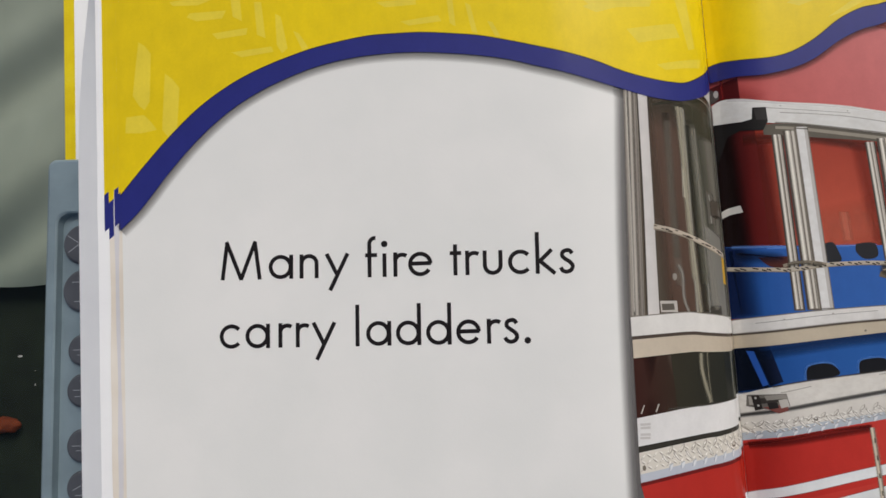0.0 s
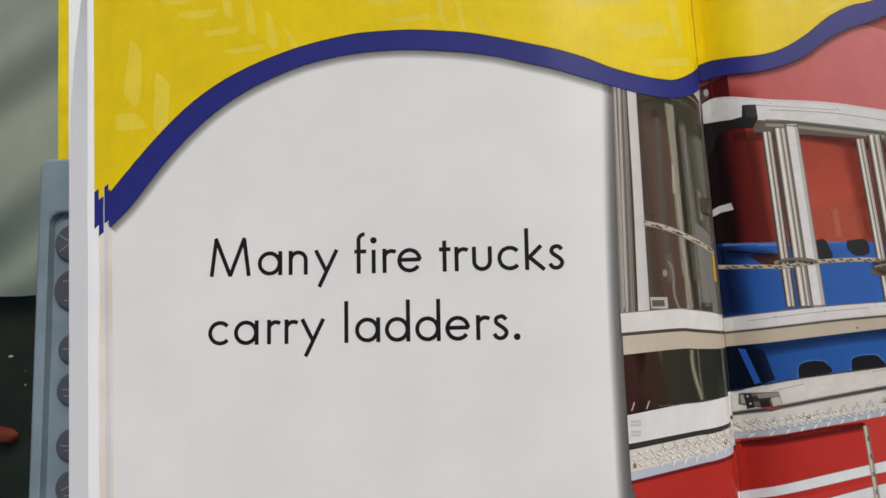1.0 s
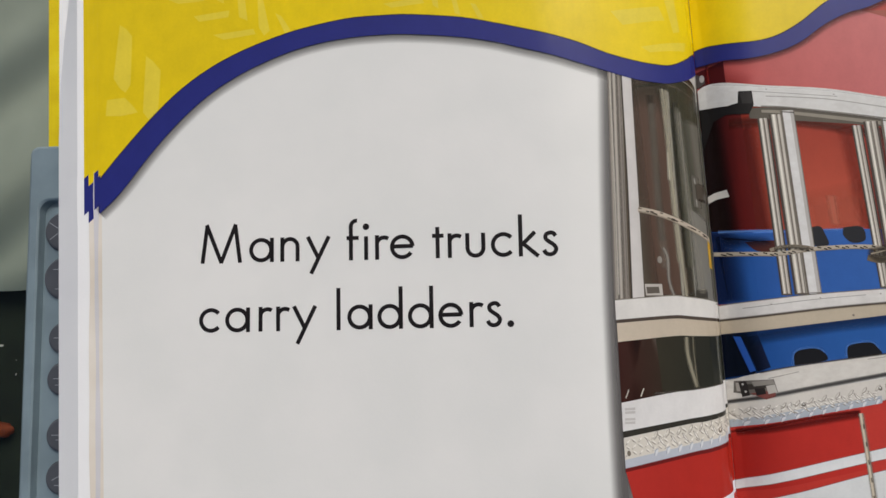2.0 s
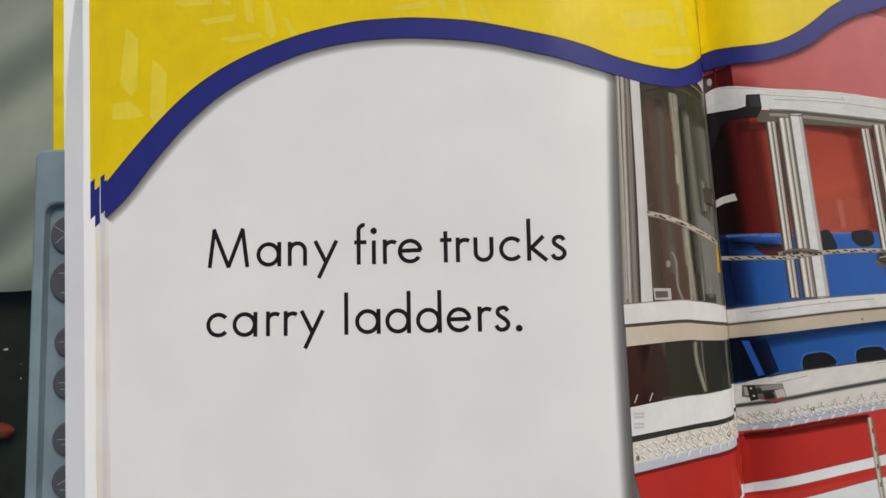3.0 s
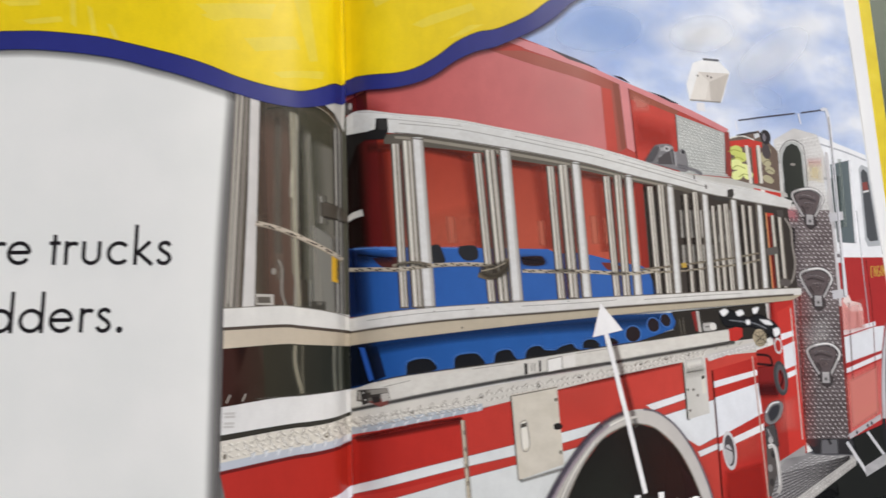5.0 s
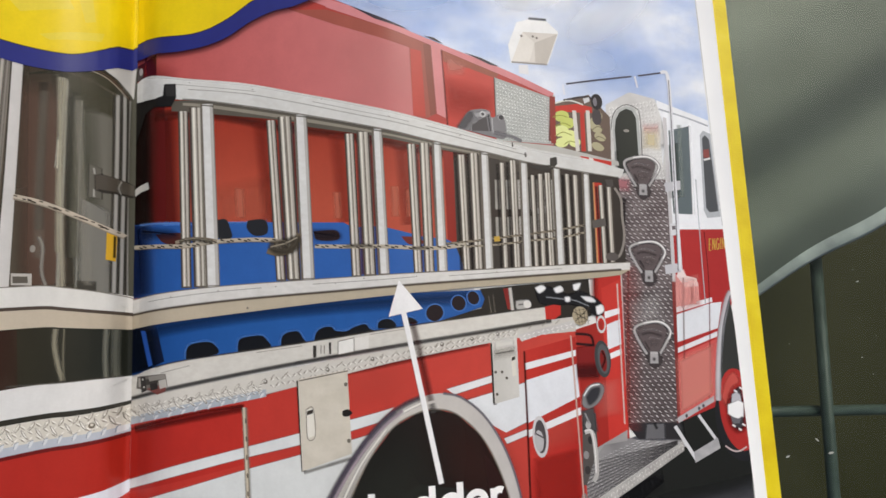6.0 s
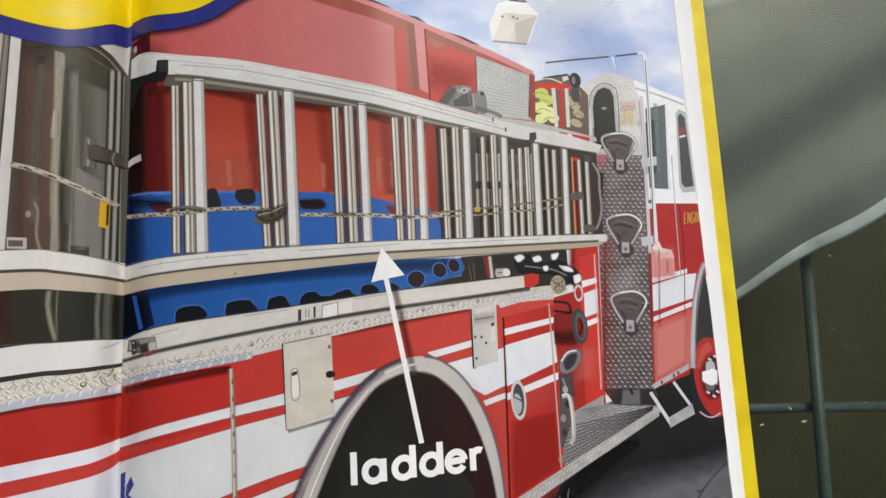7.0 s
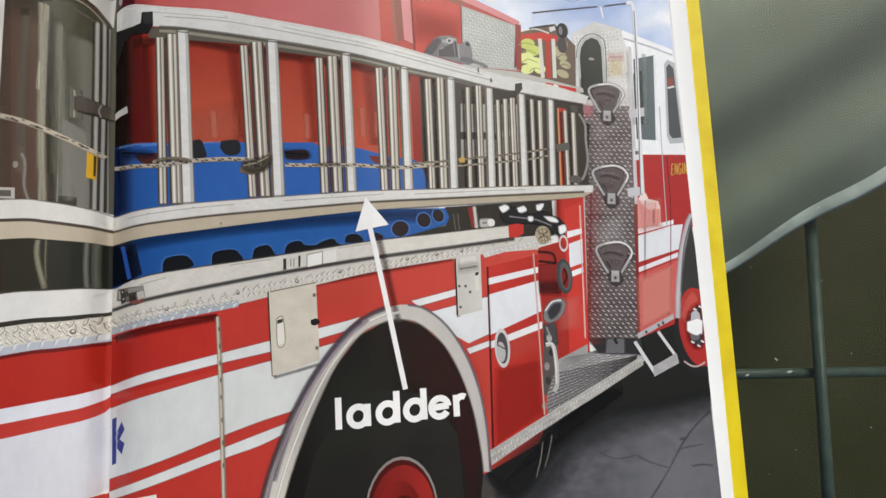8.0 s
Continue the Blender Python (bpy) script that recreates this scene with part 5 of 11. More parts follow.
soft_line(right_page, "printed_edge", "8c2a28", 3.6, [(203.3, -15.1), (203.1, -20.5)], 1.39, 0.85)
ink(right_page, "printed_stripe", ink_mat("e6e6ea"), 3.2, [(195.4, -22.8), (211.1, -19), (211, -20.7), (195.3, -24.9)], "printed white stripe")
ink(right_page, "printed_stripe", ink_mat("dfe2e8"), 3.2, [(195.2, -25.7), (210.5, -21.2), (214.8, -20.8), (212.4, -30.6), (195.3, -35.8)], "printed white stripe")
ink(right_page, "printed_stripe", ink_mat("e4e3e8"), 3.2, [(195.2, -37.9), (212.1, -31.8), (211.9, -33.7), (195.2, -39.7)])
ink(right_page, "printed_cab", ink_mat("c65653"), 3.2, [(195.4, -40.4), (211.8, -34.4), (209.6, -57.2), (194.9, -63.6)])
soft_line(right_page, "printed_edge", "c0893c", 3.6, [(196.9, -55.2), (208.3, -51.8)], 1.04, 0.85)
soft_line(right_page, "printed_edge", "7e2726", 3.7, [(210.1, 6.3), (210.3, -13), (208.5, -38.5), (206.5, -57.1)], 0.56, 0.85)
line(right_page, "printed_letter", ink_mat("c8a046"), 3.7, [(211.6, -1), (212, 3.4)], 0.37, "gold printed letter of the word ENGINE")
line(right_page, "printed_letter", ink_mat("c8a046"), 3.7, [(212, 3.4), (212.8, 3.4)], 0.37, "gold printed letter of the word ENGINE")
line(right_page, "printed_letter", ink_mat("c8a046"), 3.7, [(211.8, 1.3), (212.5, 1.3)], 0.37, "gold printed letter of the word ENGINE")
line(right_page, "printed_letter", ink_mat("c8a046"), 3.7, [(211.6, -1), (212.4, -1)], 0.37, "gold printed letter of the word ENGINE")
line(right_page, "printed_letter", ink_mat("c8a046"), 3.7, [(213, -0.8), (213.4, 3.6)], 0.37, "gold printed letter of the word ENGINE")
line(right_page, "printed_letter", ink_mat("c8a046"), 3.7, [(213.4, 3.6), (214, -0.8)], 0.37, "gold printed letter of the word ENGINE")
line(right_page, "printed_letter", ink_mat("c8a046"), 3.7, [(214, -0.8), (214.3, 3.6)], 0.37, "gold printed letter of the word ENGINE")
line(right_page, "printed_letter", ink_mat("c8a046"), 3.7, [(215.8, 3.1), (215.4, 3.7), (214.9, 2.6), (214.7, 0.4), (215, -0.7), (215.6, 0.2), (215.7, 1.5), (215.3, 1.5)], 0.37, "gold printed letter of the word ENGINE")
line(right_page, "printed_letter", ink_mat("c8a046"), 3.7, [(216.2, -0.5), (216.6, 3.9)], 0.37, "gold printed letter of the word ENGINE")
line(right_page, "printed_letter", ink_mat("c8a046"), 3.7, [(216.9, -0.5), (217.3, 4)], 0.37, "gold printed letter of the word ENGINE")
line(right_page, "printed_letter", ink_mat("c8a046"), 3.7, [(217.3, 4), (217.9, -0.5)], 0.37, "gold printed letter of the word ENGINE")
line(right_page, "printed_letter", ink_mat("c8a046"), 3.7, [(217.9, -0.5), (218.1, 4)], 0.37, "gold printed letter of the word ENGINE")
line(right_page, "printed_handrail", ink_mat("dcdde2"), 5, [(197.3, 70.4), (200.1, 69.6), (200.4, 54.5), (199.7, 26.8), (199.3, -8.6)], 1.45, "printed chrome handrail")
line(right_page, "printed_handrail", ink_mat("6b686e"), 5.3, [(200.4, 67.5), (200, 40.5), (198.3, -9.1)], 0.39)
ink(right_page, "printed_handrail", ink_mat("c4c3c8"), 4.8, [(195.4, 25.3), (202, 26.4), (201.9, 22.8), (195.6, 21.7)])
ink(right_page, "printed_handrail", ink_mat("c4c3c8"), 4.8, [(193, -6.7), (199.5, -5.8), (199.4, -9.3), (193.2, -10.2)])
ink(right_page, "printed_handrail", ink_mat("d8d8dc"), 4.8, [(196.5, 9.3), (199.3, 9.5), (199.2, 4.9), (196.6, 4.6)])
ink(right_page, "printed_handrail", ink_mat("6b6468"), 5, [(197.1, 8.4), (198.5, 8.4), (198.6, 7.1), (197.2, 6.9)])

# front wheel and steps
blob(right_page, "printed_wheelhouse", ink_mat("353634"), 3.6, [(217.9, -19.5), (214.7, -30.2), (211.9, -46.9), (211.7, -59.3), (220.6, -71.8), (219.2, -30.3)], "printed dark wheel house")
soft_line(right_page, "printed_arch", "c9cad0", 4.4, [(218.8, -16.9), (216.4, -21.7), (213.4, -32.3), (211, -46.9), (210.1, -57.2)], 3.13, 0.85)
soft_line(right_page, "printed_arch", "5c5a5e", 4.6, [(218.5, -18.4), (214.5, -30.2), (212.1, -46.9)], 0.7, 0.85)
disc(right_page, "printed_tyre", ink_mat("232325"), 3.8, 218.8, -62.8, 10.4, 16.4, 0)
disc(right_page, "printed_rim", ink_mat("ab2f2c"), 4.2, 217.8, -60.6, 7.4, 15, 4, "printed red wheel rim")
soft(right_page, "printed_rim", "d65f56", 4.4, [(211.4, -56), (213.6, -50), (217, -47), (219, -50.5), (215.6, -53), (213.2, -59)], 1.4, 0.7)
soft(right_page, "printed_rim", "7d1d1c", 4.4, [(213, -58), (216, -53.6), (220, -53), (221, -66), (216.5, -69), (213.4, -65)], 1.6, 0.75)
soft_line(right_page, "printed_rim", "d9c4c3", 4.6, [(211.4, -73.4), (214.2, -75.2), (216.9, -75.4), (219.7, -74)], 0.9, 0.9)
soft(right_page, "printed_hub", "39363a", 4.8, [(215, -57), (217.4, -53.6), (219, -53.4), (219.6, -60), (219, -66.4), (217.4, -67.6), (215, -65.4)], 0.8, 0.9)
soft(right_page, "printed_hub", "b9b9c0", 5, [(215.2, -58), (215.7, -55.2), (217.5, -54.2), (218.9, -55.4), (219.2, -58)], 0.7, 0.95, False, "printed chrome hub")
soft(right_page, "printed_hub", "f1f1f2", 5.2, [(213.7, -58.8), (217.9, -57.3), (219.9, -58.4), (219.4, -63.3), (216.5, -64.2), (213.5, -62)], 0.6, 1, False)
soft(right_page, "printed_hub", "6a696f", 5.3, [(214.4, -63), (217.4, -64), (219, -63), (217.8, -65.8), (215, -65.8)], 0.6, 0.9, False)
for x, y in ((217.2, -54), (219.4, -53), (219.3, -66.2), (217.7, -67.8), (215.4, -66.4)):
    soft_line(right_page, "printed_nut", "f4f4f5", 5.5, [(x - 0.6, y + 0.35), (x + 0.6, y - 0.35)], 1.0, 0.95)
ink(right_page, "printed_sill", ink_mat("b7b4b8"), 4, [(193.5, -62.8), (208.5, -55.4), (208.5, -57.5), (193.9, -64.7)])
disc(right_page, "printed_bolt", ink_mat("4d4a4e"), 4.5, 197.2, -62.2, 0.52, 0.68, 0)
disc(right_page, "printed_bolt", ink_mat("4d4a4e"), 4.5, 202.3, -59.8, 0.52, 0.68, 0)
disc(right_page, "printed_bolt", ink_mat("4d4a4e"), 4.5, 204.1, -58.9, 0.52, 0.68, 0)
line(right_page, "printed_step", ink_mat("d2d2d6"), 4.4, [(192.4, -65.7), (199.7, -77.6)], 1.35)
line(right_page, "printed_step", ink_mat("d2d2d6"), 4.4, [(201.9, -62.1), (207.8, -70.7)], 1.16)
ink(right_page, "printed_step", ink_mat("a3a2a5", "b2b1b3", patch=0.005), 4.7, [(199, -75.1), (208.7, -70.3), (209.4, -74.1), (199.2, -78.9)], "printed tread plate step")
ink(right_page, "printed_running_board", ink_mat("807e80", "929091", patch=0.012), 3, [(156.9, -75.9), (164.8, -70.1), (173.7, -68.6), (178, -70), (196.1, -70.8), (157, -91.5)], "printed tread plate running board")
for k in range(11):
    y = -77.4 - 1.35 * k
    soft_line(right_page, "printed_tread_row", "4f4c4d", 3.2, [(157, y), (170, y + (-70.9 - 0.12 * k - y) * 0.34), (193, -70.9 - 0.12 * k)], 0.75, 0.6)
ink(right_page, "printed_running_board", ink_mat("a9a8aa"), 3.4, [(135.7, -102.9), (155.3, -92.8), (196.1, -70.8), (196, -72.9), (163.8, -91.2), (135.9, -107.9)])
ink(right_page, "printed_running_board", ink_mat("a9a7a4", "b9b7b4", patch=0.006), 3.6, [(135.7, -103.3), (155.7, -93), (168.4, -86.8), (168.2, -89.2), (156.2, -96.2), (136, -107.5)])
soft_line(right_page, "printed_edge", "e2e0de", 4, [(157.1, -91.1), (177.4, -80.7), (196.1, -71.3)], 0.7, 0.85)
line(right_page, "printed_drip", ink_mat("807d7a"), 2, [(164.6, -93.2), (163.1, -98.3)], 0.58)
line(right_page, "printed_drip", ink_mat("807d7a"), 2, [(156.1, -97.8), (154.7, -103.5)], 0.58)
line(right_page, "printed_drip", ink_mat("807d7a"), 2, [(149.7, -103.3), (148.1, -112.8)], 0.58)
ink(right_page, "printed_gap", ink_mat("2c2a2c"), 2.7, [(173.9, -64.1), (193, -63.6), (195.3, -70.4), (178, -69.6)])
soft(right_page, "printed_bracket", "6d6c70", 3, [(181.6, -64.4), (188.4, -64.4), (188.2, -70.2), (180.6, -70)], 1.4, 0.85, False)
soft_line(right_page, "printed_bracket", "232224", 3.2, [(184.5, -64.4), (185.4, -66.4)], 1.6, 0.9)

# the ladder, what lies behind it and the blue board
ink(right_page, "printed_recess", ink_mat("983424", "b2503c", 48, 14, 1), 5.5, [(-1.9, 57.1), (28.5, 53), (87.7, 41.9), (126.2, 34.6), (176.7, 27.4), (177.7, -6.6), (87.6, -11.3), (32, -14.7), (0.6, -17.4)], "printed red wall behind the ladder")
ink(right_page, "printed_recess", ink_mat("110a09", "5c1612", 3, 10.5, 3), 6, [(-1.9, 57.1), (10.7, 53.6), (13.4, 8.6), (-0.1, 4.6)])
ink(right_page, "printed_recess", ink_mat("3f3934", "37312c", 108, 160), 6, [(112.1, 34.3), (176.7, 27.4), (177.7, -6.6), (115.9, -9.7), (112, 2.7)])
ink(right_page, "printed_recess", ink_mat("8b2a20"), 6.2, [(109.7, 33.8), (113.3, 33.6), (113.9, 0.3), (110.8, 1.1)])
ink(right_page, "printed_recess", ink_mat("98948d", "a8a59e", patch=0.01), 6.4, [(128.4, 24), (151.9, 24.9), (151.8, 3.5), (128.2, 3)], "printed tread plate behind the ladder")
ink(right_page, "printed_recess", ink_mat("3b332d"), 6.6, [(140.9, 32.6), (162.7, 28.7), (162.6, 27.2), (147.2, 26.9), (141.7, 24.5)])
ink(right_page, "printed_recess", ink_mat("b9382b"), 6.6, [(166.5, 24.5), (169.7, 24.4), (169.7, -5.9), (166.6, -6.3)])
ink(right_page, "printed_recess", ink_mat("c48a5c"), 6.7, [(166.1, 24.5), (166.7, 24.5), (166.6, -6.3), (165.9, -6.3)])
ink(right_page, "printed_recess", ink_mat("3a322c"), 6.6, [(126.6, 13), (141.9, 13.4), (141.8, 10.8), (126.8, 10.1)])
ink(right_page, "printed_clamp", ink_mat("d6d4d0"), 7, [(141.5, 13.4), (147.1, 14.8), (147.4, 12.3), (141.8, 11.3)])
ink(right_page, "printed_recess", ink_mat("4b443d"), 6.5, [(128.3, 34.7), (140.9, 31.3), (139.8, 26.5), (131.5, 29.4)])
band(right_page, "printed_rail_inside", ink_mat("5b564d"), 6.8, [(13.4, 52.9), (28.6, 52.1), (59.6, 46.8), (87.7, 41.1), (107.7, 36.9), (126.2, 34.1), (140.9, 30.9)],
     [(13.6, 49.1), (28.7, 47.5), (55.7, 44.3), (59.7, 42.6), (87.7, 38.1), (107.7, 34.6), (126.1, 32.4), (140.8, 29.6)])
band(right_page, "printed_rail_inside", ink_mat("8d877b"), 7, [(17.6, 52), (28.6, 50.8), (59.6, 45.5), (87.7, 40), (107.7, 36.3), (126.1, 33.5)],
     [(17.6, 51), (28.7, 49.6), (59.7, 44.2), (87.7, 39.2), (107.7, 35.4), (126.1, 32.8)])
ink(right_page, "printed_board", ink_mat("28559c", "325fa8", 5, 50), 7, [(-0.2, 8.1), (-0.3, 9.3), (7.5, 8.5), (11.1, 8.9), (30.2, 8.5), (74.9, 7.5), (77.9, 5.8), (87.6, 6.1), (97.4, 3.7), (103.2, 2.2), (109.6, 2.1), (113.1, 0.3), (116.9, -9.7), (89.5, -11.4), (60.6, -12.5), (32, -14.7), (0.6, -17)], "printed blue plastic board")
ink(right_page, "printed_board", ink_mat("13285a", "28559c", 2, 10, 3), 7.3, [(-0.2, 7.9), (-0.3, 9.1), (7.6, 8.3), (11.2, 8.7), (12.9, -15.8), (0.6, -17)])
blob(right_page, "printed_slot", ink_mat("4a241f"), 7.4, [(9.5, 4.9), (19.7, 4.9), (21.7, 3.1), (19.8, 1.1), (13.3, 1.4)], "printed dark slot")
blob(right_page, "printed_slot", ink_mat("3b2723"), 7.4, [(64.6, 4.6), (72, 4.9), (73.6, 2.7), (72.1, 1.3), (65.8, 1.6)])
blob(right_page, "printed_slot", ink_mat("6d2a24"), 7.4, [(94.6, 2.5), (100.1, 2.2), (102.4, 0.2), (97.3, -0.3)])
blob(right_page, "printed_strap", ink_mat("26272b"), 7.5, [(31.1, 9.1), (34.2, 9.5), (35.8, 6.5), (36.5, 2.9), (31.7, 2.9)])
blob(right_page, "printed_strap", ink_mat("26272b"), 7.5, [(41.8, 8.8), (47.8, 8.9), (48.7, 4.3), (44.4, 3.4), (41.6, 6)])
ink(right_page, "printed_board", ink_mat("4f7cc8"), 7.4, [(12.3, 8.4), (30.2, 8.1), (30.2, 7.5), (12.3, 7.8)])
ink(right_page, "printed_rung", ink_mat("48403a"), 8, [(16, 48.9), (19.7, 48.8), (23.4, -14.2), (19.8, -14.1)])
ink(right_page, "printed_rung", ink_mat("aaa49a"), 8.1, [(16.6, 48.9), (19.2, 48.8), (22.8, -14.2), (20.4, -14.1)])
ink(right_page, "printed_rung", ink_mat("dedad0"), 8.2, [(16.9, 48.9), (17.5, 48.9), (21.2, -14.1), (20.7, -14.1)])
ink(right_page, "printed_rung", ink_mat("6c655c"), 8.2, [(17.8, 48.9), (18.1, 48.9), (21.9, -14.1), (21.6, -14.1)])
ink(right_page, "printed_rung", ink_mat("c8c3b9"), 8.2, [(18.3, 48.9), (18.7, 48.9), (22.4, -14.2), (22, -14.1)])
ink(right_page, "printed_rung", ink_mat("48403a"), 8, [(19.9, 50.1), (25, 50), (29, -14.1), (24.1, -14)])
ink(right_page, "printed_rung", ink_mat("aaa49a"), 8.1, [(20.7, 50.1), (24.2, 50), (28.3, -14.1), (24.9, -14)])
ink(right_page, "printed_rung", ink_mat("dedad0"), 8.2, [(21.1, 50.1), (21.9, 50.1), (26.1, -14), (25.3, -14)])
ink(right_page, "printed_rung", ink_mat("6c655c"), 8.2, [(22.4, 50.1), (22.8, 50.1), (26.9, -14), (26.5, -14)])
ink(right_page, "printed_rung", ink_mat("c8c3b9"), 8.2, [(23, 50.1), (23.6, 50), (27.7, -14.1), (27.1, -14)])
ink(right_page, "printed_rung", ink_mat("48403a"), 8, [(47.4, 44.8), (50.8, 44.8), (55.4, -12.4), (52.1, -12.3)])
ink(right_page, "printed_rung", ink_mat("aaa49a"), 8.1, [(47.9, 44.8), (50.3, 44.8), (54.9, -12.4), (52.6, -12.3)])
ink(right_page, "printed_rung", ink_mat("dedad0"), 8.2, [(48.2, 44.8), (48.7, 44.8), (53.4, -12.3), (52.9, -12.3)])
ink(right_page, "printed_rung", ink_mat("6c655c"), 8.2, [(49, 44.8), (49.3, 44.8), (54, -12.3), (53.7, -12.3)])
ink(right_page, "printed_rung", ink_mat("c8c3b9"), 8.2, [(49.4, 44.8), (49.8, 44.8), (54.4, -12.4), (54.1, -12.3)])
ink(right_page, "printed_rung", ink_mat("48403a"), 8, [(51.4, 46), (56.3, 46), (60.5, -12.3), (55.8, -12.2)])
ink(right_page, "printed_rung", ink_mat("aaa49a"), 8.1, [(52.2, 46), (55.6, 46), (59.8, -12.3), (56.6, -12.2)])
ink(right_page, "printed_rung", ink_mat("dedad0"), 8.2, [(52.6, 46), (53.3, 46), (57.7, -12.2), (57, -12.2)])
ink(right_page, "printed_rung", ink_mat("6c655c"), 8.2, [(53.8, 46), (54.2, 46), (58.5, -12.2), (58.1, -12.2)])
ink(right_page, "printed_rung", ink_mat("c8c3b9"), 8.2, [(54.4, 46), (54.9, 46), (59.2, -12.2), (58.7, -12.2)])
ink(right_page, "printed_rung", ink_mat("48403a"), 8, [(75, 39.4), (78.4, 39.4), (81, -11.4), (77.7, -11.4)])
ink(right_page, "printed_rung", ink_mat("aaa49a"), 8.1, [(75.6, 39.4), (77.9, 39.4), (80.5, -11.4), (78.2, -11.4)])
ink(right_page, "printed_rung", ink_mat("dedad0"), 8.2, [(75.9, 39.4), (76.4, 39.4), (79, -11.4), (78.5, -11.4)])
ink(right_page, "printed_rung", ink_mat("6c655c"), 8.2, [(76.7, 39.4), (77, 39.4), (79.6, -11.4), (79.3, -11.4)])
ink(right_page, "printed_rung", ink_mat("c8c3b9"), 8.2, [(77.1, 39.4), (77.5, 39.4), (80.1, -11.4), (79.7, -11.4)])
ink(right_page, "printed_rung", ink_mat("48403a"), 8, [(79.3, 40), (83.7, 40), (86.1, -11.1), (81.9, -11.1)])
ink(right_page, "printed_rung", ink_mat("aaa49a"), 8.1, [(80, 40), (83.1, 40), (85.5, -11.1), (82.6, -11.1)])
ink(right_page, "printed_rung", ink_mat("dedad0"), 8.2, [(80.4, 40), (81, 40), (83.5, -11.1), (82.9, -11.1)])
ink(right_page, "printed_rung", ink_mat("6c655c"), 8.2, [(81.5, 40), (81.8, 40), (84.3, -11.1), (83.9, -11.1)])
ink(right_page, "printed_rung", ink_mat("c8c3b9"), 8.2, [(82, 40), (82.5, 40), (84.9, -11.1), (84.4, -11.1)])
ink(right_page, "printed_rung", ink_mat("48403a"), 8, [(96.8, 35.8), (99.9, 35.9), (101.8, -10.4), (98.8, -10.4)])
ink(right_page, "printed_rung", ink_mat("aaa49a"), 8.1, [(97.3, 35.8), (99.5, 35.9), (101.4, -10.4), (99.3, -10.4)])
ink(right_page, "printed_rung", ink_mat("dedad0"), 8.2, [(97.5, 35.8), (98, 35.9), (100, -10.4), (99.5, -10.4)])
ink(right_page, "printed_rung", ink_mat("6c655c"), 8.2, [(98.3, 35.9), (98.6, 35.9), (100.5, -10.4), (100.3, -10.4)])
ink(right_page, "printed_rung", ink_mat("c8c3b9"), 8.2, [(98.7, 35.9), (99, 35.9), (101, -10.4), (100.6, -10.4)])
ink(right_page, "printed_rung", ink_mat("48403a"), 8, [(101.1, 36.4), (104.8, 36.6), (106, -10.2), (102.4, -10.2)])
ink(right_page, "printed_rung", ink_mat("aaa49a"), 8.1, [(101.7, 36.4), (104.3, 36.5), (105.5, -10.2), (103, -10.2)])
ink(right_page, "printed_rung", ink_mat("dedad0"), 8.2, [(102, 36.4), (102.6, 36.5), (103.8, -10.2), (103.3, -10.2)])
ink(right_page, "printed_rung", ink_mat("6c655c"), 8.2, [(102.9, 36.5), (103.2, 36.5), (104.5, -10.2), (104.2, -10.2)])
ink(right_page, "printed_rung", ink_mat("c8c3b9"), 8.2, [(103.4, 36.5), (103.8, 36.5), (105, -10.2), (104.6, -10.2)])
ink(right_page, "printed_rung", ink_mat("48403a"), 8, [(114.7, 32.8), (117.7, 32.9), (118.8, -9.3), (115.9, -9.3)])
ink(right_page, "printed_rung", ink_mat("aaa49a"), 8.1, [(115.2, 32.8), (117.3, 32.9), (118.4, -9.3), (116.4, -9.3)])
ink(right_page, "printed_rung", ink_mat("dedad0"), 8.2, [(115.5, 32.8), (115.9, 32.8), (117.1, -9.3), (116.6, -9.3)])
ink(right_page, "printed_rung", ink_mat("6c655c"), 8.2, [(116.2, 32.8), (116.4, 32.8), (117.6, -9.3), (117.3, -9.3)])
ink(right_page, "printed_rung", ink_mat("c8c3b9"), 8.2, [(116.5, 32.8), (116.9, 32.9), (118, -9.3), (117.7, -9.3)])
ink(right_page, "printed_rung", ink_mat("48403a"), 8, [(119, 33.6), (122.5, 33.8), (123.3, -9.1), (119.9, -9.1)])
ink(right_page, "printed_rung", ink_mat("aaa49a"), 8.1, [(119.6, 33.6), (122, 33.7), (122.8, -9.1), (120.4, -9.1)])
ink(right_page, "printed_rung", ink_mat("dedad0"), 8.2, [(119.9, 33.6), (120.4, 33.7), (121.2, -9.1), (120.7, -9.1)])
ink(right_page, "printed_rung", ink_mat("6c655c"), 8.2, [(120.7, 33.7), (121, 33.7), (121.8, -9.1), (121.6, -9.1)])
ink(right_page, "printed_rung", ink_mat("c8c3b9"), 8.2, [(121.2, 33.7), (121.6, 33.7), (122.4, -9.1), (122, -9.1)])
ink(right_page, "printed_rung", ink_mat("48403a"), 8, [(130.1, 30.4), (132.4, 30.5), (132.6, -8.6), (130.3, -8.6)])
ink(right_page, "printed_rung", ink_mat("a8a298"), 8.1, [(130.5, 30.5), (131.9, 30.5), (132.1, -8.6), (130.8, -8.6)])
ink(right_page, "printed_rung", ink_mat("d6d2c8"), 8.2, [(130.8, 30.5), (131.3, 30.5), (131.5, -8.6), (131, -8.6)])
ink(right_page, "printed_rung", ink_mat("48403a"), 8, [(133.8, 31.4), (136.7, 31.6), (137, -8.4), (134.2, -8.4)])
ink(right_page, "printed_rung", ink_mat("aaa49a"), 8.1, [(134.3, 31.5), (136.3, 31.6), (136.6, -8.4), (134.7, -8.4)])
ink(right_page, "printed_rung", ink_mat("dedad0"), 8.2, [(134.5, 31.5), (135, 31.5), (135.3, -8.4), (134.9, -8.4)])
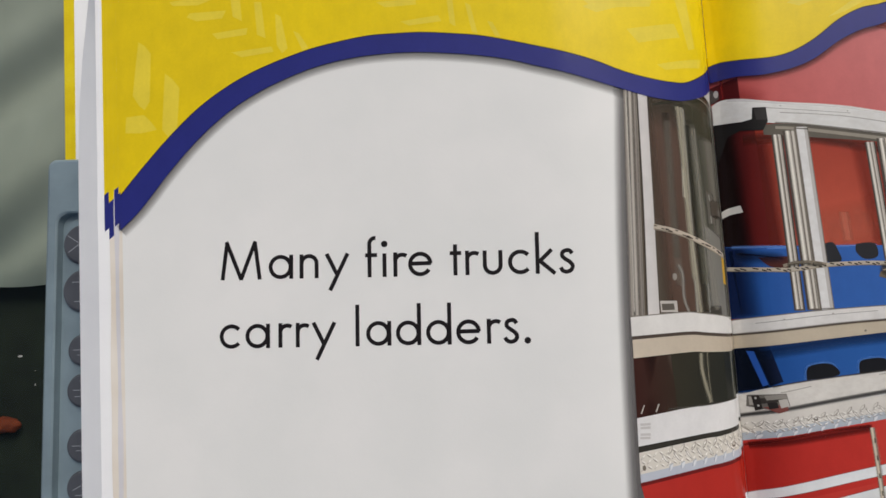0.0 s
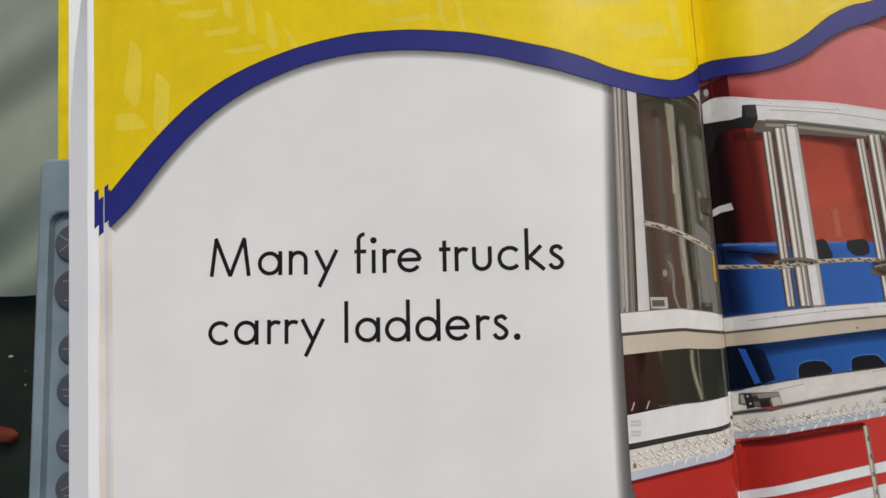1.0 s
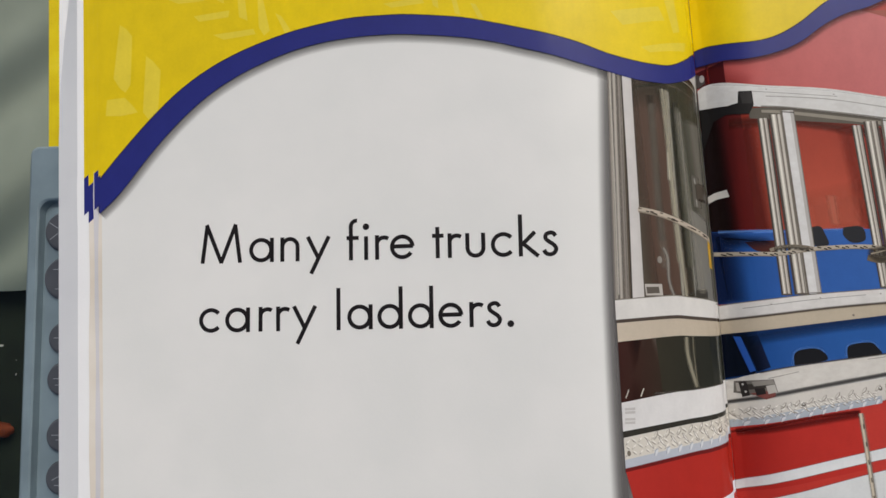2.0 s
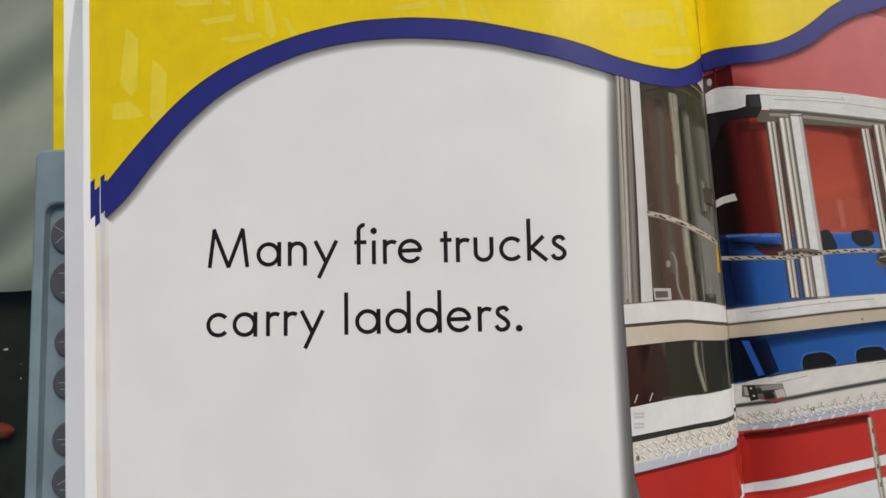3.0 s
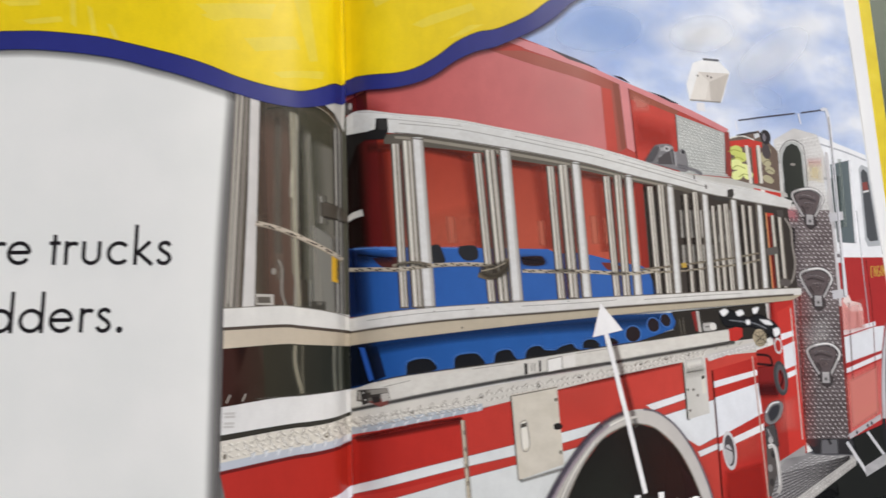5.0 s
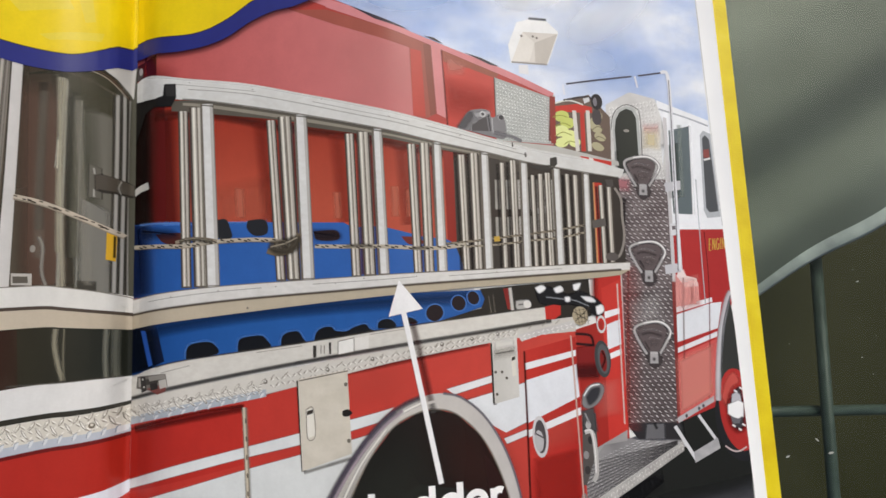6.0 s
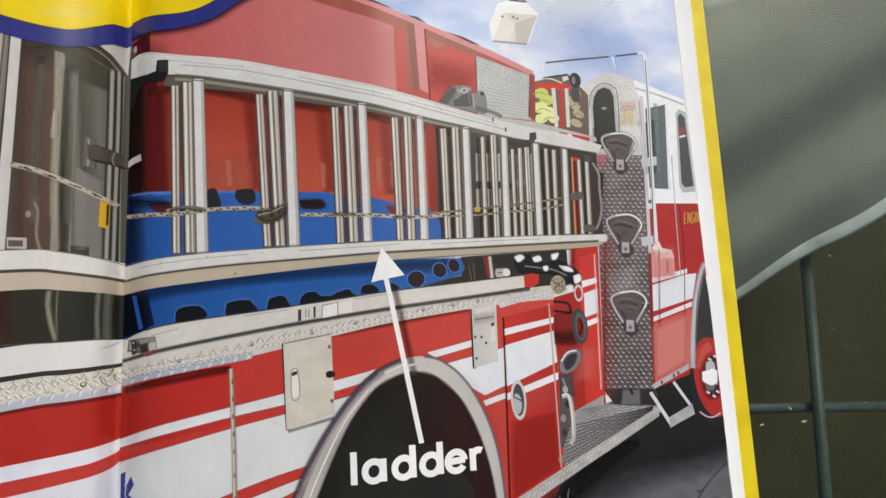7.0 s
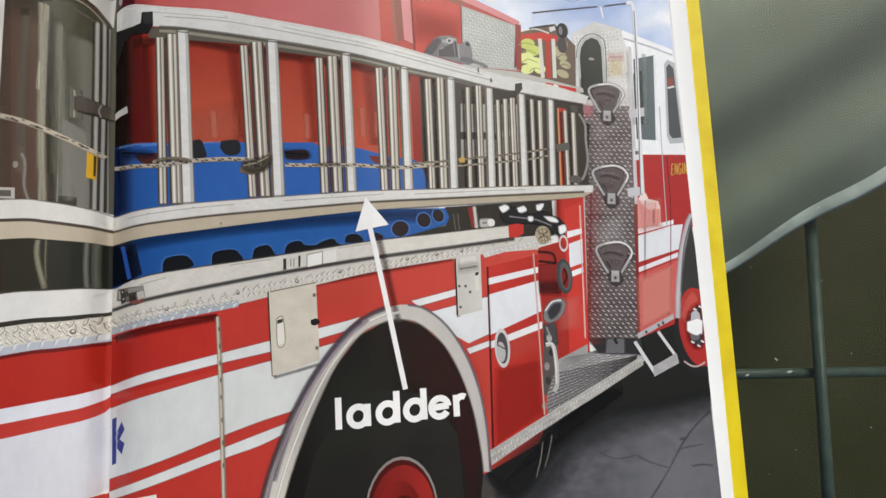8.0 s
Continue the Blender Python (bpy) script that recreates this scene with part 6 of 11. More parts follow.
ink(right_page, "printed_rung", ink_mat("6c655c"), 8.2, [(135.2, 31.5), (135.5, 31.5), (135.8, -8.4), (135.6, -8.4)])
ink(right_page, "printed_rung", ink_mat("c8c3b9"), 8.2, [(135.6, 31.5), (135.9, 31.5), (136.2, -8.4), (135.9, -8.4)])
ink(right_page, "printed_rung", ink_mat("48403a"), 8, [(141.6, 26.2), (143.7, 26.3), (143.9, -8.1), (141.7, -8.1)])
ink(right_page, "printed_rung", ink_mat("a8a298"), 8.1, [(142, 26.2), (143.2, 26.3), (143.4, -8.1), (142.2, -8.1)])
ink(right_page, "printed_rung", ink_mat("d6d2c8"), 8.2, [(142.2, 26.2), (142.7, 26.2), (142.8, -8.1), (142.4, -8.1)])
ink(right_page, "printed_rung", ink_mat("48403a"), 8, [(144.4, 26.7), (146.8, 26.8), (146.6, -7.9), (144.3, -7.9)])
ink(right_page, "printed_rung", ink_mat("a8a298"), 8.1, [(144.8, 26.8), (146.3, 26.8), (146.1, -7.9), (144.7, -7.9)])
ink(right_page, "printed_rung", ink_mat("d6d2c8"), 8.2, [(145.1, 26.8), (145.6, 26.8), (145.5, -7.9), (145, -7.9)])
ink(right_page, "printed_rung", ink_mat("48403a"), 8, [(147, 27.3), (149.6, 27.4), (149.8, -7.8), (147.2, -7.9)])
ink(right_page, "printed_rung", ink_mat("aaa49a"), 8.1, [(147.4, 27.3), (149.2, 27.4), (149.4, -7.8), (147.6, -7.9)])
ink(right_page, "printed_rung", ink_mat("dedad0"), 8.2, [(147.6, 27.3), (148, 27.3), (148.2, -7.8), (147.8, -7.8)])
ink(right_page, "printed_rung", ink_mat("6c655c"), 8.2, [(148.3, 27.3), (148.5, 27.4), (148.7, -7.8), (148.5, -7.8)])
ink(right_page, "printed_rung", ink_mat("c8c3b9"), 8.2, [(148.6, 27.4), (148.9, 27.4), (149.1, -7.8), (148.8, -7.8)])
ink(right_page, "printed_rung", ink_mat("48403a"), 8, [(154.9, 27.2), (157.1, 27.3), (157.1, -7.3), (155, -7.3)])
ink(right_page, "printed_rung", ink_mat("a8a298"), 8.1, [(155.3, 27.2), (156.6, 27.3), (156.6, -7.3), (155.4, -7.3)])
ink(right_page, "printed_rung", ink_mat("d6d2c8"), 8.2, [(155.6, 27.3), (156, 27.3), (156.1, -7.3), (155.6, -7.3)])
ink(right_page, "printed_rung", ink_mat("48403a"), 8, [(157.9, 26.9), (160.5, 27.1), (160.2, -7.1), (157.8, -7.1)])
ink(right_page, "printed_rung", ink_mat("a8a298"), 8.1, [(158.4, 27), (159.9, 27), (159.6, -7.1), (158.2, -7.1)])
ink(right_page, "printed_rung", ink_mat("d6d2c8"), 8.2, [(158.7, 27), (159.2, 27), (159, -7.1), (158.5, -7.1)])
ink(right_page, "printed_rung", ink_mat("48403a"), 8, [(168.1, 23.5), (170.4, 23.6), (170.4, -6.5), (168.1, -6.5)])
ink(right_page, "printed_rung", ink_mat("a8a298"), 8.1, [(168.5, 23.5), (169.8, 23.6), (169.9, -6.5), (168.6, -6.5)])
ink(right_page, "printed_rung", ink_mat("d6d2c8"), 8.2, [(168.8, 23.5), (169.3, 23.5), (169.3, -6.5), (168.8, -6.5)])
ink(right_page, "printed_rung", ink_mat("48403a"), 8, [(171.2, 23.2), (173.8, 23.3), (173.6, -6.2), (171, -6.3)])
ink(right_page, "printed_rung", ink_mat("a8a298"), 8.1, [(171.7, 23.2), (173.2, 23.3), (173, -6.2), (171.5, -6.3)])
ink(right_page, "printed_rung", ink_mat("d6d2c8"), 8.2, [(172, 23.2), (172.6, 23.2), (172.3, -6.2), (171.8, -6.3)])
soft_line(right_page, "printed_groove", "8b857a", 8.7, [(18.2, 48.4), (21.8, -13.8)], 0.49, 0.85)
soft_line(right_page, "printed_groove", "8b857a", 8.7, [(24.1, 49.6), (27.8, -13.9)], 0.49, 0.85)
soft_line(right_page, "printed_groove", "8b857a", 8.7, [(53.6, 45.2), (58, -14.4)], 0.49, 0.85)
ink(right_page, "printed_rung", ink_mat("6a635a"), 8.9, [(23.8, 51.3), (25, 51.3), (29.3, -13.9), (28.2, -13.9)])
ink(right_page, "printed_rung", ink_mat("d9d9d8", "d2d1cf", patch=0.003), 9.2, [(24.6, 51.3), (28.4, 51.3), (32.9, -13.9), (28.9, -13.9)])
ink(right_page, "printed_rung", ink_mat("b3b0ac"), 9.45, [(27.2, 51.3), (28.4, 51.3), (32.9, -13.9), (31.6, -13.9)])
soft_line(right_page, "printed_edge", "8b857c", 9.6, [(28.4, 51.3), (32.9, -13.9)], 0.49, 0.85)
ink(right_page, "printed_rung", ink_mat("6a635a"), 8.9, [(57.2, 46.6), (58.4, 46.6), (61.8, -12.1), (60.6, -12.1)])
ink(right_page, "printed_rung", ink_mat("d9d9d8", "d2d1cf", patch=0.003), 9.2, [(58, 46.6), (61.6, 46.5), (65.1, -12.2), (61.4, -12.1)])
ink(right_page, "printed_rung", ink_mat("b3b0ac"), 9.45, [(60.5, 46.5), (61.6, 46.5), (65.1, -12.2), (63.9, -12.1)])
soft_line(right_page, "printed_edge", "8b857c", 9.6, [(61.6, 46.5), (65.1, -12.2)], 0.49, 0.85)
ink(right_page, "printed_rung", ink_mat("6a635a"), 8.9, [(84.5, 41.1), (85.7, 41.1), (88, -10.9), (86.8, -10.9)])
ink(right_page, "printed_rung", ink_mat("d9d9d8", "d2d1cf", patch=0.003), 9.2, [(85.3, 41.1), (88.1, 41.1), (90.5, -11), (87.6, -10.9)])
ink(right_page, "printed_rung", ink_mat("b3b0ac"), 9.45, [(87.2, 41.1), (88.1, 41.1), (90.5, -11), (89.6, -11)])
soft_line(right_page, "printed_edge", "8b857c", 9.6, [(88.1, 41.1), (90.5, -11)], 0.49, 0.85)
ink(right_page, "printed_rung", ink_mat("6a635a"), 8.9, [(105.7, 36.8), (106.9, 36.9), (108, -10), (106.8, -10)])
ink(right_page, "printed_rung", ink_mat("d9d9d8", "d2d1cf", patch=0.003), 9.2, [(106.5, 36.8), (108.9, 37), (110.4, -10), (107.6, -10)])
ink(right_page, "printed_rung", ink_mat("b3b0ac"), 9.45, [(108.1, 36.9), (108.9, 37), (110.4, -10), (109.5, -10)])
soft_line(right_page, "printed_edge", "8b857c", 9.6, [(108.9, 37), (110.4, -10)], 0.49, 0.85)
ink(right_page, "printed_rung", ink_mat("6a635a"), 8.9, [(122.8, 34), (124.1, 34), (124.6, -9.1), (123.4, -9.1)])
ink(right_page, "printed_rung", ink_mat("d9d9d8", "d2d1cf", patch=0.003), 9.2, [(123.7, 34), (126.2, 34.1), (126.8, -9.1), (124.2, -9.1)])
ink(right_page, "printed_rung", ink_mat("b3b0ac"), 9.45, [(125.4, 34.1), (126.2, 34.1), (126.8, -9.1), (126, -9.1)])
soft_line(right_page, "printed_edge", "8b857c", 9.6, [(126.2, 34.1), (126.8, -9.1)], 0.49, 0.85)
ink(right_page, "printed_rung", ink_mat("6a635a"), 8.9, [(137.7, 31.4), (139, 31.5), (138.8, -8.4), (137.5, -8.4)])
ink(right_page, "printed_rung", ink_mat("d9d9d8", "d2d1cf", patch=0.003), 9.2, [(138.5, 31.4), (140.7, 31.5), (140.9, -8.3), (138.4, -8.4)])
ink(right_page, "printed_rung", ink_mat("b3b0ac"), 9.45, [(140, 31.5), (140.7, 31.5), (140.9, -8.3), (140.1, -8.3)])
soft_line(right_page, "printed_edge", "8b857c", 9.6, [(140.7, 31.5), (140.9, -8.3)], 0.49, 0.85)
ink(right_page, "printed_rung", ink_mat("6a635a"), 8.9, [(150.1, 29.8), (151.4, 29.9), (151.5, -7.4), (150.2, -7.4)])
ink(right_page, "printed_rung", ink_mat("d9d9d8", "d2d1cf", patch=0.003), 9.2, [(151, 29.9), (153.2, 30), (153.4, -7.4), (151, -7.4)])
ink(right_page, "printed_rung", ink_mat("b3b0ac"), 9.45, [(152.5, 29.9), (153.2, 30), (153.4, -7.4), (152.7, -7.4)])
soft_line(right_page, "printed_edge", "8b857c", 9.6, [(153.2, 30), (153.4, -7.4)], 0.49, 0.85)
ink(right_page, "printed_rung", ink_mat("6a635a"), 8.9, [(161.8, 28.2), (163.1, 28.3), (162.6, -6.6), (161.3, -6.6)])
ink(right_page, "printed_rung", ink_mat("d9d9d8", "d2d1cf", patch=0.003), 9.2, [(162.7, 28.3), (164.7, 28.4), (164.3, -6.6), (162.1, -6.6)])
ink(right_page, "printed_rung", ink_mat("b3b0ac"), 9.45, [(164.1, 28.3), (164.7, 28.4), (164.3, -6.6), (163.6, -6.6)])
soft_line(right_page, "printed_edge", "8b857c", 9.6, [(164.7, 28.4), (164.3, -6.6)], 0.49, 0.85)

# rope, rails and the arrow
line(right_page, "printed_rope", ink_mat("b3aa9a"), 9.8, [(-0, 1.1), (11.6, 0.5), (19.9, 0.2), (27.6, 1.2), (33.3, 1.7), (42.9, 2), (50.7, 1.7), (56.1, 0.4)], 1.54, "printed pale rope")
line(right_page, "printed_rope", ink_mat("8f8676"), 10, [(0, 0.5), (11.6, -0.1), (19.9, -0.4), (27.6, 0.6), (33.3, 1.1), (42.9, 1.4), (50.7, 1.1)], 0.31)
line(right_page, "printed_rope", ink_mat("8d8272"), 10, [(17.1, 1.6), (21.7, 2.7), (27.5, 2.6), (31.4, 1.7)], 1.16)
line(right_page, "printed_rope", ink_mat("6d6252"), 10, [(48.8, -1.9), (52.7, -2.9), (56.6, -1.8), (58.5, 0.9), (59.8, 3.9)], 1.93)
line(right_page, "printed_rope", ink_mat("8f8575"), 10.2, [(49.8, -0.9), (54.6, -1.8), (58.1, 0.2), (59.2, 3.3)], 0.77)
line(right_page, "printed_rope", ink_mat("b3aa9a"), 9.8, [(65.1, -0.6), (74, -0.9), (83.7, -1), (90.5, -1.1), (99.3, -1.5), (108.1, -1.4), (117.1, -0)], 1.35)
line(right_page, "printed_rope", ink_mat("857b6b"), 8.85, [(108.2, -0.1), (119.2, 1.2), (129.4, 2.6), (139.9, 4.1), (152.7, 6.1), (162.7, 8.1)], 0.77)
line(right_page, "printed_rope", ink_mat("958b7a"), 8.87, [(117.1, -0.8), (129.3, 0.2), (139.8, 1.6), (152.6, 3.1), (162.8, 5.5)], 0.69)
line(right_page, "printed_fleck", ink_mat("2e2822"), 8.95, [(108.3, 0.5), (109.6, 0.1)], 0.29)
line(right_page, "printed_fleck", ink_mat("2e2822"), 8.95, [(110.1, 0.1), (111.4, -0.3)], 0.29)
line(right_page, "printed_fleck", ink_mat("2e2822"), 8.95, [(111.2, 0.5), (112.5, 0.1)], 0.29)
line(right_page, "printed_fleck", ink_mat("2e2822"), 8.95, [(113.6, 1.1), (114.8, 0.7)], 0.29)
line(right_page, "printed_fleck", ink_mat("2e2822"), 8.95, [(115.4, 0.7), (116.6, 0.4)], 0.29)
line(right_page, "printed_fleck", ink_mat("2e2822"), 8.95, [(116.5, 1.2), (117.8, 0.8)], 0.29)
line(right_page, "printed_fleck", ink_mat("2e2822"), 8.95, [(118.9, 1.8), (120.1, 1.4)], 0.29)
line(right_page, "printed_fleck", ink_mat("2e2822"), 8.95, [(120.7, 1.4), (122, 1.1)], 0.29)
line(right_page, "printed_fleck", ink_mat("2e2822"), 8.95, [(121.8, 1.9), (123.1, 1.5)], 0.29)
line(right_page, "printed_fleck", ink_mat("2e2822"), 8.95, [(124.2, 2.5), (125.5, 2.2)], 0.29)
line(right_page, "printed_fleck", ink_mat("2e2822"), 8.95, [(126, 2.2), (127.3, 1.8)], 0.29)
line(right_page, "printed_fleck", ink_mat("2e2822"), 8.95, [(127.2, 2.6), (128.5, 2.2)], 0.29)
line(right_page, "printed_fleck", ink_mat("2e2822"), 8.95, [(129.6, 3.3), (130.9, 2.9)], 0.29)
line(right_page, "printed_fleck", ink_mat("2e2822"), 8.95, [(131.5, 2.9), (132.8, 2.5)], 0.29)
line(right_page, "printed_fleck", ink_mat("2e2822"), 8.95, [(132.6, 3.4), (134, 3)], 0.29)
line(right_page, "printed_fleck", ink_mat("2e2822"), 8.95, [(135.1, 4), (136.4, 3.6)], 0.29)
line(right_page, "printed_fleck", ink_mat("2e2822"), 8.95, [(137, 3.7), (138.3, 3.3)], 0.29)
line(right_page, "printed_fleck", ink_mat("2e2822"), 8.95, [(138.1, 4.1), (139.5, 3.7)], 0.29)
line(right_page, "printed_fleck", ink_mat("2e2822"), 8.95, [(140.6, 4.8), (142, 4.4)], 0.29)
line(right_page, "printed_fleck", ink_mat("2e2822"), 8.95, [(142.5, 4.5), (143.9, 4.1)], 0.29)
line(right_page, "printed_fleck", ink_mat("2e2822"), 8.95, [(143.7, 5), (145.1, 4.6)], 0.29)
line(right_page, "printed_fleck", ink_mat("2e2822"), 8.95, [(146.2, 5.7), (147.6, 5.3)], 0.29)
line(right_page, "printed_fleck", ink_mat("2e2822"), 8.95, [(148.1, 5.4), (149.5, 5)], 0.29)
line(right_page, "printed_fleck", ink_mat("2e2822"), 8.95, [(149.4, 5.8), (150.7, 5.5)], 0.29)
line(right_page, "printed_fleck", ink_mat("2e2822"), 8.95, [(151.9, 6.6), (153.3, 6.2)], 0.29)
line(right_page, "printed_fleck", ink_mat("2e2822"), 8.95, [(153.9, 6.3), (155.2, 5.9)], 0.29)
line(right_page, "printed_fleck", ink_mat("2e2822"), 8.95, [(155.1, 6.9), (156.5, 6.5)], 0.29)
line(right_page, "printed_fleck", ink_mat("2e2822"), 8.95, [(157.7, 7.7), (159.1, 7.3)], 0.29)
line(right_page, "printed_fleck", ink_mat("2e2822"), 8.95, [(159.7, 7.5), (161, 7.1)], 0.29)
line(right_page, "printed_fleck", ink_mat("2e2822"), 8.95, [(160.9, 8), (162.3, 7.6)], 0.29)
line(right_page, "printed_fleck", ink_mat("2e2822"), 8.97, [(117.3, -0.2), (118.6, -0.6)], 0.29)
line(right_page, "printed_fleck", ink_mat("2e2822"), 8.97, [(119.1, -0.7), (120.4, -1.1)], 0.29)
line(right_page, "printed_fleck", ink_mat("2e2822"), 8.97, [(120.2, -0.3), (121.5, -0.7)], 0.29)
line(right_page, "printed_fleck", ink_mat("2e2822"), 8.97, [(122.6, 0.2), (123.9, -0.2)], 0.29)
line(right_page, "printed_fleck", ink_mat("2e2822"), 8.97, [(124.4, -0.3), (125.7, -0.7)], 0.29)
line(right_page, "printed_fleck", ink_mat("2e2822"), 8.97, [(125.6, 0.1), (126.9, -0.3)], 0.29)
line(right_page, "printed_fleck", ink_mat("2e2822"), 8.97, [(128, 0.6), (129.3, 0.2)], 0.29)
line(right_page, "printed_fleck", ink_mat("2e2822"), 8.97, [(129.8, 0.2), (131.1, -0.2)], 0.29)
line(right_page, "printed_fleck", ink_mat("2e2822"), 8.97, [(131, 0.7), (132.3, 0.3)], 0.29)
line(right_page, "printed_fleck", ink_mat("2e2822"), 8.97, [(133.4, 1.3), (134.7, 0.9)], 0.29)
line(right_page, "printed_fleck", ink_mat("2e2822"), 8.97, [(135.3, 1), (136.6, 0.6)], 0.29)
line(right_page, "printed_fleck", ink_mat("2e2822"), 8.97, [(136.5, 1.4), (137.8, 1)], 0.29)
line(right_page, "printed_fleck", ink_mat("2e2822"), 8.97, [(138.9, 2.1), (140.3, 1.7)], 0.29)
line(right_page, "printed_fleck", ink_mat("2e2822"), 8.97, [(140.8, 1.7), (142.1, 1.3)], 0.29)
line(right_page, "printed_fleck", ink_mat("2e2822"), 8.97, [(142, 2.1), (143.3, 1.7)], 0.29)
line(right_page, "printed_fleck", ink_mat("2e2822"), 8.97, [(144.5, 2.7), (145.8, 2.4)], 0.29)
line(right_page, "printed_fleck", ink_mat("2e2822"), 8.97, [(146.4, 2.3), (147.7, 2)], 0.29)
line(right_page, "printed_fleck", ink_mat("2e2822"), 8.97, [(147.6, 2.8), (149, 2.4)], 0.29)
line(right_page, "printed_fleck", ink_mat("2e2822"), 8.97, [(150.1, 3.4), (151.5, 3)], 0.29)
line(right_page, "printed_fleck", ink_mat("2e2822"), 8.97, [(152.1, 3), (153.4, 2.6)], 0.29)
line(right_page, "printed_fleck", ink_mat("2e2822"), 8.97, [(153.3, 3.6), (154.7, 3.2)], 0.29)
line(right_page, "printed_fleck", ink_mat("2e2822"), 8.97, [(155.9, 4.6), (157.3, 4.2)], 0.29)
line(right_page, "printed_fleck", ink_mat("2e2822"), 8.97, [(157.8, 4.4), (159.2, 4)], 0.29)
line(right_page, "printed_fleck", ink_mat("2e2822"), 8.97, [(159.1, 5), (160.5, 4.6)], 0.29)
soft_line(right_page, "printed_gap", "2c2622", 7.9, [(114.2, 32.3), (115.4, -9.3)], 1.39, 0.85)
soft_line(right_page, "printed_gap", "2c2622", 7.9, [(118.6, 33.2), (119.4, -9.1)], 1.39, 0.85)
soft_line(right_page, "printed_gap", "2c2622", 7.9, [(129.5, 30), (129.8, -8.6)], 1.39, 0.85)
soft_line(right_page, "printed_gap", "2c2622", 7.9, [(133.3, 31), (133.7, -8.4)], 1.39, 0.85)
soft_line(right_page, "printed_gap", "2c2622", 7.9, [(141, 25.7), (141.2, -8.1)], 1.39, 0.85)
soft_line(right_page, "printed_gap", "2c2622", 7.9, [(143.8, 26.3), (143.7, -7.9)], 1.39, 0.85)
soft_line(right_page, "printed_gap", "2c2622", 7.9, [(146.4, 26.8), (146.7, -7.9)], 1.39, 0.85)
soft_line(right_page, "printed_gap", "2c2622", 7.9, [(154.3, 26.8), (154.4, -7.4)], 1.39, 0.85)
soft_line(right_page, "printed_gap", "2c2622", 7.9, [(157.3, 26.5), (157.2, -7.1)], 1.39, 0.85)
soft_line(right_page, "printed_gap", "2c2622", 7.9, [(167.4, 23), (167.5, -6.5)], 1.39, 0.85)
soft_line(right_page, "printed_gap", "2c2622", 7.9, [(170.6, 22.7), (170.5, -6.3)], 1.39, 0.85)
disc(right_page, "printed_joint", ink_mat("5d564d"), 8.8, 21.6, -13.9, 1.65, 0.32, 0)
disc(right_page, "printed_joint", ink_mat("5d564d"), 8.8, 26.5, -13.8, 2.31, 0.32, 0)
disc(right_page, "printed_joint", ink_mat("5d564d"), 8.8, 53.7, -12.1, 1.54, 0.32, 0)
disc(right_page, "printed_joint", ink_mat("5d564d"), 8.8, 58.1, -12, 2.2, 0.32, 0)
disc(right_page, "printed_joint", ink_mat("5d564d"), 8.8, 79.3, -11.2, 1.54, 0.32, 0)
disc(right_page, "printed_joint", ink_mat("5d564d"), 8.8, 83.9, -10.9, 1.98, 0.32, 0)
disc(right_page, "printed_joint", ink_mat("5d564d"), 8.8, 100.3, -10.2, 1.43, 0.32, 0)
disc(right_page, "printed_joint", ink_mat("5d564d"), 8.8, 104.2, -10, 1.65, 0.32, 0)
disc(right_page, "printed_joint", ink_mat("5d564d"), 8.8, 117.3, -9.1, 1.32, 0.32, 0)
disc(right_page, "printed_joint", ink_mat("5d564d"), 8.8, 121.6, -8.9, 1.54, 0.32, 0)
disc(right_page, "printed_joint", ink_mat("5d564d"), 8.8, 131.4, -8.4, 0.99, 0.32, 0)
disc(right_page, "printed_joint", ink_mat("5d564d"), 8.8, 135.6, -8.2, 1.21, 0.32, 0)
disc(right_page, "printed_joint", ink_mat("5d564d"), 8.8, 142.8, -7.9, 0.88, 0.32, 0)
disc(right_page, "printed_joint", ink_mat("5d564d"), 8.8, 145.4, -7.7, 0.99, 0.32, 0)
disc(right_page, "printed_joint", ink_mat("5d564d"), 8.8, 148.5, -7.6, 1.1, 0.32, 0)
disc(right_page, "printed_joint", ink_mat("5d564d"), 8.8, 156, -7.1, 0.88, 0.32, 0)
disc(right_page, "printed_joint", ink_mat("5d564d"), 8.8, 158.9, -6.9, 0.99, 0.32, 0)
disc(right_page, "printed_joint", ink_mat("5d564d"), 8.8, 169.2, -6.3, 0.88, 0.32, 0)
disc(right_page, "printed_joint", ink_mat("5d564d"), 8.8, 172.3, -6, 0.99, 0.32, 0)
soft_line(right_page, "printed_gap", "7d776e", 9.7, [(28.7, -13.6), (33.1, -13.5)], 0.49, 0.85)
soft_line(right_page, "printed_gap", "6d675e", 9.7, [(24.4, 50.9), (28.6, 50.4)], 0.7, 0.85)
soft_line(right_page, "printed_gap", "7d776e", 9.7, [(61.2, -11.8), (65.2, -11.7)], 0.49, 0.85)
soft_line(right_page, "printed_gap", "6d675e", 9.7, [(57.8, 46.2), (61.8, 45.7)], 0.7, 0.85)
soft_line(right_page, "printed_gap", "7d776e", 9.7, [(87.4, -10.6), (90.7, -10.5)], 0.49, 0.85)
soft_line(right_page, "printed_gap", "6d675e", 9.7, [(85.1, 40.7), (88.3, 40.2)], 0.7, 0.85)
soft_line(right_page, "printed_gap", "7d776e", 9.7, [(107.4, -9.7), (110.6, -9.5)], 0.49, 0.85)
soft_line(right_page, "printed_gap", "6d675e", 9.7, [(106.3, 36.4), (109.1, 36.1)], 0.7, 0.85)
soft_line(right_page, "printed_gap", "7d776e", 9.7, [(124, -8.8), (127, -8.5)], 0.49, 0.85)
soft_line(right_page, "printed_gap", "6d675e", 9.7, [(123.4, 33.6), (126.4, 33.3)], 0.7, 0.85)
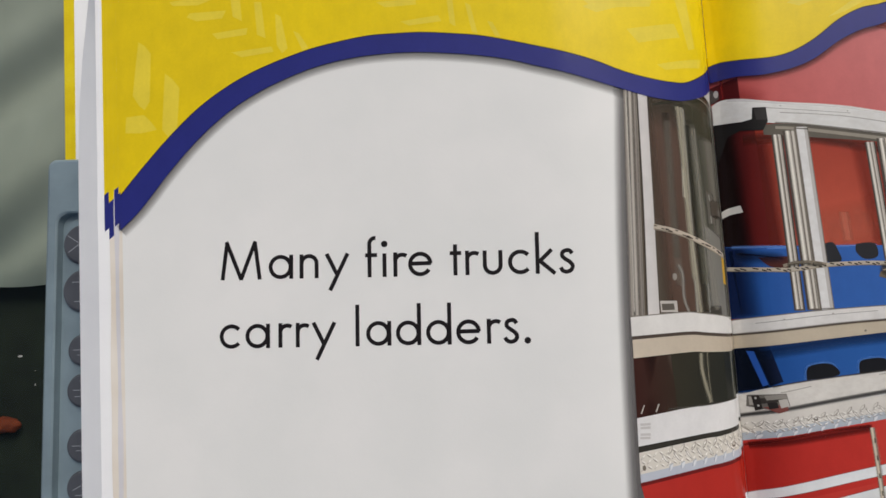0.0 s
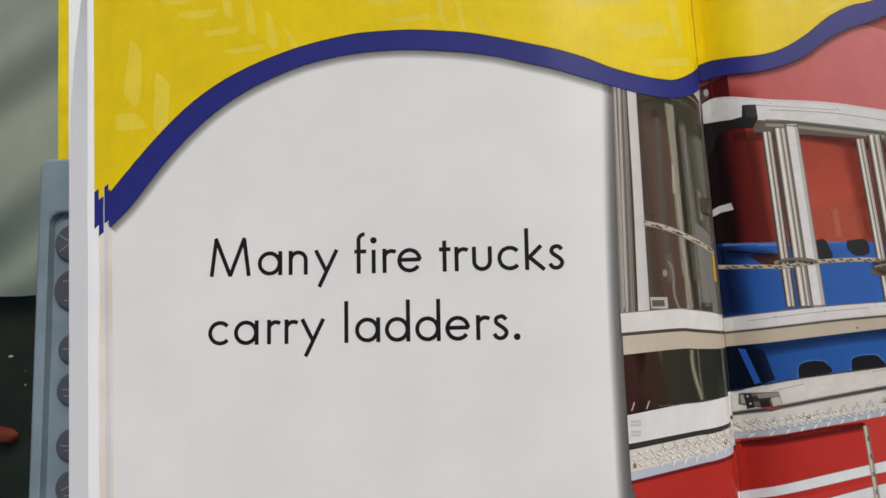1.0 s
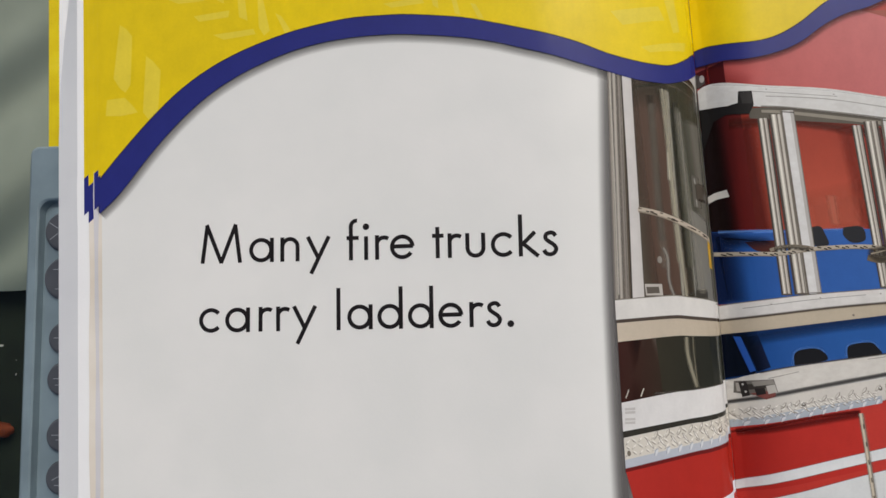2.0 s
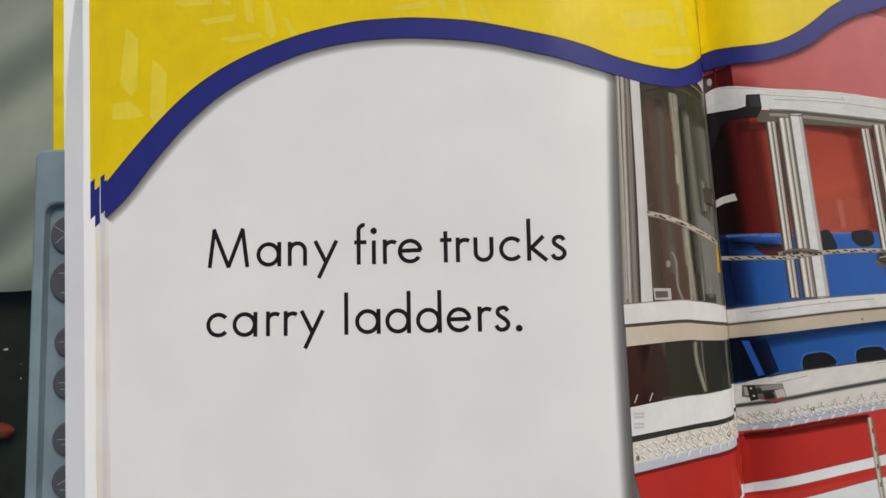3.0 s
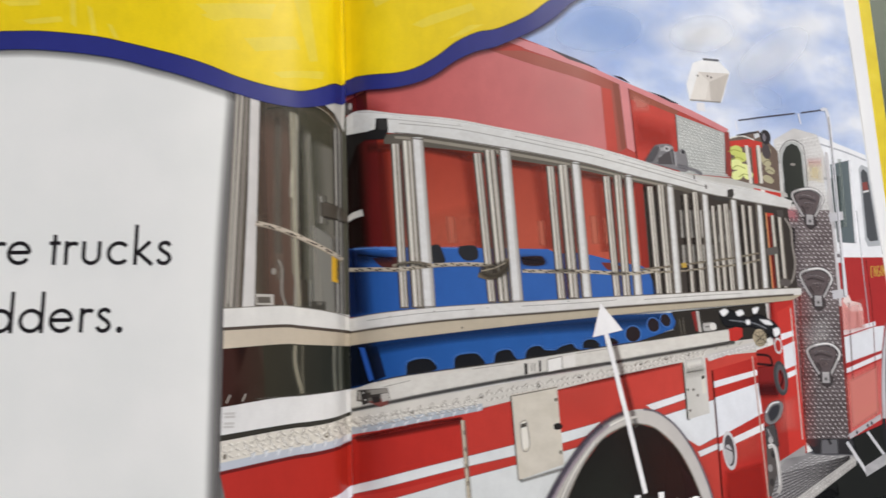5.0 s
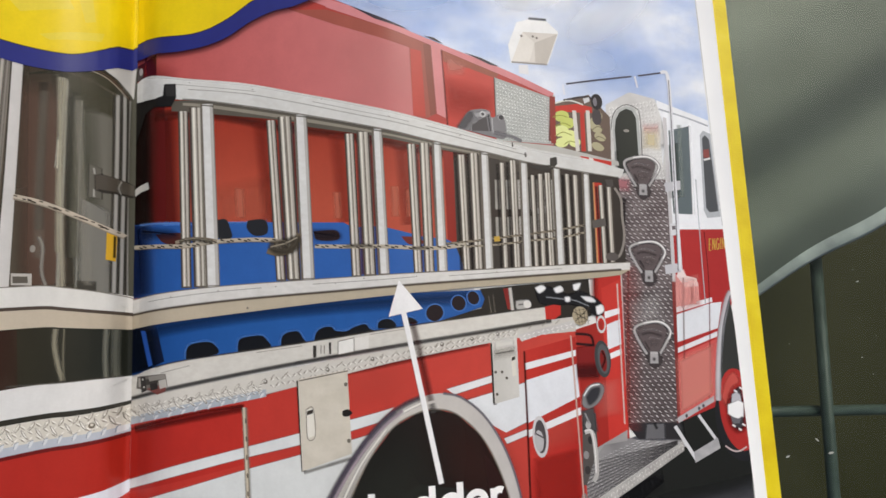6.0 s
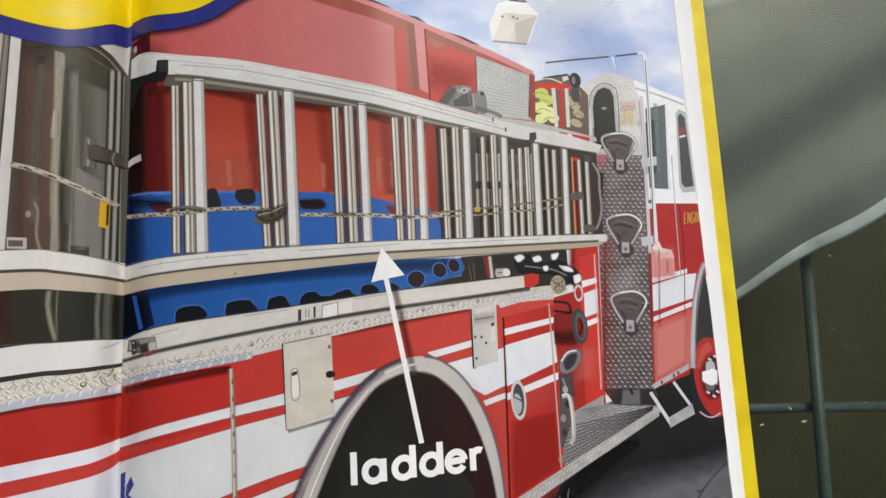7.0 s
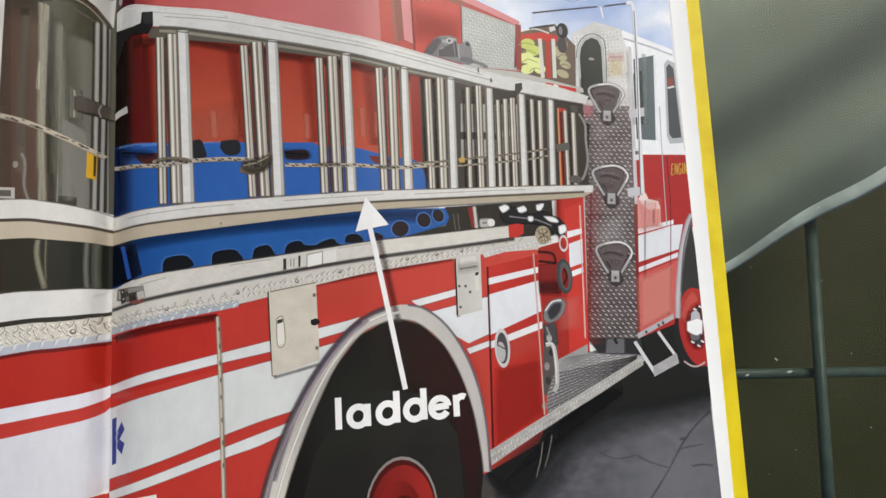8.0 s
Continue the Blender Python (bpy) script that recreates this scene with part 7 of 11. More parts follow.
soft_line(right_page, "printed_gap", "7d776e", 9.7, [(138.2, -8.1), (141.1, -7.8)], 0.49, 0.85)
soft_line(right_page, "printed_gap", "6d675e", 9.7, [(138.3, 31), (140.9, 30.7)], 0.7, 0.85)
soft_line(right_page, "printed_gap", "7d776e", 9.7, [(150.9, -7.1), (153.6, -6.8)], 0.49, 0.85)
soft_line(right_page, "printed_gap", "6d675e", 9.7, [(150.8, 29.4), (153.4, 29.1)], 0.7, 0.85)
soft_line(right_page, "printed_gap", "7d776e", 9.7, [(161.9, -6.3), (164.6, -6.1)], 0.49, 0.85)
soft_line(right_page, "printed_gap", "6d675e", 9.7, [(162.4, 27.8), (164.9, 27.5)], 0.7, 0.85)
soft_line(right_page, "printed_edge", "97615f", 7.7, [(2.6, -77.6), (15.8, -73.5), (25.8, -70.9), (43.1, -66.8), (60.6, -62.7), (84.1, -57.1), (91.9, -55)], 0.31, 0.85)
soft_line(right_page, "printed_edge", "97615f", 7.7, [(2.7, -80.7), (16, -76.9), (26, -74.4), (43.2, -70.3), (60.7, -66.6), (76.3, -62.8), (86.4, -60)], 0.31, 0.85)
soft_line(right_page, "printed_edge", "97615f", 7.7, [(2.8, -85.4), (16.2, -81.3), (26.1, -78.6), (43.3, -73.9), (60.7, -69.6), (84.1, -63.5)], 0.31, 0.85)
soft_line(right_page, "printed_edge", "97615f", 7.7, [(3.8, -113.7), (27.1, -105.1), (44, -98.8), (57.3, -93.9), (68.4, -89.9)], 0.31, 0.85)
soft_line(right_page, "printed_edge", "97615f", 7.7, [(3.9, -116.7), (27.3, -108.5), (44.1, -102.4), (57.4, -98), (66.2, -94)], 0.31, 0.85)
soft_line(right_page, "printed_edge", "97615f", 7.7, [(68.8, -86.6), (57.2, -90.1), (43.9, -94.9), (27, -101.5), (3.6, -109.6)], 0.31, 0.85)
soft_line(right_page, "printed_edge", "97615f", 7.7, [(109.2, -49.7), (125.8, -45.4)], 0.31, 0.85)
soft_line(right_page, "printed_edge", "97615f", 7.7, [(112, -51.7), (126.2, -47.8)], 0.31, 0.85)
soft_line(right_page, "printed_edge", "97615f", 7.7, [(115.9, -53.4), (126.1, -51.1), (137.7, -48.1)], 0.31, 0.85)
soft_line(right_page, "printed_edge", "97615f", 7.7, [(131.1, -64.4), (137.3, -61.7)], 0.31, 0.85)
soft_line(right_page, "printed_edge", "97615f", 7.7, [(128.6, -66.8), (137.2, -64)], 0.31, 0.85)
soft_line(right_page, "printed_edge", "97615f", 7.7, [(129.7, -68.8), (137.2, -66.2)], 0.31, 0.85)
line(left_page, "printed_fleck", ink_mat("2e2822"), 5, [(-30.5, 15.8), (-29.4, 15.5)], 0.39)
line(left_page, "printed_fleck", ink_mat("2e2822"), 5, [(-27.9, 14.7), (-26.8, 14.4)], 0.39)
line(left_page, "printed_fleck", ink_mat("2e2822"), 5, [(-26.4, 14.6), (-25.3, 14.3)], 0.39)
line(left_page, "printed_fleck", ink_mat("2e2822"), 5, [(-23.1, 14.1), (-22, 13.8)], 0.39)
line(left_page, "printed_fleck", ink_mat("2e2822"), 5, [(-20.5, 12.5), (-19.4, 12.2)], 0.39)
line(left_page, "printed_fleck", ink_mat("2e2822"), 5, [(-19, 12.2), (-17.9, 11.9)], 0.39)
line(left_page, "printed_fleck", ink_mat("2e2822"), 5, [(-15.8, 11.4), (-14.8, 11.1)], 0.39)
line(left_page, "printed_fleck", ink_mat("2e2822"), 5, [(-13.4, 9.7), (-12.4, 9.4)], 0.39)
line(left_page, "printed_fleck", ink_mat("2e2822"), 5, [(-12, 9.3), (-11, 9)], 0.39)
line(left_page, "printed_fleck", ink_mat("2e2822"), 5, [(-9, 8.2), (-8.1, 8)], 0.39)
line(left_page, "printed_fleck", ink_mat("2e2822"), 5, [(-6.8, 6.6), (-5.9, 6.4)], 0.39)
line(left_page, "printed_fleck", ink_mat("2e2822"), 5, [(-5.5, 6.2), (-4.8, 6.1)], 0.39)
line(left_page, "printed_fleck", ink_mat("2e2822"), 5, [(-3.4, 5.5), (-2.9, 5.5)], 0.39)
line(right_page, "printed_fleck", ink_mat("2e2822"), 10.4, [(-0, 1.7), (-0, 1.1)], 0.44)
line(right_page, "printed_fleck", ink_mat("2e2822"), 10.4, [(2.5, 1), (4.2, 0.4)], 0.44)
line(right_page, "printed_fleck", ink_mat("2e2822"), 10.4, [(4.2, 1.2), (6, 0.5)], 0.44)
line(right_page, "printed_fleck", ink_mat("2e2822"), 10.4, [(7.8, 1.2), (9.5, 0.7)], 0.44)
line(right_page, "printed_fleck", ink_mat("2e2822"), 10.4, [(10.4, 0.5), (11.9, 0)], 0.44)
line(right_page, "printed_fleck", ink_mat("2e2822"), 10.4, [(11.9, 0.7), (13.3, 0.2)], 0.44)
line(right_page, "printed_fleck", ink_mat("2e2822"), 10.4, [(14.9, 0.8), (16.2, 0.4)], 0.44)
line(right_page, "printed_fleck", ink_mat("2e2822"), 10.4, [(17, 0.2), (18.3, -0.3)], 0.44)
line(right_page, "printed_fleck", ink_mat("2e2822"), 10.4, [(18.3, 0.4), (19.6, -0)], 0.44)
line(right_page, "printed_fleck", ink_mat("2e2822"), 10.4, [(21, 0.9), (22.2, 0.5)], 0.44)
line(right_page, "printed_fleck", ink_mat("2e2822"), 10.4, [(23, 0.6), (24.3, 0.2)], 0.44)
line(right_page, "printed_fleck", ink_mat("2e2822"), 10.4, [(24.3, 1), (25.5, 0.6)], 0.44)
line(right_page, "printed_fleck", ink_mat("2e2822"), 10.4, [(26.9, 1.7), (28.1, 1.3)], 0.44)
line(right_page, "printed_fleck", ink_mat("2e2822"), 10.4, [(28.9, 1.3), (30.1, 0.9)], 0.44)
line(right_page, "printed_fleck", ink_mat("2e2822"), 10.4, [(30.1, 1.7), (31.4, 1.3)], 0.44)
line(right_page, "printed_fleck", ink_mat("2e2822"), 10.4, [(32.7, 2.2), (34, 1.8)], 0.44)
line(right_page, "printed_fleck", ink_mat("2e2822"), 10.4, [(34.8, 1.7), (36, 1.3)], 0.44)
line(right_page, "printed_fleck", ink_mat("2e2822"), 10.4, [(36, 2), (37.3, 1.6)], 0.44)
line(right_page, "printed_fleck", ink_mat("2e2822"), 10.4, [(38.6, 2.4), (39.9, 2)], 0.44)
line(right_page, "printed_fleck", ink_mat("2e2822"), 10.4, [(40.7, 1.9), (41.9, 1.5)], 0.44)
line(right_page, "printed_fleck", ink_mat("2e2822"), 10.4, [(41.9, 2.2), (43.1, 1.8)], 0.44)
line(right_page, "printed_fleck", ink_mat("2e2822"), 10.4, [(44.5, 2.4), (45.8, 2)], 0.44)
line(right_page, "printed_fleck", ink_mat("2e2822"), 10.4, [(46.6, 1.8), (47.8, 1.3)], 0.44)
line(right_page, "printed_fleck", ink_mat("2e2822"), 10.4, [(47.8, 2), (49.1, 1.6)], 0.44)
line(right_page, "printed_fleck", ink_mat("2e2822"), 10.4, [(50.5, 2.1), (51.7, 1.7)], 0.44)
line(right_page, "printed_fleck", ink_mat("2e2822"), 10.4, [(52.5, 1), (53.8, 0.6)], 0.44)
line(right_page, "printed_fleck", ink_mat("2e2822"), 10.4, [(53.8, 1), (55.1, 0.6)], 0.44)
line(right_page, "printed_fleck", ink_mat("2e2822"), 10.4, [(65.2, -0.1), (66.5, -0.5)], 0.44)
line(right_page, "printed_fleck", ink_mat("2e2822"), 10.4, [(67.3, -0.7), (68.5, -1.2)], 0.44)
line(right_page, "printed_fleck", ink_mat("2e2822"), 10.4, [(68.6, -0.5), (69.8, -0.9)], 0.44)
line(right_page, "printed_fleck", ink_mat("2e2822"), 10.4, [(71.2, -0.3), (72.5, -0.7)], 0.44)
line(right_page, "printed_fleck", ink_mat("2e2822"), 10.4, [(73.3, -1), (74.5, -1.4)], 0.44)
line(right_page, "printed_fleck", ink_mat("2e2822"), 10.4, [(74.5, -0.7), (75.8, -1.1)], 0.44)
line(right_page, "printed_fleck", ink_mat("2e2822"), 10.4, [(77.2, -0.4), (78.4, -0.8)], 0.44)
line(right_page, "printed_fleck", ink_mat("2e2822"), 10.4, [(79.2, -1.1), (80.4, -1.5)], 0.44)
line(right_page, "printed_fleck", ink_mat("2e2822"), 10.4, [(80.5, -0.8), (81.7, -1.2)], 0.44)
line(right_page, "printed_fleck", ink_mat("2e2822"), 10.4, [(83.1, -0.5), (84.3, -0.9)], 0.44)
line(right_page, "printed_fleck", ink_mat("2e2822"), 10.4, [(85.1, -1.1), (86.4, -1.5)], 0.44)
line(right_page, "printed_fleck", ink_mat("2e2822"), 10.4, [(86.4, -0.8), (87.7, -1.3)], 0.44)
line(right_page, "printed_fleck", ink_mat("2e2822"), 10.4, [(89.1, -0.6), (90.3, -1)], 0.44)
line(right_page, "printed_fleck", ink_mat("2e2822"), 10.4, [(91.1, -1.2), (92.3, -1.6)], 0.44)
line(right_page, "printed_fleck", ink_mat("2e2822"), 10.4, [(92.4, -1), (93.6, -1.4)], 0.44)
line(right_page, "printed_fleck", ink_mat("2e2822"), 10.4, [(95, -0.8), (96.3, -1.2)], 0.44)
line(right_page, "printed_fleck", ink_mat("2e2822"), 10.4, [(97.1, -1.5), (98.3, -1.9)], 0.44)
line(right_page, "printed_fleck", ink_mat("2e2822"), 10.4, [(98.3, -1.2), (99.6, -1.6)], 0.44)
line(right_page, "printed_fleck", ink_mat("2e2822"), 10.4, [(101, -0.9), (102.3, -1.3)], 0.44)
line(right_page, "printed_fleck", ink_mat("2e2822"), 10.4, [(103.1, -1.5), (104.3, -1.9)], 0.44)
line(right_page, "printed_fleck", ink_mat("2e2822"), 10.4, [(104.3, -1.2), (105.6, -1.6)], 0.44)
line(right_page, "printed_fleck", ink_mat("2e2822"), 10.4, [(107, -0.9), (108.3, -1.2)], 0.44)
line(right_page, "printed_fleck", ink_mat("2e2822"), 10.4, [(109.1, -1.2), (110.4, -1.6)], 0.44)
line(right_page, "printed_fleck", ink_mat("2e2822"), 10.4, [(110.4, -0.7), (111.7, -1.1)], 0.44)
line(right_page, "printed_fleck", ink_mat("2e2822"), 10.4, [(113.1, 0), (114.4, -0.4)], 0.44)
line(right_page, "printed_fleck", ink_mat("2e2822"), 10.4, [(115.2, -0.3), (116.5, -0.7)], 0.44)
ink(right_page, "printed_label", ink_mat("c2a046"), 9.6, [(127.4, 3), (129.4, 3.3), (129.6, 1.4), (127.5, 1.2)])
ink(right_page, "printed_handle", ink_mat("cfccc6"), 10, [(-0.7, 22), (1.6, 23.3), (5.3, 24.1), (6, 21.5), (2.2, 20.9), (-0.6, 19.5)], "printed white handle")
band(right_page, "printed_rail", ink_mat("d4d4d2", "cecdca", patch=0.003), 10.6, [(-2, 62), (3, 63.8), (17.2, 61.2), (39.3, 58.7), (59.5, 54.6), (79.6, 50.4), (107.8, 44.4), (141.1, 36.8), (163, 33.8), (179.2, 30)],
     [(-1.8, 54.7), (6.3, 54.6), (17.5, 53.1), (28.6, 51.9), (59.6, 46.5), (87.7, 41.1), (107.7, 36.9), (126.2, 33.9), (140.9, 30.9), (162.7, 28.1), (177.6, 26.6)], "printed pale aluminium ladder rail")
soft_line(right_page, "printed_edge", "e6e5e2", 11, [(3, 63.4), (17.2, 60.8), (39.3, 58.2), (59.5, 54.2), (79.6, 49.9), (107.8, 43.9), (141.1, 36.3), (162.9, 33.4)], 0.76, 0.85)
soft_line(right_page, "printed_edge", "8a857c", 11, [(17.5, 53.3), (28.6, 52.1), (59.6, 46.8), (87.7, 41.3), (107.7, 37.1), (126.2, 34.1), (140.9, 31.1), (162.7, 28.3), (176.7, 26.8)], 0.7, 0.85)
soft_line(right_page, "printed_edge", "b4b2ac", 11, [(19.4, 56.9), (39.4, 54.8), (59.5, 50.8), (79.7, 46.3), (107.7, 40.7), (141, 33.7)], 0.45, 0.85)
line(right_page, "printed_fleck", ink_mat("3a332e"), 11.3, [(135.4, 38.4), (135.5, 36.7)], 0.58)
line(right_page, "printed_fleck", ink_mat("3a332e"), 11.3, [(140.2, 34.8), (140.3, 33)], 0.58)
ink(right_page, "printed_hook", ink_mat("1e1c1b"), 11, [(10.4, 59.4), (14.8, 59.2), (15.2, 54), (13.5, 50.8), (6.4, 51.4), (2.7, 49.6), (-1.3, 39.5), (-1.2, 38.1), (-1.8, 54.6), (6.3, 54.4), (10.1, 55.2)], "printed dark hook")
ink(right_page, "printed_hook", ink_mat("343231"), 11.4, [(10.9, 58.9), (14.4, 58.8), (14.8, 54.5), (11.5, 54.8)])
ink(right_page, "printed_hook", ink_mat("3a3733"), 11, [(149.6, 33.1), (152.3, 33.7), (152.4, 31), (150.3, 28.7), (146.1, 28.1), (140.8, 29.6), (149.5, 30.5)])
ink(right_page, "printed_lamp", ink_mat("4d4644"), 9.5, [(-2.2, 67), (-2.2, 68.5), (0.6, 66.7), (0.7, 64.5), (-2, 62.7)])
disc(right_page, "printed_lamp", ink_mat("a9a4a0"), 10, -0.2, 66.4, 0.8, 1.4, 0)
ink(right_page, "printed_clamp", ink_mat("4c4744"), 9.8, [(171.1, 25.8), (174.3, 26), (174.4, 23.3), (171.9, 22.8)])
line(right_page, "printed_cable", ink_mat("8d8680"), 9.8, [(174.8, 22.7), (177.1, 18.3), (177.1, 11.8), (177.5, 4.1), (175.7, -2.3), (173.4, -4.5)], 0.97)
disc(right_page, "printed_clamp", ink_mat("5b5552"), 9.9, 172.1, -3.7, 2.6, 1.6, 0)
ink(right_page, "printed_clamp", ink_mat("5b5652"), 9.8, [(164.8, 9.8), (170.2, 10.9), (170.5, 7.9), (165.1, 6.8)])
band(right_page, "printed_rail", ink_mat("d8d6d3", "d1cfcb", patch=0.003), 10.6, [(0.6, -17.4), (12.4, -15.8), (32, -13.9), (60.6, -12.3), (89.5, -10.8), (118.9, -9.1), (150, -7.2), (179.1, -5.7)],
     [(0.8, -22.6), (22.7, -20.1), (41.6, -18.3), (79.9, -15.7), (118.9, -12.5), (160.7, -9.6), (178.9, -8.5)], "printed pale aluminium ladder rail")
band(right_page, "printed_rail", ink_mat("bdb19d", "aea490", 10, 150), 10.4, [(0.8, -22.6), (22.7, -20.1), (41.6, -18.3), (79.9, -15.7), (118.9, -12.5), (160.7, -9.6), (178.9, -8.5)],
     [(0.9, -27.5), (22.9, -24.9), (60.8, -20.8), (89.5, -18), (118.8, -15.3), (160.5, -12.1), (175.2, -10.5)], "printed beige rail edge")
soft_line(right_page, "printed_gap", "4c4036", 10.9, [(0.8, -22.6), (22.7, -20.1), (41.6, -18.3), (79.9, -15.7), (118.9, -12.7), (160.7, -9.6), (175.4, -8.5)], 1.19, 0.85)
soft_line(right_page, "printed_edge", "8a8377", 10.8, [(0.6, -17.4), (12.4, -15.8), (32, -13.9), (60.6, -12.3), (89.5, -10.8), (118.9, -9.1), (150, -7.2), (179.1, -5.7)], 0.49, 0.85)
disc(right_page, "printed_fleck", ink_mat("7d776f"), 11, 42.6, -21.4, 0.4, 0.4, 0)
soft_line(right_page, "printed_scratch", "b5b2ac", 10.9, [(7.8, -18.4), (28.2, -16), (47.2, -14.6)], 0.31, 0.85)
soft_line(right_page, "printed_scratch", "b5b2ac", 10.9, [(64.5, -13.7), (87.6, -12.5), (99.2, -11.6)], 0.31, 0.85)
soft_line(right_page, "printed_scratch", "b5b2ac", 10.9, [(110.9, -11.2), (135.2, -9.4), (152.1, -8.4)], 0.31, 0.85)
soft_line(right_page, "printed_scratch", "b0aeaa", 10.95, [(10.8, 59.4), (25.4, 57.7), (43.4, 55.5)], 0.31, 0.85)
soft_line(right_page, "printed_scratch", "b0aeaa", 10.95, [(63.6, 51.4), (79.6, 47.8), (97.7, 44.1)], 0.31, 0.85)
soft_line(right_page, "printed_scratch", "b0aeaa", 10.95, [(103.7, 42.9), (126.3, 38.4), (136.8, 35.9)], 0.31, 0.85)
disc(right_page, "printed_fleck", ink_mat("86817a"), 11.1, 16.3, -17.1, 0.26, 0.2, 0)
disc(right_page, "printed_fleck", ink_mat("86817a"), 11.1, 32.4, -15.3, 0.26, 0.2, 0)
disc(right_page, "printed_fleck", ink_mat("86817a"), 11.1, 52, -14.3, 0.26, 0.2, 0)
disc(right_page, "printed_fleck", ink_mat("86817a"), 11.1, 72.2, -13.5, 0.26, 0.2, 0)
disc(right_page, "printed_fleck", ink_mat("86817a"), 11.1, 81.8, -12, 0.26, 0.2, 0)
disc(right_page, "printed_fleck", ink_mat("86817a"), 11.1, 99.6, -11.4, 0.26, 0.2, 0)
disc(right_page, "printed_fleck", ink_mat("86817a"), 11.1, 128, -9.7, 0.26, 0.2, 0)
disc(right_page, "printed_fleck", ink_mat("86817a"), 11.1, 19.7, 59.4, 0.26, 0.2, 0)
disc(right_page, "printed_fleck", ink_mat("86817a"), 11.1, 42.4, 56.3, 0.26, 0.2, 0)
disc(right_page, "printed_fleck", ink_mat("86817a"), 11.1, 67, 52.2, 0.26, 0.2, 0)
disc(right_page, "printed_fleck", ink_mat("86817a"), 11.1, 90.7, 45.8, 0.26, 0.2, 0)
disc(right_page, "printed_fleck", ink_mat("86817a"), 11.1, 115.9, 40.1, 0.26, 0.2, 0)
soft_line(right_page, "printed_scratch", "b3aea5", 8.15, [(6, -53.8), (6.3, -54.9)], 0.31, 0.85)
soft_line(right_page, "printed_scratch", "b3aea5", 8.15, [(20.2, -50.4), (20.5, -51.8)], 0.31, 0.85)
soft_line(right_page, "printed_scratch", "b3aea5", 8.15, [(13.8, -42.5), (23.6, -40.2)], 0.31, 0.85)
soft_line(right_page, "printed_scratch", "b3aea5", 8.15, [(45.9, -36.3), (61, -34.4)], 0.31, 0.85)
soft_line(right_page, "printed_scratch", "b3aea5", 8.15, [(83.8, -31), (99, -28.9)], 0.31, 0.85)
soft_line(right_page, "printed_scratch", "b3aea5", 8.15, [(110.7, -26.7), (128.6, -24.3)], 0.31, 0.85)
ink(right_page, "printed_board", ink_mat("1f4d92", "28599f", 5, 45), 7, [(0.9, -27.5), (22.9, -24.9), (60.8, -20.8), (99.2, -17.1), (121.8, -16.1), (123.3, -19.3), (122.2, -22.1), (114.6, -24.6), (104.8, -27.5), (91.4, -29.2), (72.4, -31.9), (42.1, -35.9), (1.5, -43.3)], "printed blue plastic board")
ink(right_page, "printed_board", ink_mat("0f1730"), 7.3, [(0.9, -27.5), (4.1, -27.6), (10.6, -40.9), (1.4, -42.8)])
ink(right_page, "printed_board", ink_mat("121b36"), 7.3, [(7.4, -28.7), (11.7, -27.7), (14.9, -38.7), (11, -40.2)])
ink(right_page, "printed_board", ink_mat("2b57ac"), 7.5, [(4.7, -28.2), (6.8, -28.3), (10.5, -39.8), (8.8, -40.5)])
blob(right_page, "printed_notch", ink_mat("15161a"), 7.6, [(22.3, -38.1), (22.4, -34.8), (24, -33.1), (28.9, -32.4), (31.7, -33.4), (32.8, -36.5)])
soft_line(right_page, "printed_edge", "4f7fc8", 7.5, [(22.3, -38.1), (22.4, -34.8), (24, -33.1), (28.9, -32.4), (31.7, -33.4), (32.8, -36.5)], 1.9, 0.65)
blob(right_page, "printed_notch", ink_mat("15161a"), 7.6, [(39.7, -36), (39.8, -32.6), (41.6, -31.2), (47.3, -30.7), (49.4, -32.3), (50.2, -34.9)])
soft_line(right_page, "printed_edge", "4f7fc8", 7.5, [(39.7, -36), (39.8, -32.6), (41.6, -31.2), (47.3, -30.7), (49.4, -32.3), (50.2, -34.9)], 1.9, 0.65)
blob(right_page, "printed_notch", ink_mat("15161a"), 7.6, [(54, -34.2), (54.5, -31), (56.7, -29.7), (59.8, -29.6), (61.3, -31.7), (61.9, -33.6)])
soft_line(right_page, "printed_edge", "4f7fc8", 7.5, [(54, -34.2), (54.5, -31), (56.7, -29.7), (59.8, -29.6), (61.3, -31.7), (61.9, -33.6)], 1.9, 0.65)
blob(right_page, "printed_notch", ink_mat("15161a"), 7.6, [(65.2, -32.7), (65.9, -29.9), (68.1, -28.4), (71, -28.3), (72.4, -29.6), (76.2, -29.7), (78.1, -28.6), (82.2, -27.5), (83.8, -29.1), (86.4, -29.9), (87.6, -30.5)])
soft_line(right_page, "printed_edge", "4f7fc8", 7.5, [(65.2, -32.7), (65.9, -29.9), (68.1, -28.4), (71, -28.3), (72.4, -29.6), (76.2, -29.7), (78.1, -28.6), (82.2, -27.5), (83.8, -29.1), (86.4, -29.9), (87.6, -30.5)], 1.9, 0.65)
blob(right_page, "printed_notch", ink_mat("15161a"), 7.6, [(86.4, -29.1), (86.8, -26.8), (89.1, -25.9), (91.6, -26.5), (92.4, -28.8)])
soft_line(right_page, "printed_edge", "4f7fc8", 7.5, [(86.4, -29.1), (86.8, -26.8), (89.1, -25.9), (91.6, -26.5), (92.4, -28.8)], 1.9, 0.65)
blob(right_page, "printed_notch", ink_mat("15161a"), 7.6, [(94.8, -27.9), (95.6, -25.8), (97.9, -25.6), (99.8, -27.4)])
soft_line(right_page, "printed_edge", "4f7fc8", 7.5, [(94.8, -27.9), (95.6, -25.8), (97.9, -25.6), (99.8, -27.4)], 1.9, 0.65)
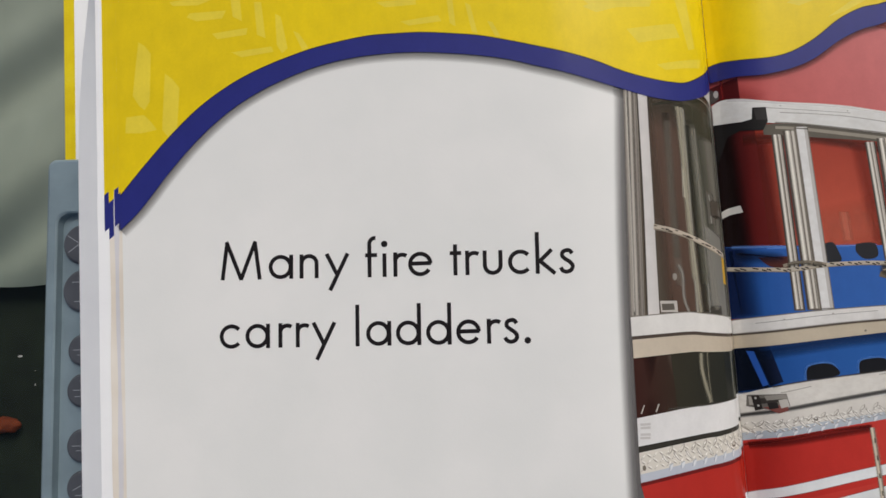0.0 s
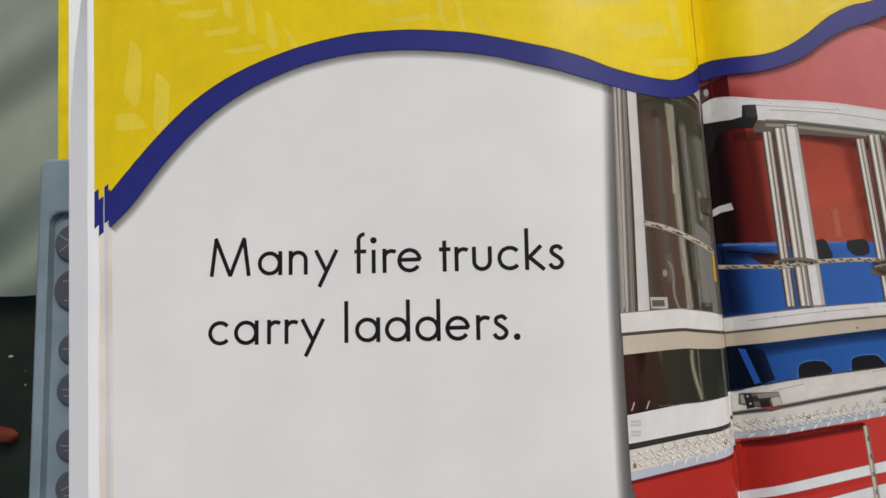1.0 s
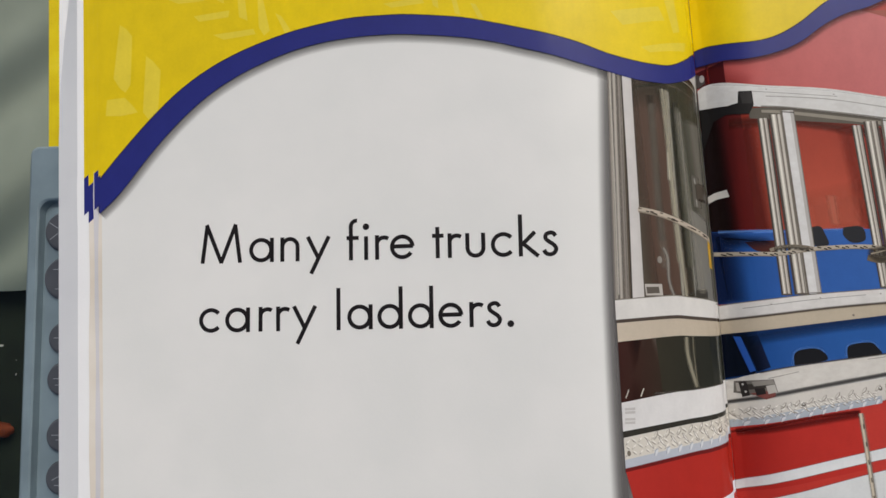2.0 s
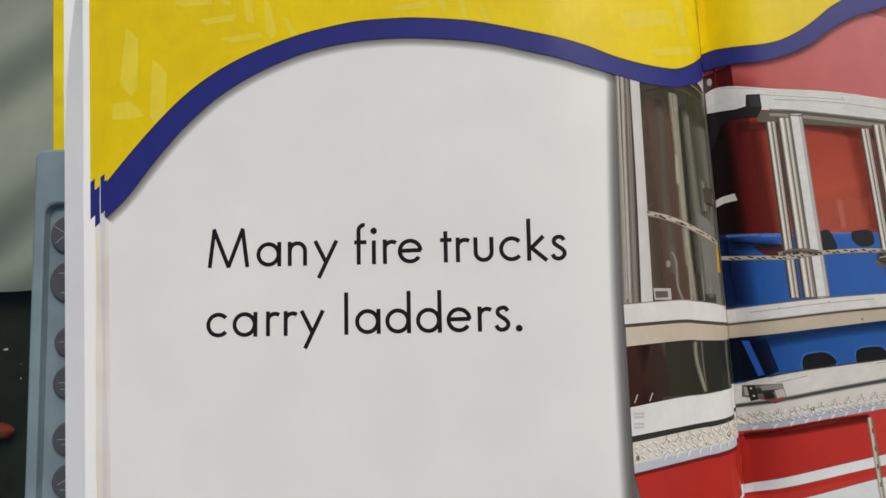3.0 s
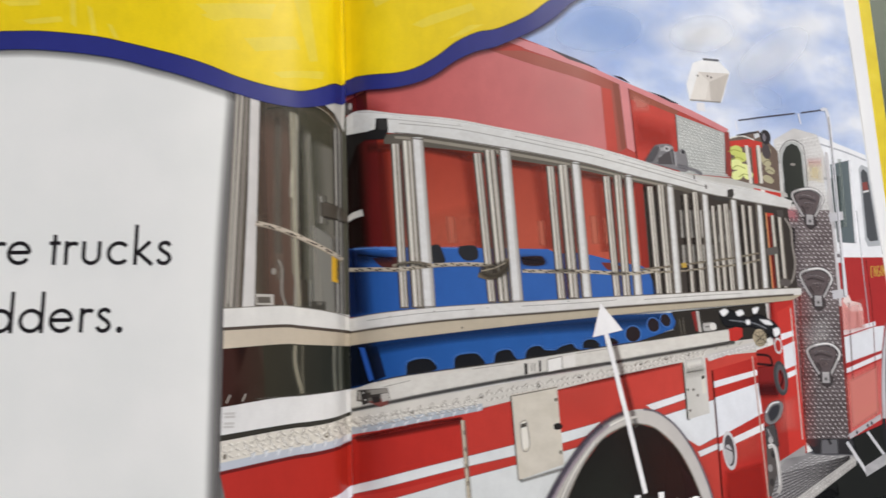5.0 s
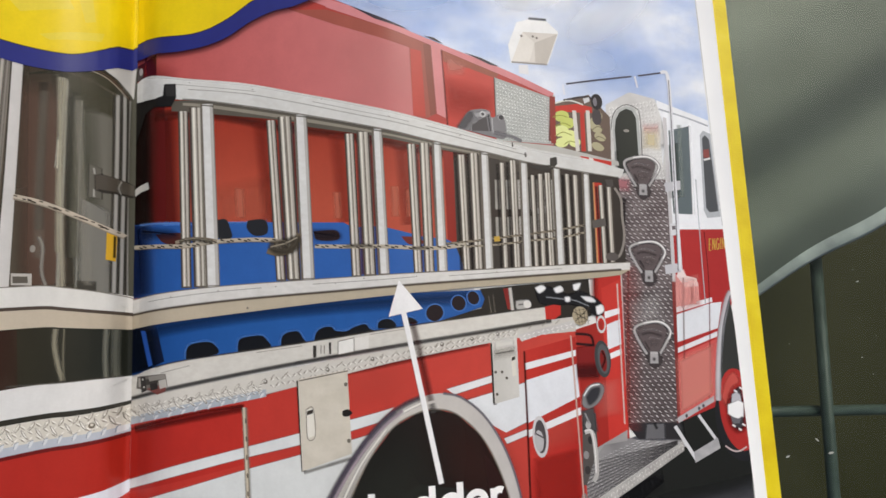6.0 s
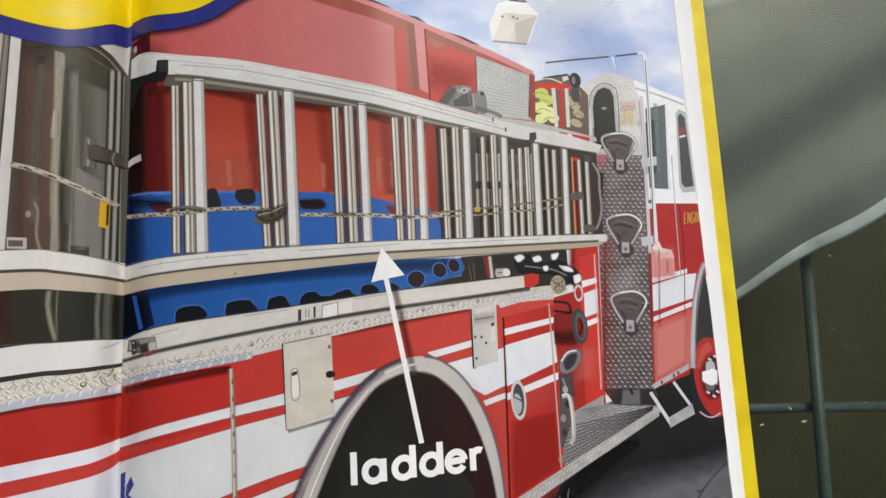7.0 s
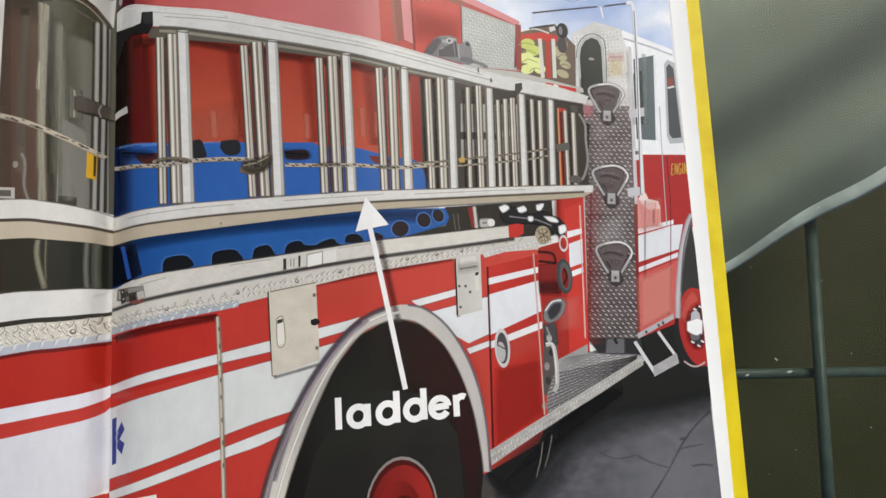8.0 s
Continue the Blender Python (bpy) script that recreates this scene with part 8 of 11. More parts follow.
disc(right_page, "printed_slot", ink_mat("4672b8"), 7.5, 105.7, -24, 3.4, 3.2, 25)
disc(right_page, "printed_slot", ink_mat("241a1c"), 7.7, 105.7, -24, 3, 2.8, 25)
disc(right_page, "printed_slot", ink_mat("4672b8"), 7.5, 114.1, -20.7, 2.8, 3, 25)
disc(right_page, "printed_slot", ink_mat("241a1c"), 7.7, 114.1, -20.7, 2.4, 2.6, 25)
disc(right_page, "printed_slot", ink_mat("4672b8"), 7.5, 119.3, -18.9, 2.4, 2.8, 25)
disc(right_page, "printed_slot", ink_mat("241a1c"), 7.7, 119.3, -18.9, 2, 2.4, 25)
ink(right_page, "printed_bay", ink_mat("2b2722"), 6.9, [(121.8, -15.7), (162.3, -12.1), (162.8, -25.5), (151.2, -27.1), (99, -29.9), (99.1, -28), (122.2, -22.5)], "printed dark pump bay")
ink(right_page, "printed_bay", ink_mat("7d2420"), 7.2, [(130.1, -15.7), (132.1, -15.3), (133.1, -23.3), (131.5, -22.9)])
soft_line(right_page, "printed_edge", "d6d2cc", 7.4, [(132.6, -15.3), (133.3, -23.3)], 1.75, 0.85)
soft_line(right_page, "printed_edge", "6b655a", 7.3, [(124.8, -18.3), (125.8, -25.3)], 0.7, 0.85)
soft_line(right_page, "printed_edge", "6b655a", 7.3, [(126.4, -17.9), (127, -24.5)], 0.7, 0.85)
ink(right_page, "printed_bay", ink_mat("cfcac4"), 7.4, [(136.1, -20.1), (139.4, -19.8), (140.1, -22.2), (135.6, -23)])
disc(right_page, "printed_bay", ink_mat("d9d6d2"), 7.6, 138.7, -21.2, 1.4, 1.4, 0)
disc(right_page, "printed_cap", ink_mat("a89c84"), 8, 158.3, -25.5, 3, 3.4, 0)
soft_line(right_page, "printed_edge", "5d554a", 8.3, [(155.6, -23.8), (161, -27.1)], 0.52, 0.85)
soft_line(right_page, "printed_edge", "5d554a", 8.3, [(156.3, -27.5), (160.8, -23.5)], 0.52, 0.85)
disc(right_page, "printed_ring", ink_mat("c9c8c8"), 8, 166.2, -28.6, 1.8, 3.2, 0, hole=0.7)
band(right_page, "printed_shelf", ink_mat("d5d2cb", "cecac3", patch=0.003), 7.9, [(1.5, -44.3), (9.1, -41.3), (23.5, -38.3), (61, -33.6), (99.1, -28.2), (147.6, -21.8)],
     [(1.7, -50.8), (23.8, -45.8), (61.1, -39.3), (99, -33.5), (147.4, -26.4)], "printed white shelf")
soft_line(right_page, "printed_edge", "55504a", 8.2, [(11.5, -40.6), (23.5, -38.2), (61, -33.4), (99.1, -28), (147.6, -21.8)], 0.76, 0.85)
soft_line(right_page, "printed_gap", "2e2a26", 8.2, [(1.7, -51.1), (23.8, -46.4), (61.1, -39.8), (99, -34.1), (147.4, -27.2)], 1.91, 0.85)
ink(right_page, "printed_buckle", ink_mat("6d6862"), 8.6, [(4.1, -43.7), (15.5, -42.7), (16.5, -47), (9.5, -48.4), (3.8, -47.7)], "printed metal buckle")
ink(right_page, "printed_buckle", ink_mat("3c3733"), 8.9, [(7.3, -44.7), (13.9, -44), (14, -45.5), (7.9, -46.6)])
ink(right_page, "printed_buckle", ink_mat("7d4a44"), 8.9, [(8.5, -47.7), (15.7, -46.2), (15.8, -48.5), (12.9, -49.6)])
ink(right_page, "printed_buckle", ink_mat("a8a39b"), 9, [(4.6, -44.3), (6.7, -44.3), (7.1, -47), (4.8, -47.2)])
ink(right_page, "printed_red_end", ink_mat("b93029"), 8.6, [(145.1, -22.2), (148.3, -21.4), (151, -21.8), (150.9, -25), (148.3, -26.7), (145.3, -26.6)])
ink(right_page, "printed_bar", ink_mat("3a3632"), 8.6, [(64.8, -34.4), (65.9, -34.3), (66, -38.2), (64.9, -38.4)])
ink(right_page, "printed_bar", ink_mat("3a3632"), 8.6, [(70.1, -33.4), (70.9, -33.4), (70.9, -37.2), (70.2, -37.4)])
ink(right_page, "printed_sticker", ink_mat("e9e7e3"), 8.4, [(73.2, -33.1), (78.5, -32), (78.5, -36.6), (73.2, -37.6)], "printed sticker with small bars")
ink(right_page, "printed_sticker", ink_mat("dedbd6"), 8.4, [(78.8, -32.1), (83.4, -31.4), (83.4, -35.6), (78.9, -36.2)])
line(right_page, "printed_bar", ink_mat("77716a"), 8.7, [(73.2, -33.1), (78.5, -32)], 0.27)
line(right_page, "printed_bar", ink_mat("77716a"), 8.7, [(73.2, -37.6), (78.5, -36.6)], 0.27)
line(right_page, "printed_bar", ink_mat("77716a"), 8.7, [(73.2, -33.1), (73.2, -37.6)], 0.27)
line(right_page, "printed_bar", ink_mat("77716a"), 8.7, [(78.5, -32), (78.5, -36.6)], 0.27)
line(right_page, "printed_bar", ink_mat("8f8a83"), 8.6, [(67.5, -34.3), (67.5, -37.1)], 0.39)
line(right_page, "printed_bar", ink_mat("8f8a83"), 8.6, [(68.6, -34.3), (68.6, -37.2)], 0.39)
band(right_page, "printed_tread", ink_mat("d3cfc7", "c6c2bc", 5, 150), 7.9, [(1.7, -51.9), (23.9, -47.1), (48, -43.1), (80, -37.9), (99, -34.9), (134.6, -28.5), (156.6, -25.7)],
     [(2, -58.5), (24.2, -54.1), (49.4, -49.9), (80, -43), (99, -38.9), (134.4, -33.1), (156.3, -31)], "printed tread plate strip")
band(right_page, "printed_tread", ink_mat("aab2bb"), 8.1, [(1.9, -57.2), (24.1, -52.6), (42.5, -49.7), (49.4, -48.4)],
     [(2, -59.8), (24.2, -55.4), (42.6, -52.1), (49.5, -50.8)])
blob(right_page, "printed_rib", ink_mat("e9e6df"), 8.3, [(1.8, -54.5), (1.8, -55), (5.8, -56.7), (5.5, -57), (1.9, -56.2)])
line(right_page, "printed_rib", ink_mat("857f76"), 8.5, [(1.8, -54.6), (4, -56.1), (6, -57)], 0.25)
line(right_page, "printed_rib", ink_mat("a8a299"), 8.5, [(1.8, -54.5), (4.3, -55.3), (6, -56.8)], 0.19)
line(right_page, "printed_rib", ink_mat("8a847a"), 8.5, [(8.5, -52.3), (8.1, -53.6), (6.3, -54.7)], 0.25)
line(right_page, "printed_rib", ink_mat("b1aba2"), 8.5, [(8.3, -52.3), (6.9, -53.3), (6.1, -54.7)], 0.19)
blob(right_page, "printed_rib", ink_mat("d3d5d8"), 8.4, [(5.9, -57.5), (8, -56.9), (7.8, -58), (6.3, -59)])
line(right_page, "printed_rib", ink_mat("8d96a2"), 8.5, [(6, -58.9), (6.5, -57.5), (8.1, -56.9)], 0.23)
blob(right_page, "printed_rib", ink_mat("e9e6df"), 8.3, [(8.7, -53.4), (9.7, -53.9), (11.7, -55.6), (11.4, -55.9), (9.6, -55.1)])
line(right_page, "printed_rib", ink_mat("857f76"), 8.5, [(8.8, -53.6), (10, -55), (11.8, -55.9)], 0.25)
line(right_page, "printed_rib", ink_mat("a8a299"), 8.5, [(8.8, -53.4), (10.3, -54.2), (11.8, -55.8)], 0.19)
line(right_page, "printed_rib", ink_mat("8a847a"), 8.5, [(13.9, -51.4), (13.6, -52.6), (12.1, -53.6)], 0.25)
line(right_page, "printed_rib", ink_mat("b1aba2"), 8.5, [(13.7, -51.4), (12.6, -52.3), (11.9, -53.6)], 0.19)
blob(right_page, "printed_rib", ink_mat("d3d5d8"), 8.4, [(11.7, -56.4), (13.5, -55.9), (13.3, -56.9), (12.1, -57.9)])
line(right_page, "printed_rib", ink_mat("8d96a2"), 8.5, [(11.8, -57.8), (12.3, -56.4), (13.6, -55.9)], 0.23)
blob(right_page, "printed_rib", ink_mat("e9e6df"), 8.3, [(14.1, -52.5), (14.9, -53), (16.7, -54.7), (16.4, -55), (14.9, -54.2)])
line(right_page, "printed_rib", ink_mat("857f76"), 8.5, [(14.2, -52.6), (15.2, -54.1), (16.8, -55)], 0.25)
line(right_page, "printed_rib", ink_mat("a8a299"), 8.5, [(14.2, -52.5), (15.4, -53.3), (16.8, -54.9)], 0.19)
line(right_page, "printed_rib", ink_mat("8a847a"), 8.5, [(18.7, -50.5), (18.4, -51.7), (17, -52.7)], 0.25)
line(right_page, "printed_rib", ink_mat("b1aba2"), 8.5, [(18.5, -50.5), (17.5, -51.4), (16.9, -52.7)], 0.19)
blob(right_page, "printed_rib", ink_mat("d3d5d8"), 8.4, [(16.7, -55.5), (18.3, -55), (18.1, -56), (17, -57)])
line(right_page, "printed_rib", ink_mat("8d96a2"), 8.5, [(16.8, -56.8), (17.2, -55.5), (18.4, -55)], 0.23)
blob(right_page, "printed_rib", ink_mat("e9e6df"), 8.3, [(18.8, -51.6), (19.6, -52.1), (21.2, -53.9), (20.9, -54.1), (19.6, -53.3)])
line(right_page, "printed_rib", ink_mat("857f76"), 8.5, [(18.9, -51.7), (19.8, -53.2), (21.3, -54.1)], 0.25)
line(right_page, "printed_rib", ink_mat("a8a299"), 8.5, [(18.9, -51.6), (20.1, -52.4), (21.3, -54)], 0.19)
line(right_page, "printed_rib", ink_mat("8a847a"), 8.5, [(23.1, -49.7), (22.8, -50.9), (21.6, -51.9)], 0.25)
line(right_page, "printed_rib", ink_mat("b1aba2"), 8.5, [(23, -49.7), (21.9, -50.6), (21.4, -51.9)], 0.19)
blob(right_page, "printed_rib", ink_mat("d3d5d8"), 8.4, [(21.2, -54.7), (22.8, -54.2), (22.6, -55.2), (21.5, -56.1)])
line(right_page, "printed_rib", ink_mat("8d96a2"), 8.5, [(21.3, -56), (21.7, -54.7), (22.8, -54.2)], 0.23)
blob(right_page, "printed_rib", ink_mat("e9e6df"), 8.3, [(23.3, -50.8), (24, -51.3), (25.5, -53.1), (25.3, -53.3), (24, -52.5)])
line(right_page, "printed_rib", ink_mat("857f76"), 8.5, [(23.4, -50.9), (24.2, -52.4), (25.6, -53.3)], 0.25)
line(right_page, "printed_rib", ink_mat("a8a299"), 8.5, [(23.4, -50.8), (24.4, -51.6), (25.6, -53.2)], 0.19)
line(right_page, "printed_rib", ink_mat("8a847a"), 8.5, [(27.5, -48.9), (27.2, -50), (25.9, -51.1)], 0.25)
line(right_page, "printed_rib", ink_mat("b1aba2"), 8.5, [(27.3, -48.9), (26.3, -49.8), (25.7, -51.1)], 0.19)
blob(right_page, "printed_rib", ink_mat("d3d5d8"), 8.4, [(25.6, -53.9), (27.1, -53.4), (26.9, -54.4), (25.9, -55.3)])
line(right_page, "printed_rib", ink_mat("8d96a2"), 8.5, [(25.6, -55.2), (26, -53.9), (27.1, -53.4)], 0.23)
blob(right_page, "printed_rib", ink_mat("e9e6df"), 8.3, [(27.6, -50), (28.3, -50.5), (29.9, -52.3), (29.6, -52.5), (28.3, -51.7)])
line(right_page, "printed_rib", ink_mat("857f76"), 8.5, [(27.7, -50.1), (28.5, -51.6), (30, -52.5)], 0.25)
line(right_page, "printed_rib", ink_mat("a8a299"), 8.5, [(27.7, -50), (28.8, -50.8), (30, -52.4)], 0.19)
line(right_page, "printed_rib", ink_mat("8a847a"), 8.5, [(31.8, -48), (31.5, -49.2), (30.2, -50.3)], 0.25)
line(right_page, "printed_rib", ink_mat("b1aba2"), 8.5, [(31.6, -48), (30.6, -49), (30.1, -50.3)], 0.19)
blob(right_page, "printed_rib", ink_mat("d3d5d8"), 8.4, [(29.9, -53), (31.4, -52.5), (31.2, -53.6), (30.2, -54.5)])
line(right_page, "printed_rib", ink_mat("8d96a2"), 8.5, [(30, -54.4), (30.3, -53.1), (31.5, -52.5)], 0.23)
blob(right_page, "printed_rib", ink_mat("e9e6df"), 8.3, [(31.9, -49.1), (32.7, -49.7), (34.2, -51.4), (34, -51.7), (32.6, -50.9)])
line(right_page, "printed_rib", ink_mat("857f76"), 8.5, [(32, -49.3), (32.9, -50.8), (34.3, -51.7)], 0.25)
line(right_page, "printed_rib", ink_mat("a8a299"), 8.5, [(32, -49.1), (33.1, -50), (34.3, -51.6)], 0.19)
line(right_page, "printed_rib", ink_mat("8a847a"), 8.5, [(36.2, -47.2), (35.8, -48.4), (34.6, -49.5)], 0.25)
line(right_page, "printed_rib", ink_mat("b1aba2"), 8.5, [(36, -47.2), (35, -48.1), (34.4, -49.5)], 0.19)
blob(right_page, "printed_rib", ink_mat("d3d5d8"), 8.4, [(34.2, -52.2), (35.7, -51.7), (35.6, -52.8), (34.5, -53.7)])
line(right_page, "printed_rib", ink_mat("8d96a2"), 8.5, [(34.3, -53.6), (34.7, -52.2), (35.8, -51.7)], 0.23)
blob(right_page, "printed_rib", ink_mat("e9e6df"), 8.3, [(36.3, -48.3), (37, -48.9), (38.5, -50.6), (38.3, -50.9), (36.9, -50.1)])
line(right_page, "printed_rib", ink_mat("857f76"), 8.5, [(36.4, -48.5), (37.2, -49.9), (38.6, -50.9)], 0.25)
line(right_page, "printed_rib", ink_mat("a8a299"), 8.5, [(36.4, -48.3), (37.4, -49.1), (38.6, -50.8)], 0.19)
line(right_page, "printed_rib", ink_mat("8a847a"), 8.5, [(40.5, -46.4), (40.2, -47.6), (38.9, -48.6)], 0.25)
line(right_page, "printed_rib", ink_mat("b1aba2"), 8.5, [(40.3, -46.4), (39.3, -47.3), (38.7, -48.6)], 0.19)
blob(right_page, "printed_rib", ink_mat("d3d5d8"), 8.4, [(38.6, -51.4), (40.1, -50.9), (39.9, -52), (38.8, -52.9)])
line(right_page, "printed_rib", ink_mat("8d96a2"), 8.5, [(38.6, -52.8), (39, -51.4), (40.1, -50.9)], 0.23)
blob(right_page, "printed_rib", ink_mat("e9e6df"), 8.3, [(40.6, -47.5), (41.3, -48.1), (42.9, -49.8), (42.6, -50.1), (41.3, -49.3)])
line(right_page, "printed_rib", ink_mat("857f76"), 8.5, [(40.7, -47.6), (41.5, -49.1), (43, -50.1)], 0.25)
line(right_page, "printed_rib", ink_mat("a8a299"), 8.5, [(40.7, -47.5), (41.8, -48.3), (43, -50)], 0.19)
line(right_page, "printed_rib", ink_mat("8a847a"), 8.5, [(44.8, -45.6), (44.5, -46.8), (43.2, -47.8)], 0.25)
line(right_page, "printed_rib", ink_mat("b1aba2"), 8.5, [(44.7, -45.6), (43.6, -46.5), (43.1, -47.8)], 0.19)
blob(right_page, "printed_rib", ink_mat("d3d5d8"), 8.4, [(42.9, -50.6), (44.4, -50.1), (44.2, -51.2), (43.2, -52.1)])
line(right_page, "printed_rib", ink_mat("8d96a2"), 8.5, [(42.9, -51.9), (43.3, -50.6), (44.5, -50.1)], 0.23)
blob(right_page, "printed_rib", ink_mat("e9e6df"), 8.3, [(45, -46.7), (45.7, -47.2), (47.2, -49), (47, -49.3), (45.6, -48.4)])
line(right_page, "printed_rib", ink_mat("857f76"), 8.5, [(45.1, -46.8), (45.9, -48.3), (47.3, -49.3)], 0.25)
line(right_page, "printed_rib", ink_mat("a8a299"), 8.5, [(45.1, -46.7), (46.1, -47.5), (47.3, -49.1)], 0.19)
line(right_page, "printed_rib", ink_mat("8a847a"), 8.5, [(49.2, -44.8), (48.9, -46), (47.6, -47)], 0.25)
line(right_page, "printed_rib", ink_mat("b1aba2"), 8.5, [(49, -44.8), (48, -45.7), (47.4, -47)], 0.19)
blob(right_page, "printed_rib", ink_mat("d3d5d8"), 8.4, [(47.2, -49.8), (48.8, -49.3), (48.6, -50.4), (47.5, -51.3)])
line(right_page, "printed_rib", ink_mat("8d96a2"), 8.5, [(47.3, -51.1), (47.7, -49.8), (48.8, -49.3)], 0.23)
line(right_page, "printed_rib", ink_mat("9a948a"), 8.4, [(50.8, -44.9), (52.1, -43.6)], 0.31)
line(right_page, "printed_rib", ink_mat("9a948a"), 8.4, [(55.3, -44.1), (56.6, -42.8)], 0.31)
line(right_page, "printed_rib", ink_mat("9a948a"), 8.4, [(59.8, -43.4), (61.1, -42.1)], 0.31)
line(right_page, "printed_rib", ink_mat("9a948a"), 8.4, [(64.4, -42.6), (65.7, -41.3)], 0.31)
line(right_page, "printed_rib", ink_mat("9a948a"), 8.4, [(68.9, -41.8), (70.2, -40.5)], 0.31)
line(right_page, "printed_rib", ink_mat("9a948a"), 8.4, [(73.4, -41.1), (74.7, -39.8)], 0.31)
line(right_page, "printed_rib", ink_mat("9a948a"), 8.4, [(77.9, -40.3), (79.3, -39)], 0.31)
line(right_page, "printed_rib", ink_mat("9a948a"), 8.4, [(82.5, -39.5), (83.8, -38.2)], 0.31)
line(right_page, "printed_rib", ink_mat("9a948a"), 8.4, [(87, -38.8), (88.3, -37.5)], 0.31)
line(right_page, "printed_rib", ink_mat("9a948a"), 8.4, [(91.6, -38), (92.9, -36.7)], 0.31)
line(right_page, "printed_rib", ink_mat("9a948a"), 8.4, [(96.1, -37.2), (97.5, -35.9)], 0.31)
line(right_page, "printed_rib", ink_mat("9a948a"), 8.4, [(100.7, -36.4), (102, -35.1)], 0.31)
line(right_page, "printed_rib", ink_mat("9a948a"), 8.4, [(105.3, -35.6), (106.7, -34.3)], 0.31)
line(right_page, "printed_rib", ink_mat("9a948a"), 8.4, [(110, -34.8), (111.3, -33.5)], 0.31)
line(right_page, "printed_rib", ink_mat("9a948a"), 8.4, [(114.6, -34), (116, -32.7)], 0.31)
line(right_page, "printed_rib", ink_mat("9a948a"), 8.4, [(119.4, -33.2), (120.8, -31.9)], 0.31)
line(right_page, "printed_rib", ink_mat("9a948a"), 8.4, [(124.2, -32.4), (125.6, -31)], 0.31)
line(right_page, "printed_rib", ink_mat("9a948a"), 8.4, [(129, -31.6), (130.5, -30.2)], 0.31)
line(right_page, "printed_rib", ink_mat("9a948a"), 8.4, [(133.9, -30.7), (135.3, -29.4)], 0.31)
line(right_page, "printed_rib", ink_mat("9a948a"), 8.4, [(138.8, -29.9), (140.3, -28.5)], 0.31)
line(right_page, "printed_rib", ink_mat("9a948a"), 8.4, [(143.8, -29), (145.3, -27.6)], 0.31)
line(right_page, "printed_rib", ink_mat("9a948a"), 8.4, [(148.8, -28.2), (150.4, -26.8)], 0.31)
disc(right_page, "printed_rivet", ink_mat("6a645c"), 8.7, 24.4, -51.2, 0.64, 0.72, 0)
disc(right_page, "printed_rivet", ink_mat("d9d6d0"), 8.9, 24.3, -51, 0.28, 0.32, 0)
disc(right_page, "printed_rivet", ink_mat("6a645c"), 8.7, 49.2, -46, 0.64, 0.72, 0)
disc(right_page, "printed_rivet", ink_mat("d9d6d0"), 8.9, 49.1, -45.8, 0.28, 0.32, 0)
disc(right_page, "printed_rivet", ink_mat("6a645c"), 8.7, 69.8, -42.4, 0.64, 0.72, 0)
disc(right_page, "printed_rivet", ink_mat("d9d6d0"), 8.9, 69.7, -42.3, 0.28, 0.32, 0)
disc(right_page, "printed_rivet", ink_mat("6a645c"), 8.7, 84.7, -39.2, 0.64, 0.72, 0)
disc(right_page, "printed_rivet", ink_mat("d9d6d0"), 8.9, 84.6, -39, 0.28, 0.32, 0)
disc(right_page, "printed_rivet", ink_mat("6a645c"), 8.7, 97.6, -36.8, 0.64, 0.72, 0)
disc(right_page, "printed_rivet", ink_mat("d9d6d0"), 8.9, 97.6, -36.6, 0.28, 0.32, 0)
disc(right_page, "printed_rivet", ink_mat("6a645c"), 8.7, 108, -34.8, 0.64, 0.72, 0)
disc(right_page, "printed_rivet", ink_mat("d9d6d0"), 8.9, 107.9, -34.6, 0.28, 0.32, 0)
disc(right_page, "printed_rivet", ink_mat("6a645c"), 8.7, 118.4, -33.1, 0.64, 0.72, 0)
disc(right_page, "printed_rivet", ink_mat("d9d6d0"), 8.9, 118.3, -32.9, 0.28, 0.32, 0)
disc(right_page, "printed_rivet", ink_mat("6a645c"), 8.7, 127.6, -31.6, 0.64, 0.72, 0)
disc(right_page, "printed_rivet", ink_mat("d9d6d0"), 8.9, 127.5, -31.4, 0.28, 0.32, 0)

# red and white side of the engine, hatches and wheel arch
ink(right_page, "printed_side", ink_mat("b8352d", "c2463c", 5, 150), 6.6, [(2, -59.1), (24.2, -54.5), (49.4, -50.2), (80, -42.6), (134.4, -32.7), (156.4, -30.2), (157.5, -92.1), (153.8, -100.7), (127.9, -112.9), (116.3, -127.4), (4.2, -125.6)], "printed red side panel")
ink(right_page, "printed_side", ink_mat("a92a23", "b8332b", 3, 45), 6.8, [(2.1, -62.1), (24.3, -56.5), (42.3, -54.1), (43.6, -72.3), (2.7, -81.6)])
soft_line(right_page, "printed_edge", "7d1f1b", 7, [(2.1, -61.3), (24.2, -55.9), (42.3, -53.6)], 1.39, 0.85)
band(right_page, "printed_stripe", ink_mat("d9dcdd"), 7.2, [(2.6, -77.6), (15.8, -73.5), (25.8, -70.9), (43.1, -66.8), (60.6, -62.7), (84.1, -57.1), (91.9, -55)],
     [(2.7, -80.7), (16, -76.9), (26, -74.4), (43.2, -70.3), (60.7, -66.6), (76.3, -62.8), (86.4, -60)], "printed white stripe")
ink(right_page, "printed_stripe", ink_mat("d2d6d7", "dadcdb", 5, 80), 7.2, [(2.8, -85.4), (16.2, -81.3), (26.1, -78.6), (43.3, -73.9), (60.7, -69.6), (84.1, -63.5), (78.3, -71.9), (68.8, -86.6), (57.2, -90.1), (43.9, -94.9), (27, -101.5), (3.6, -109.6)], "printed white panel")
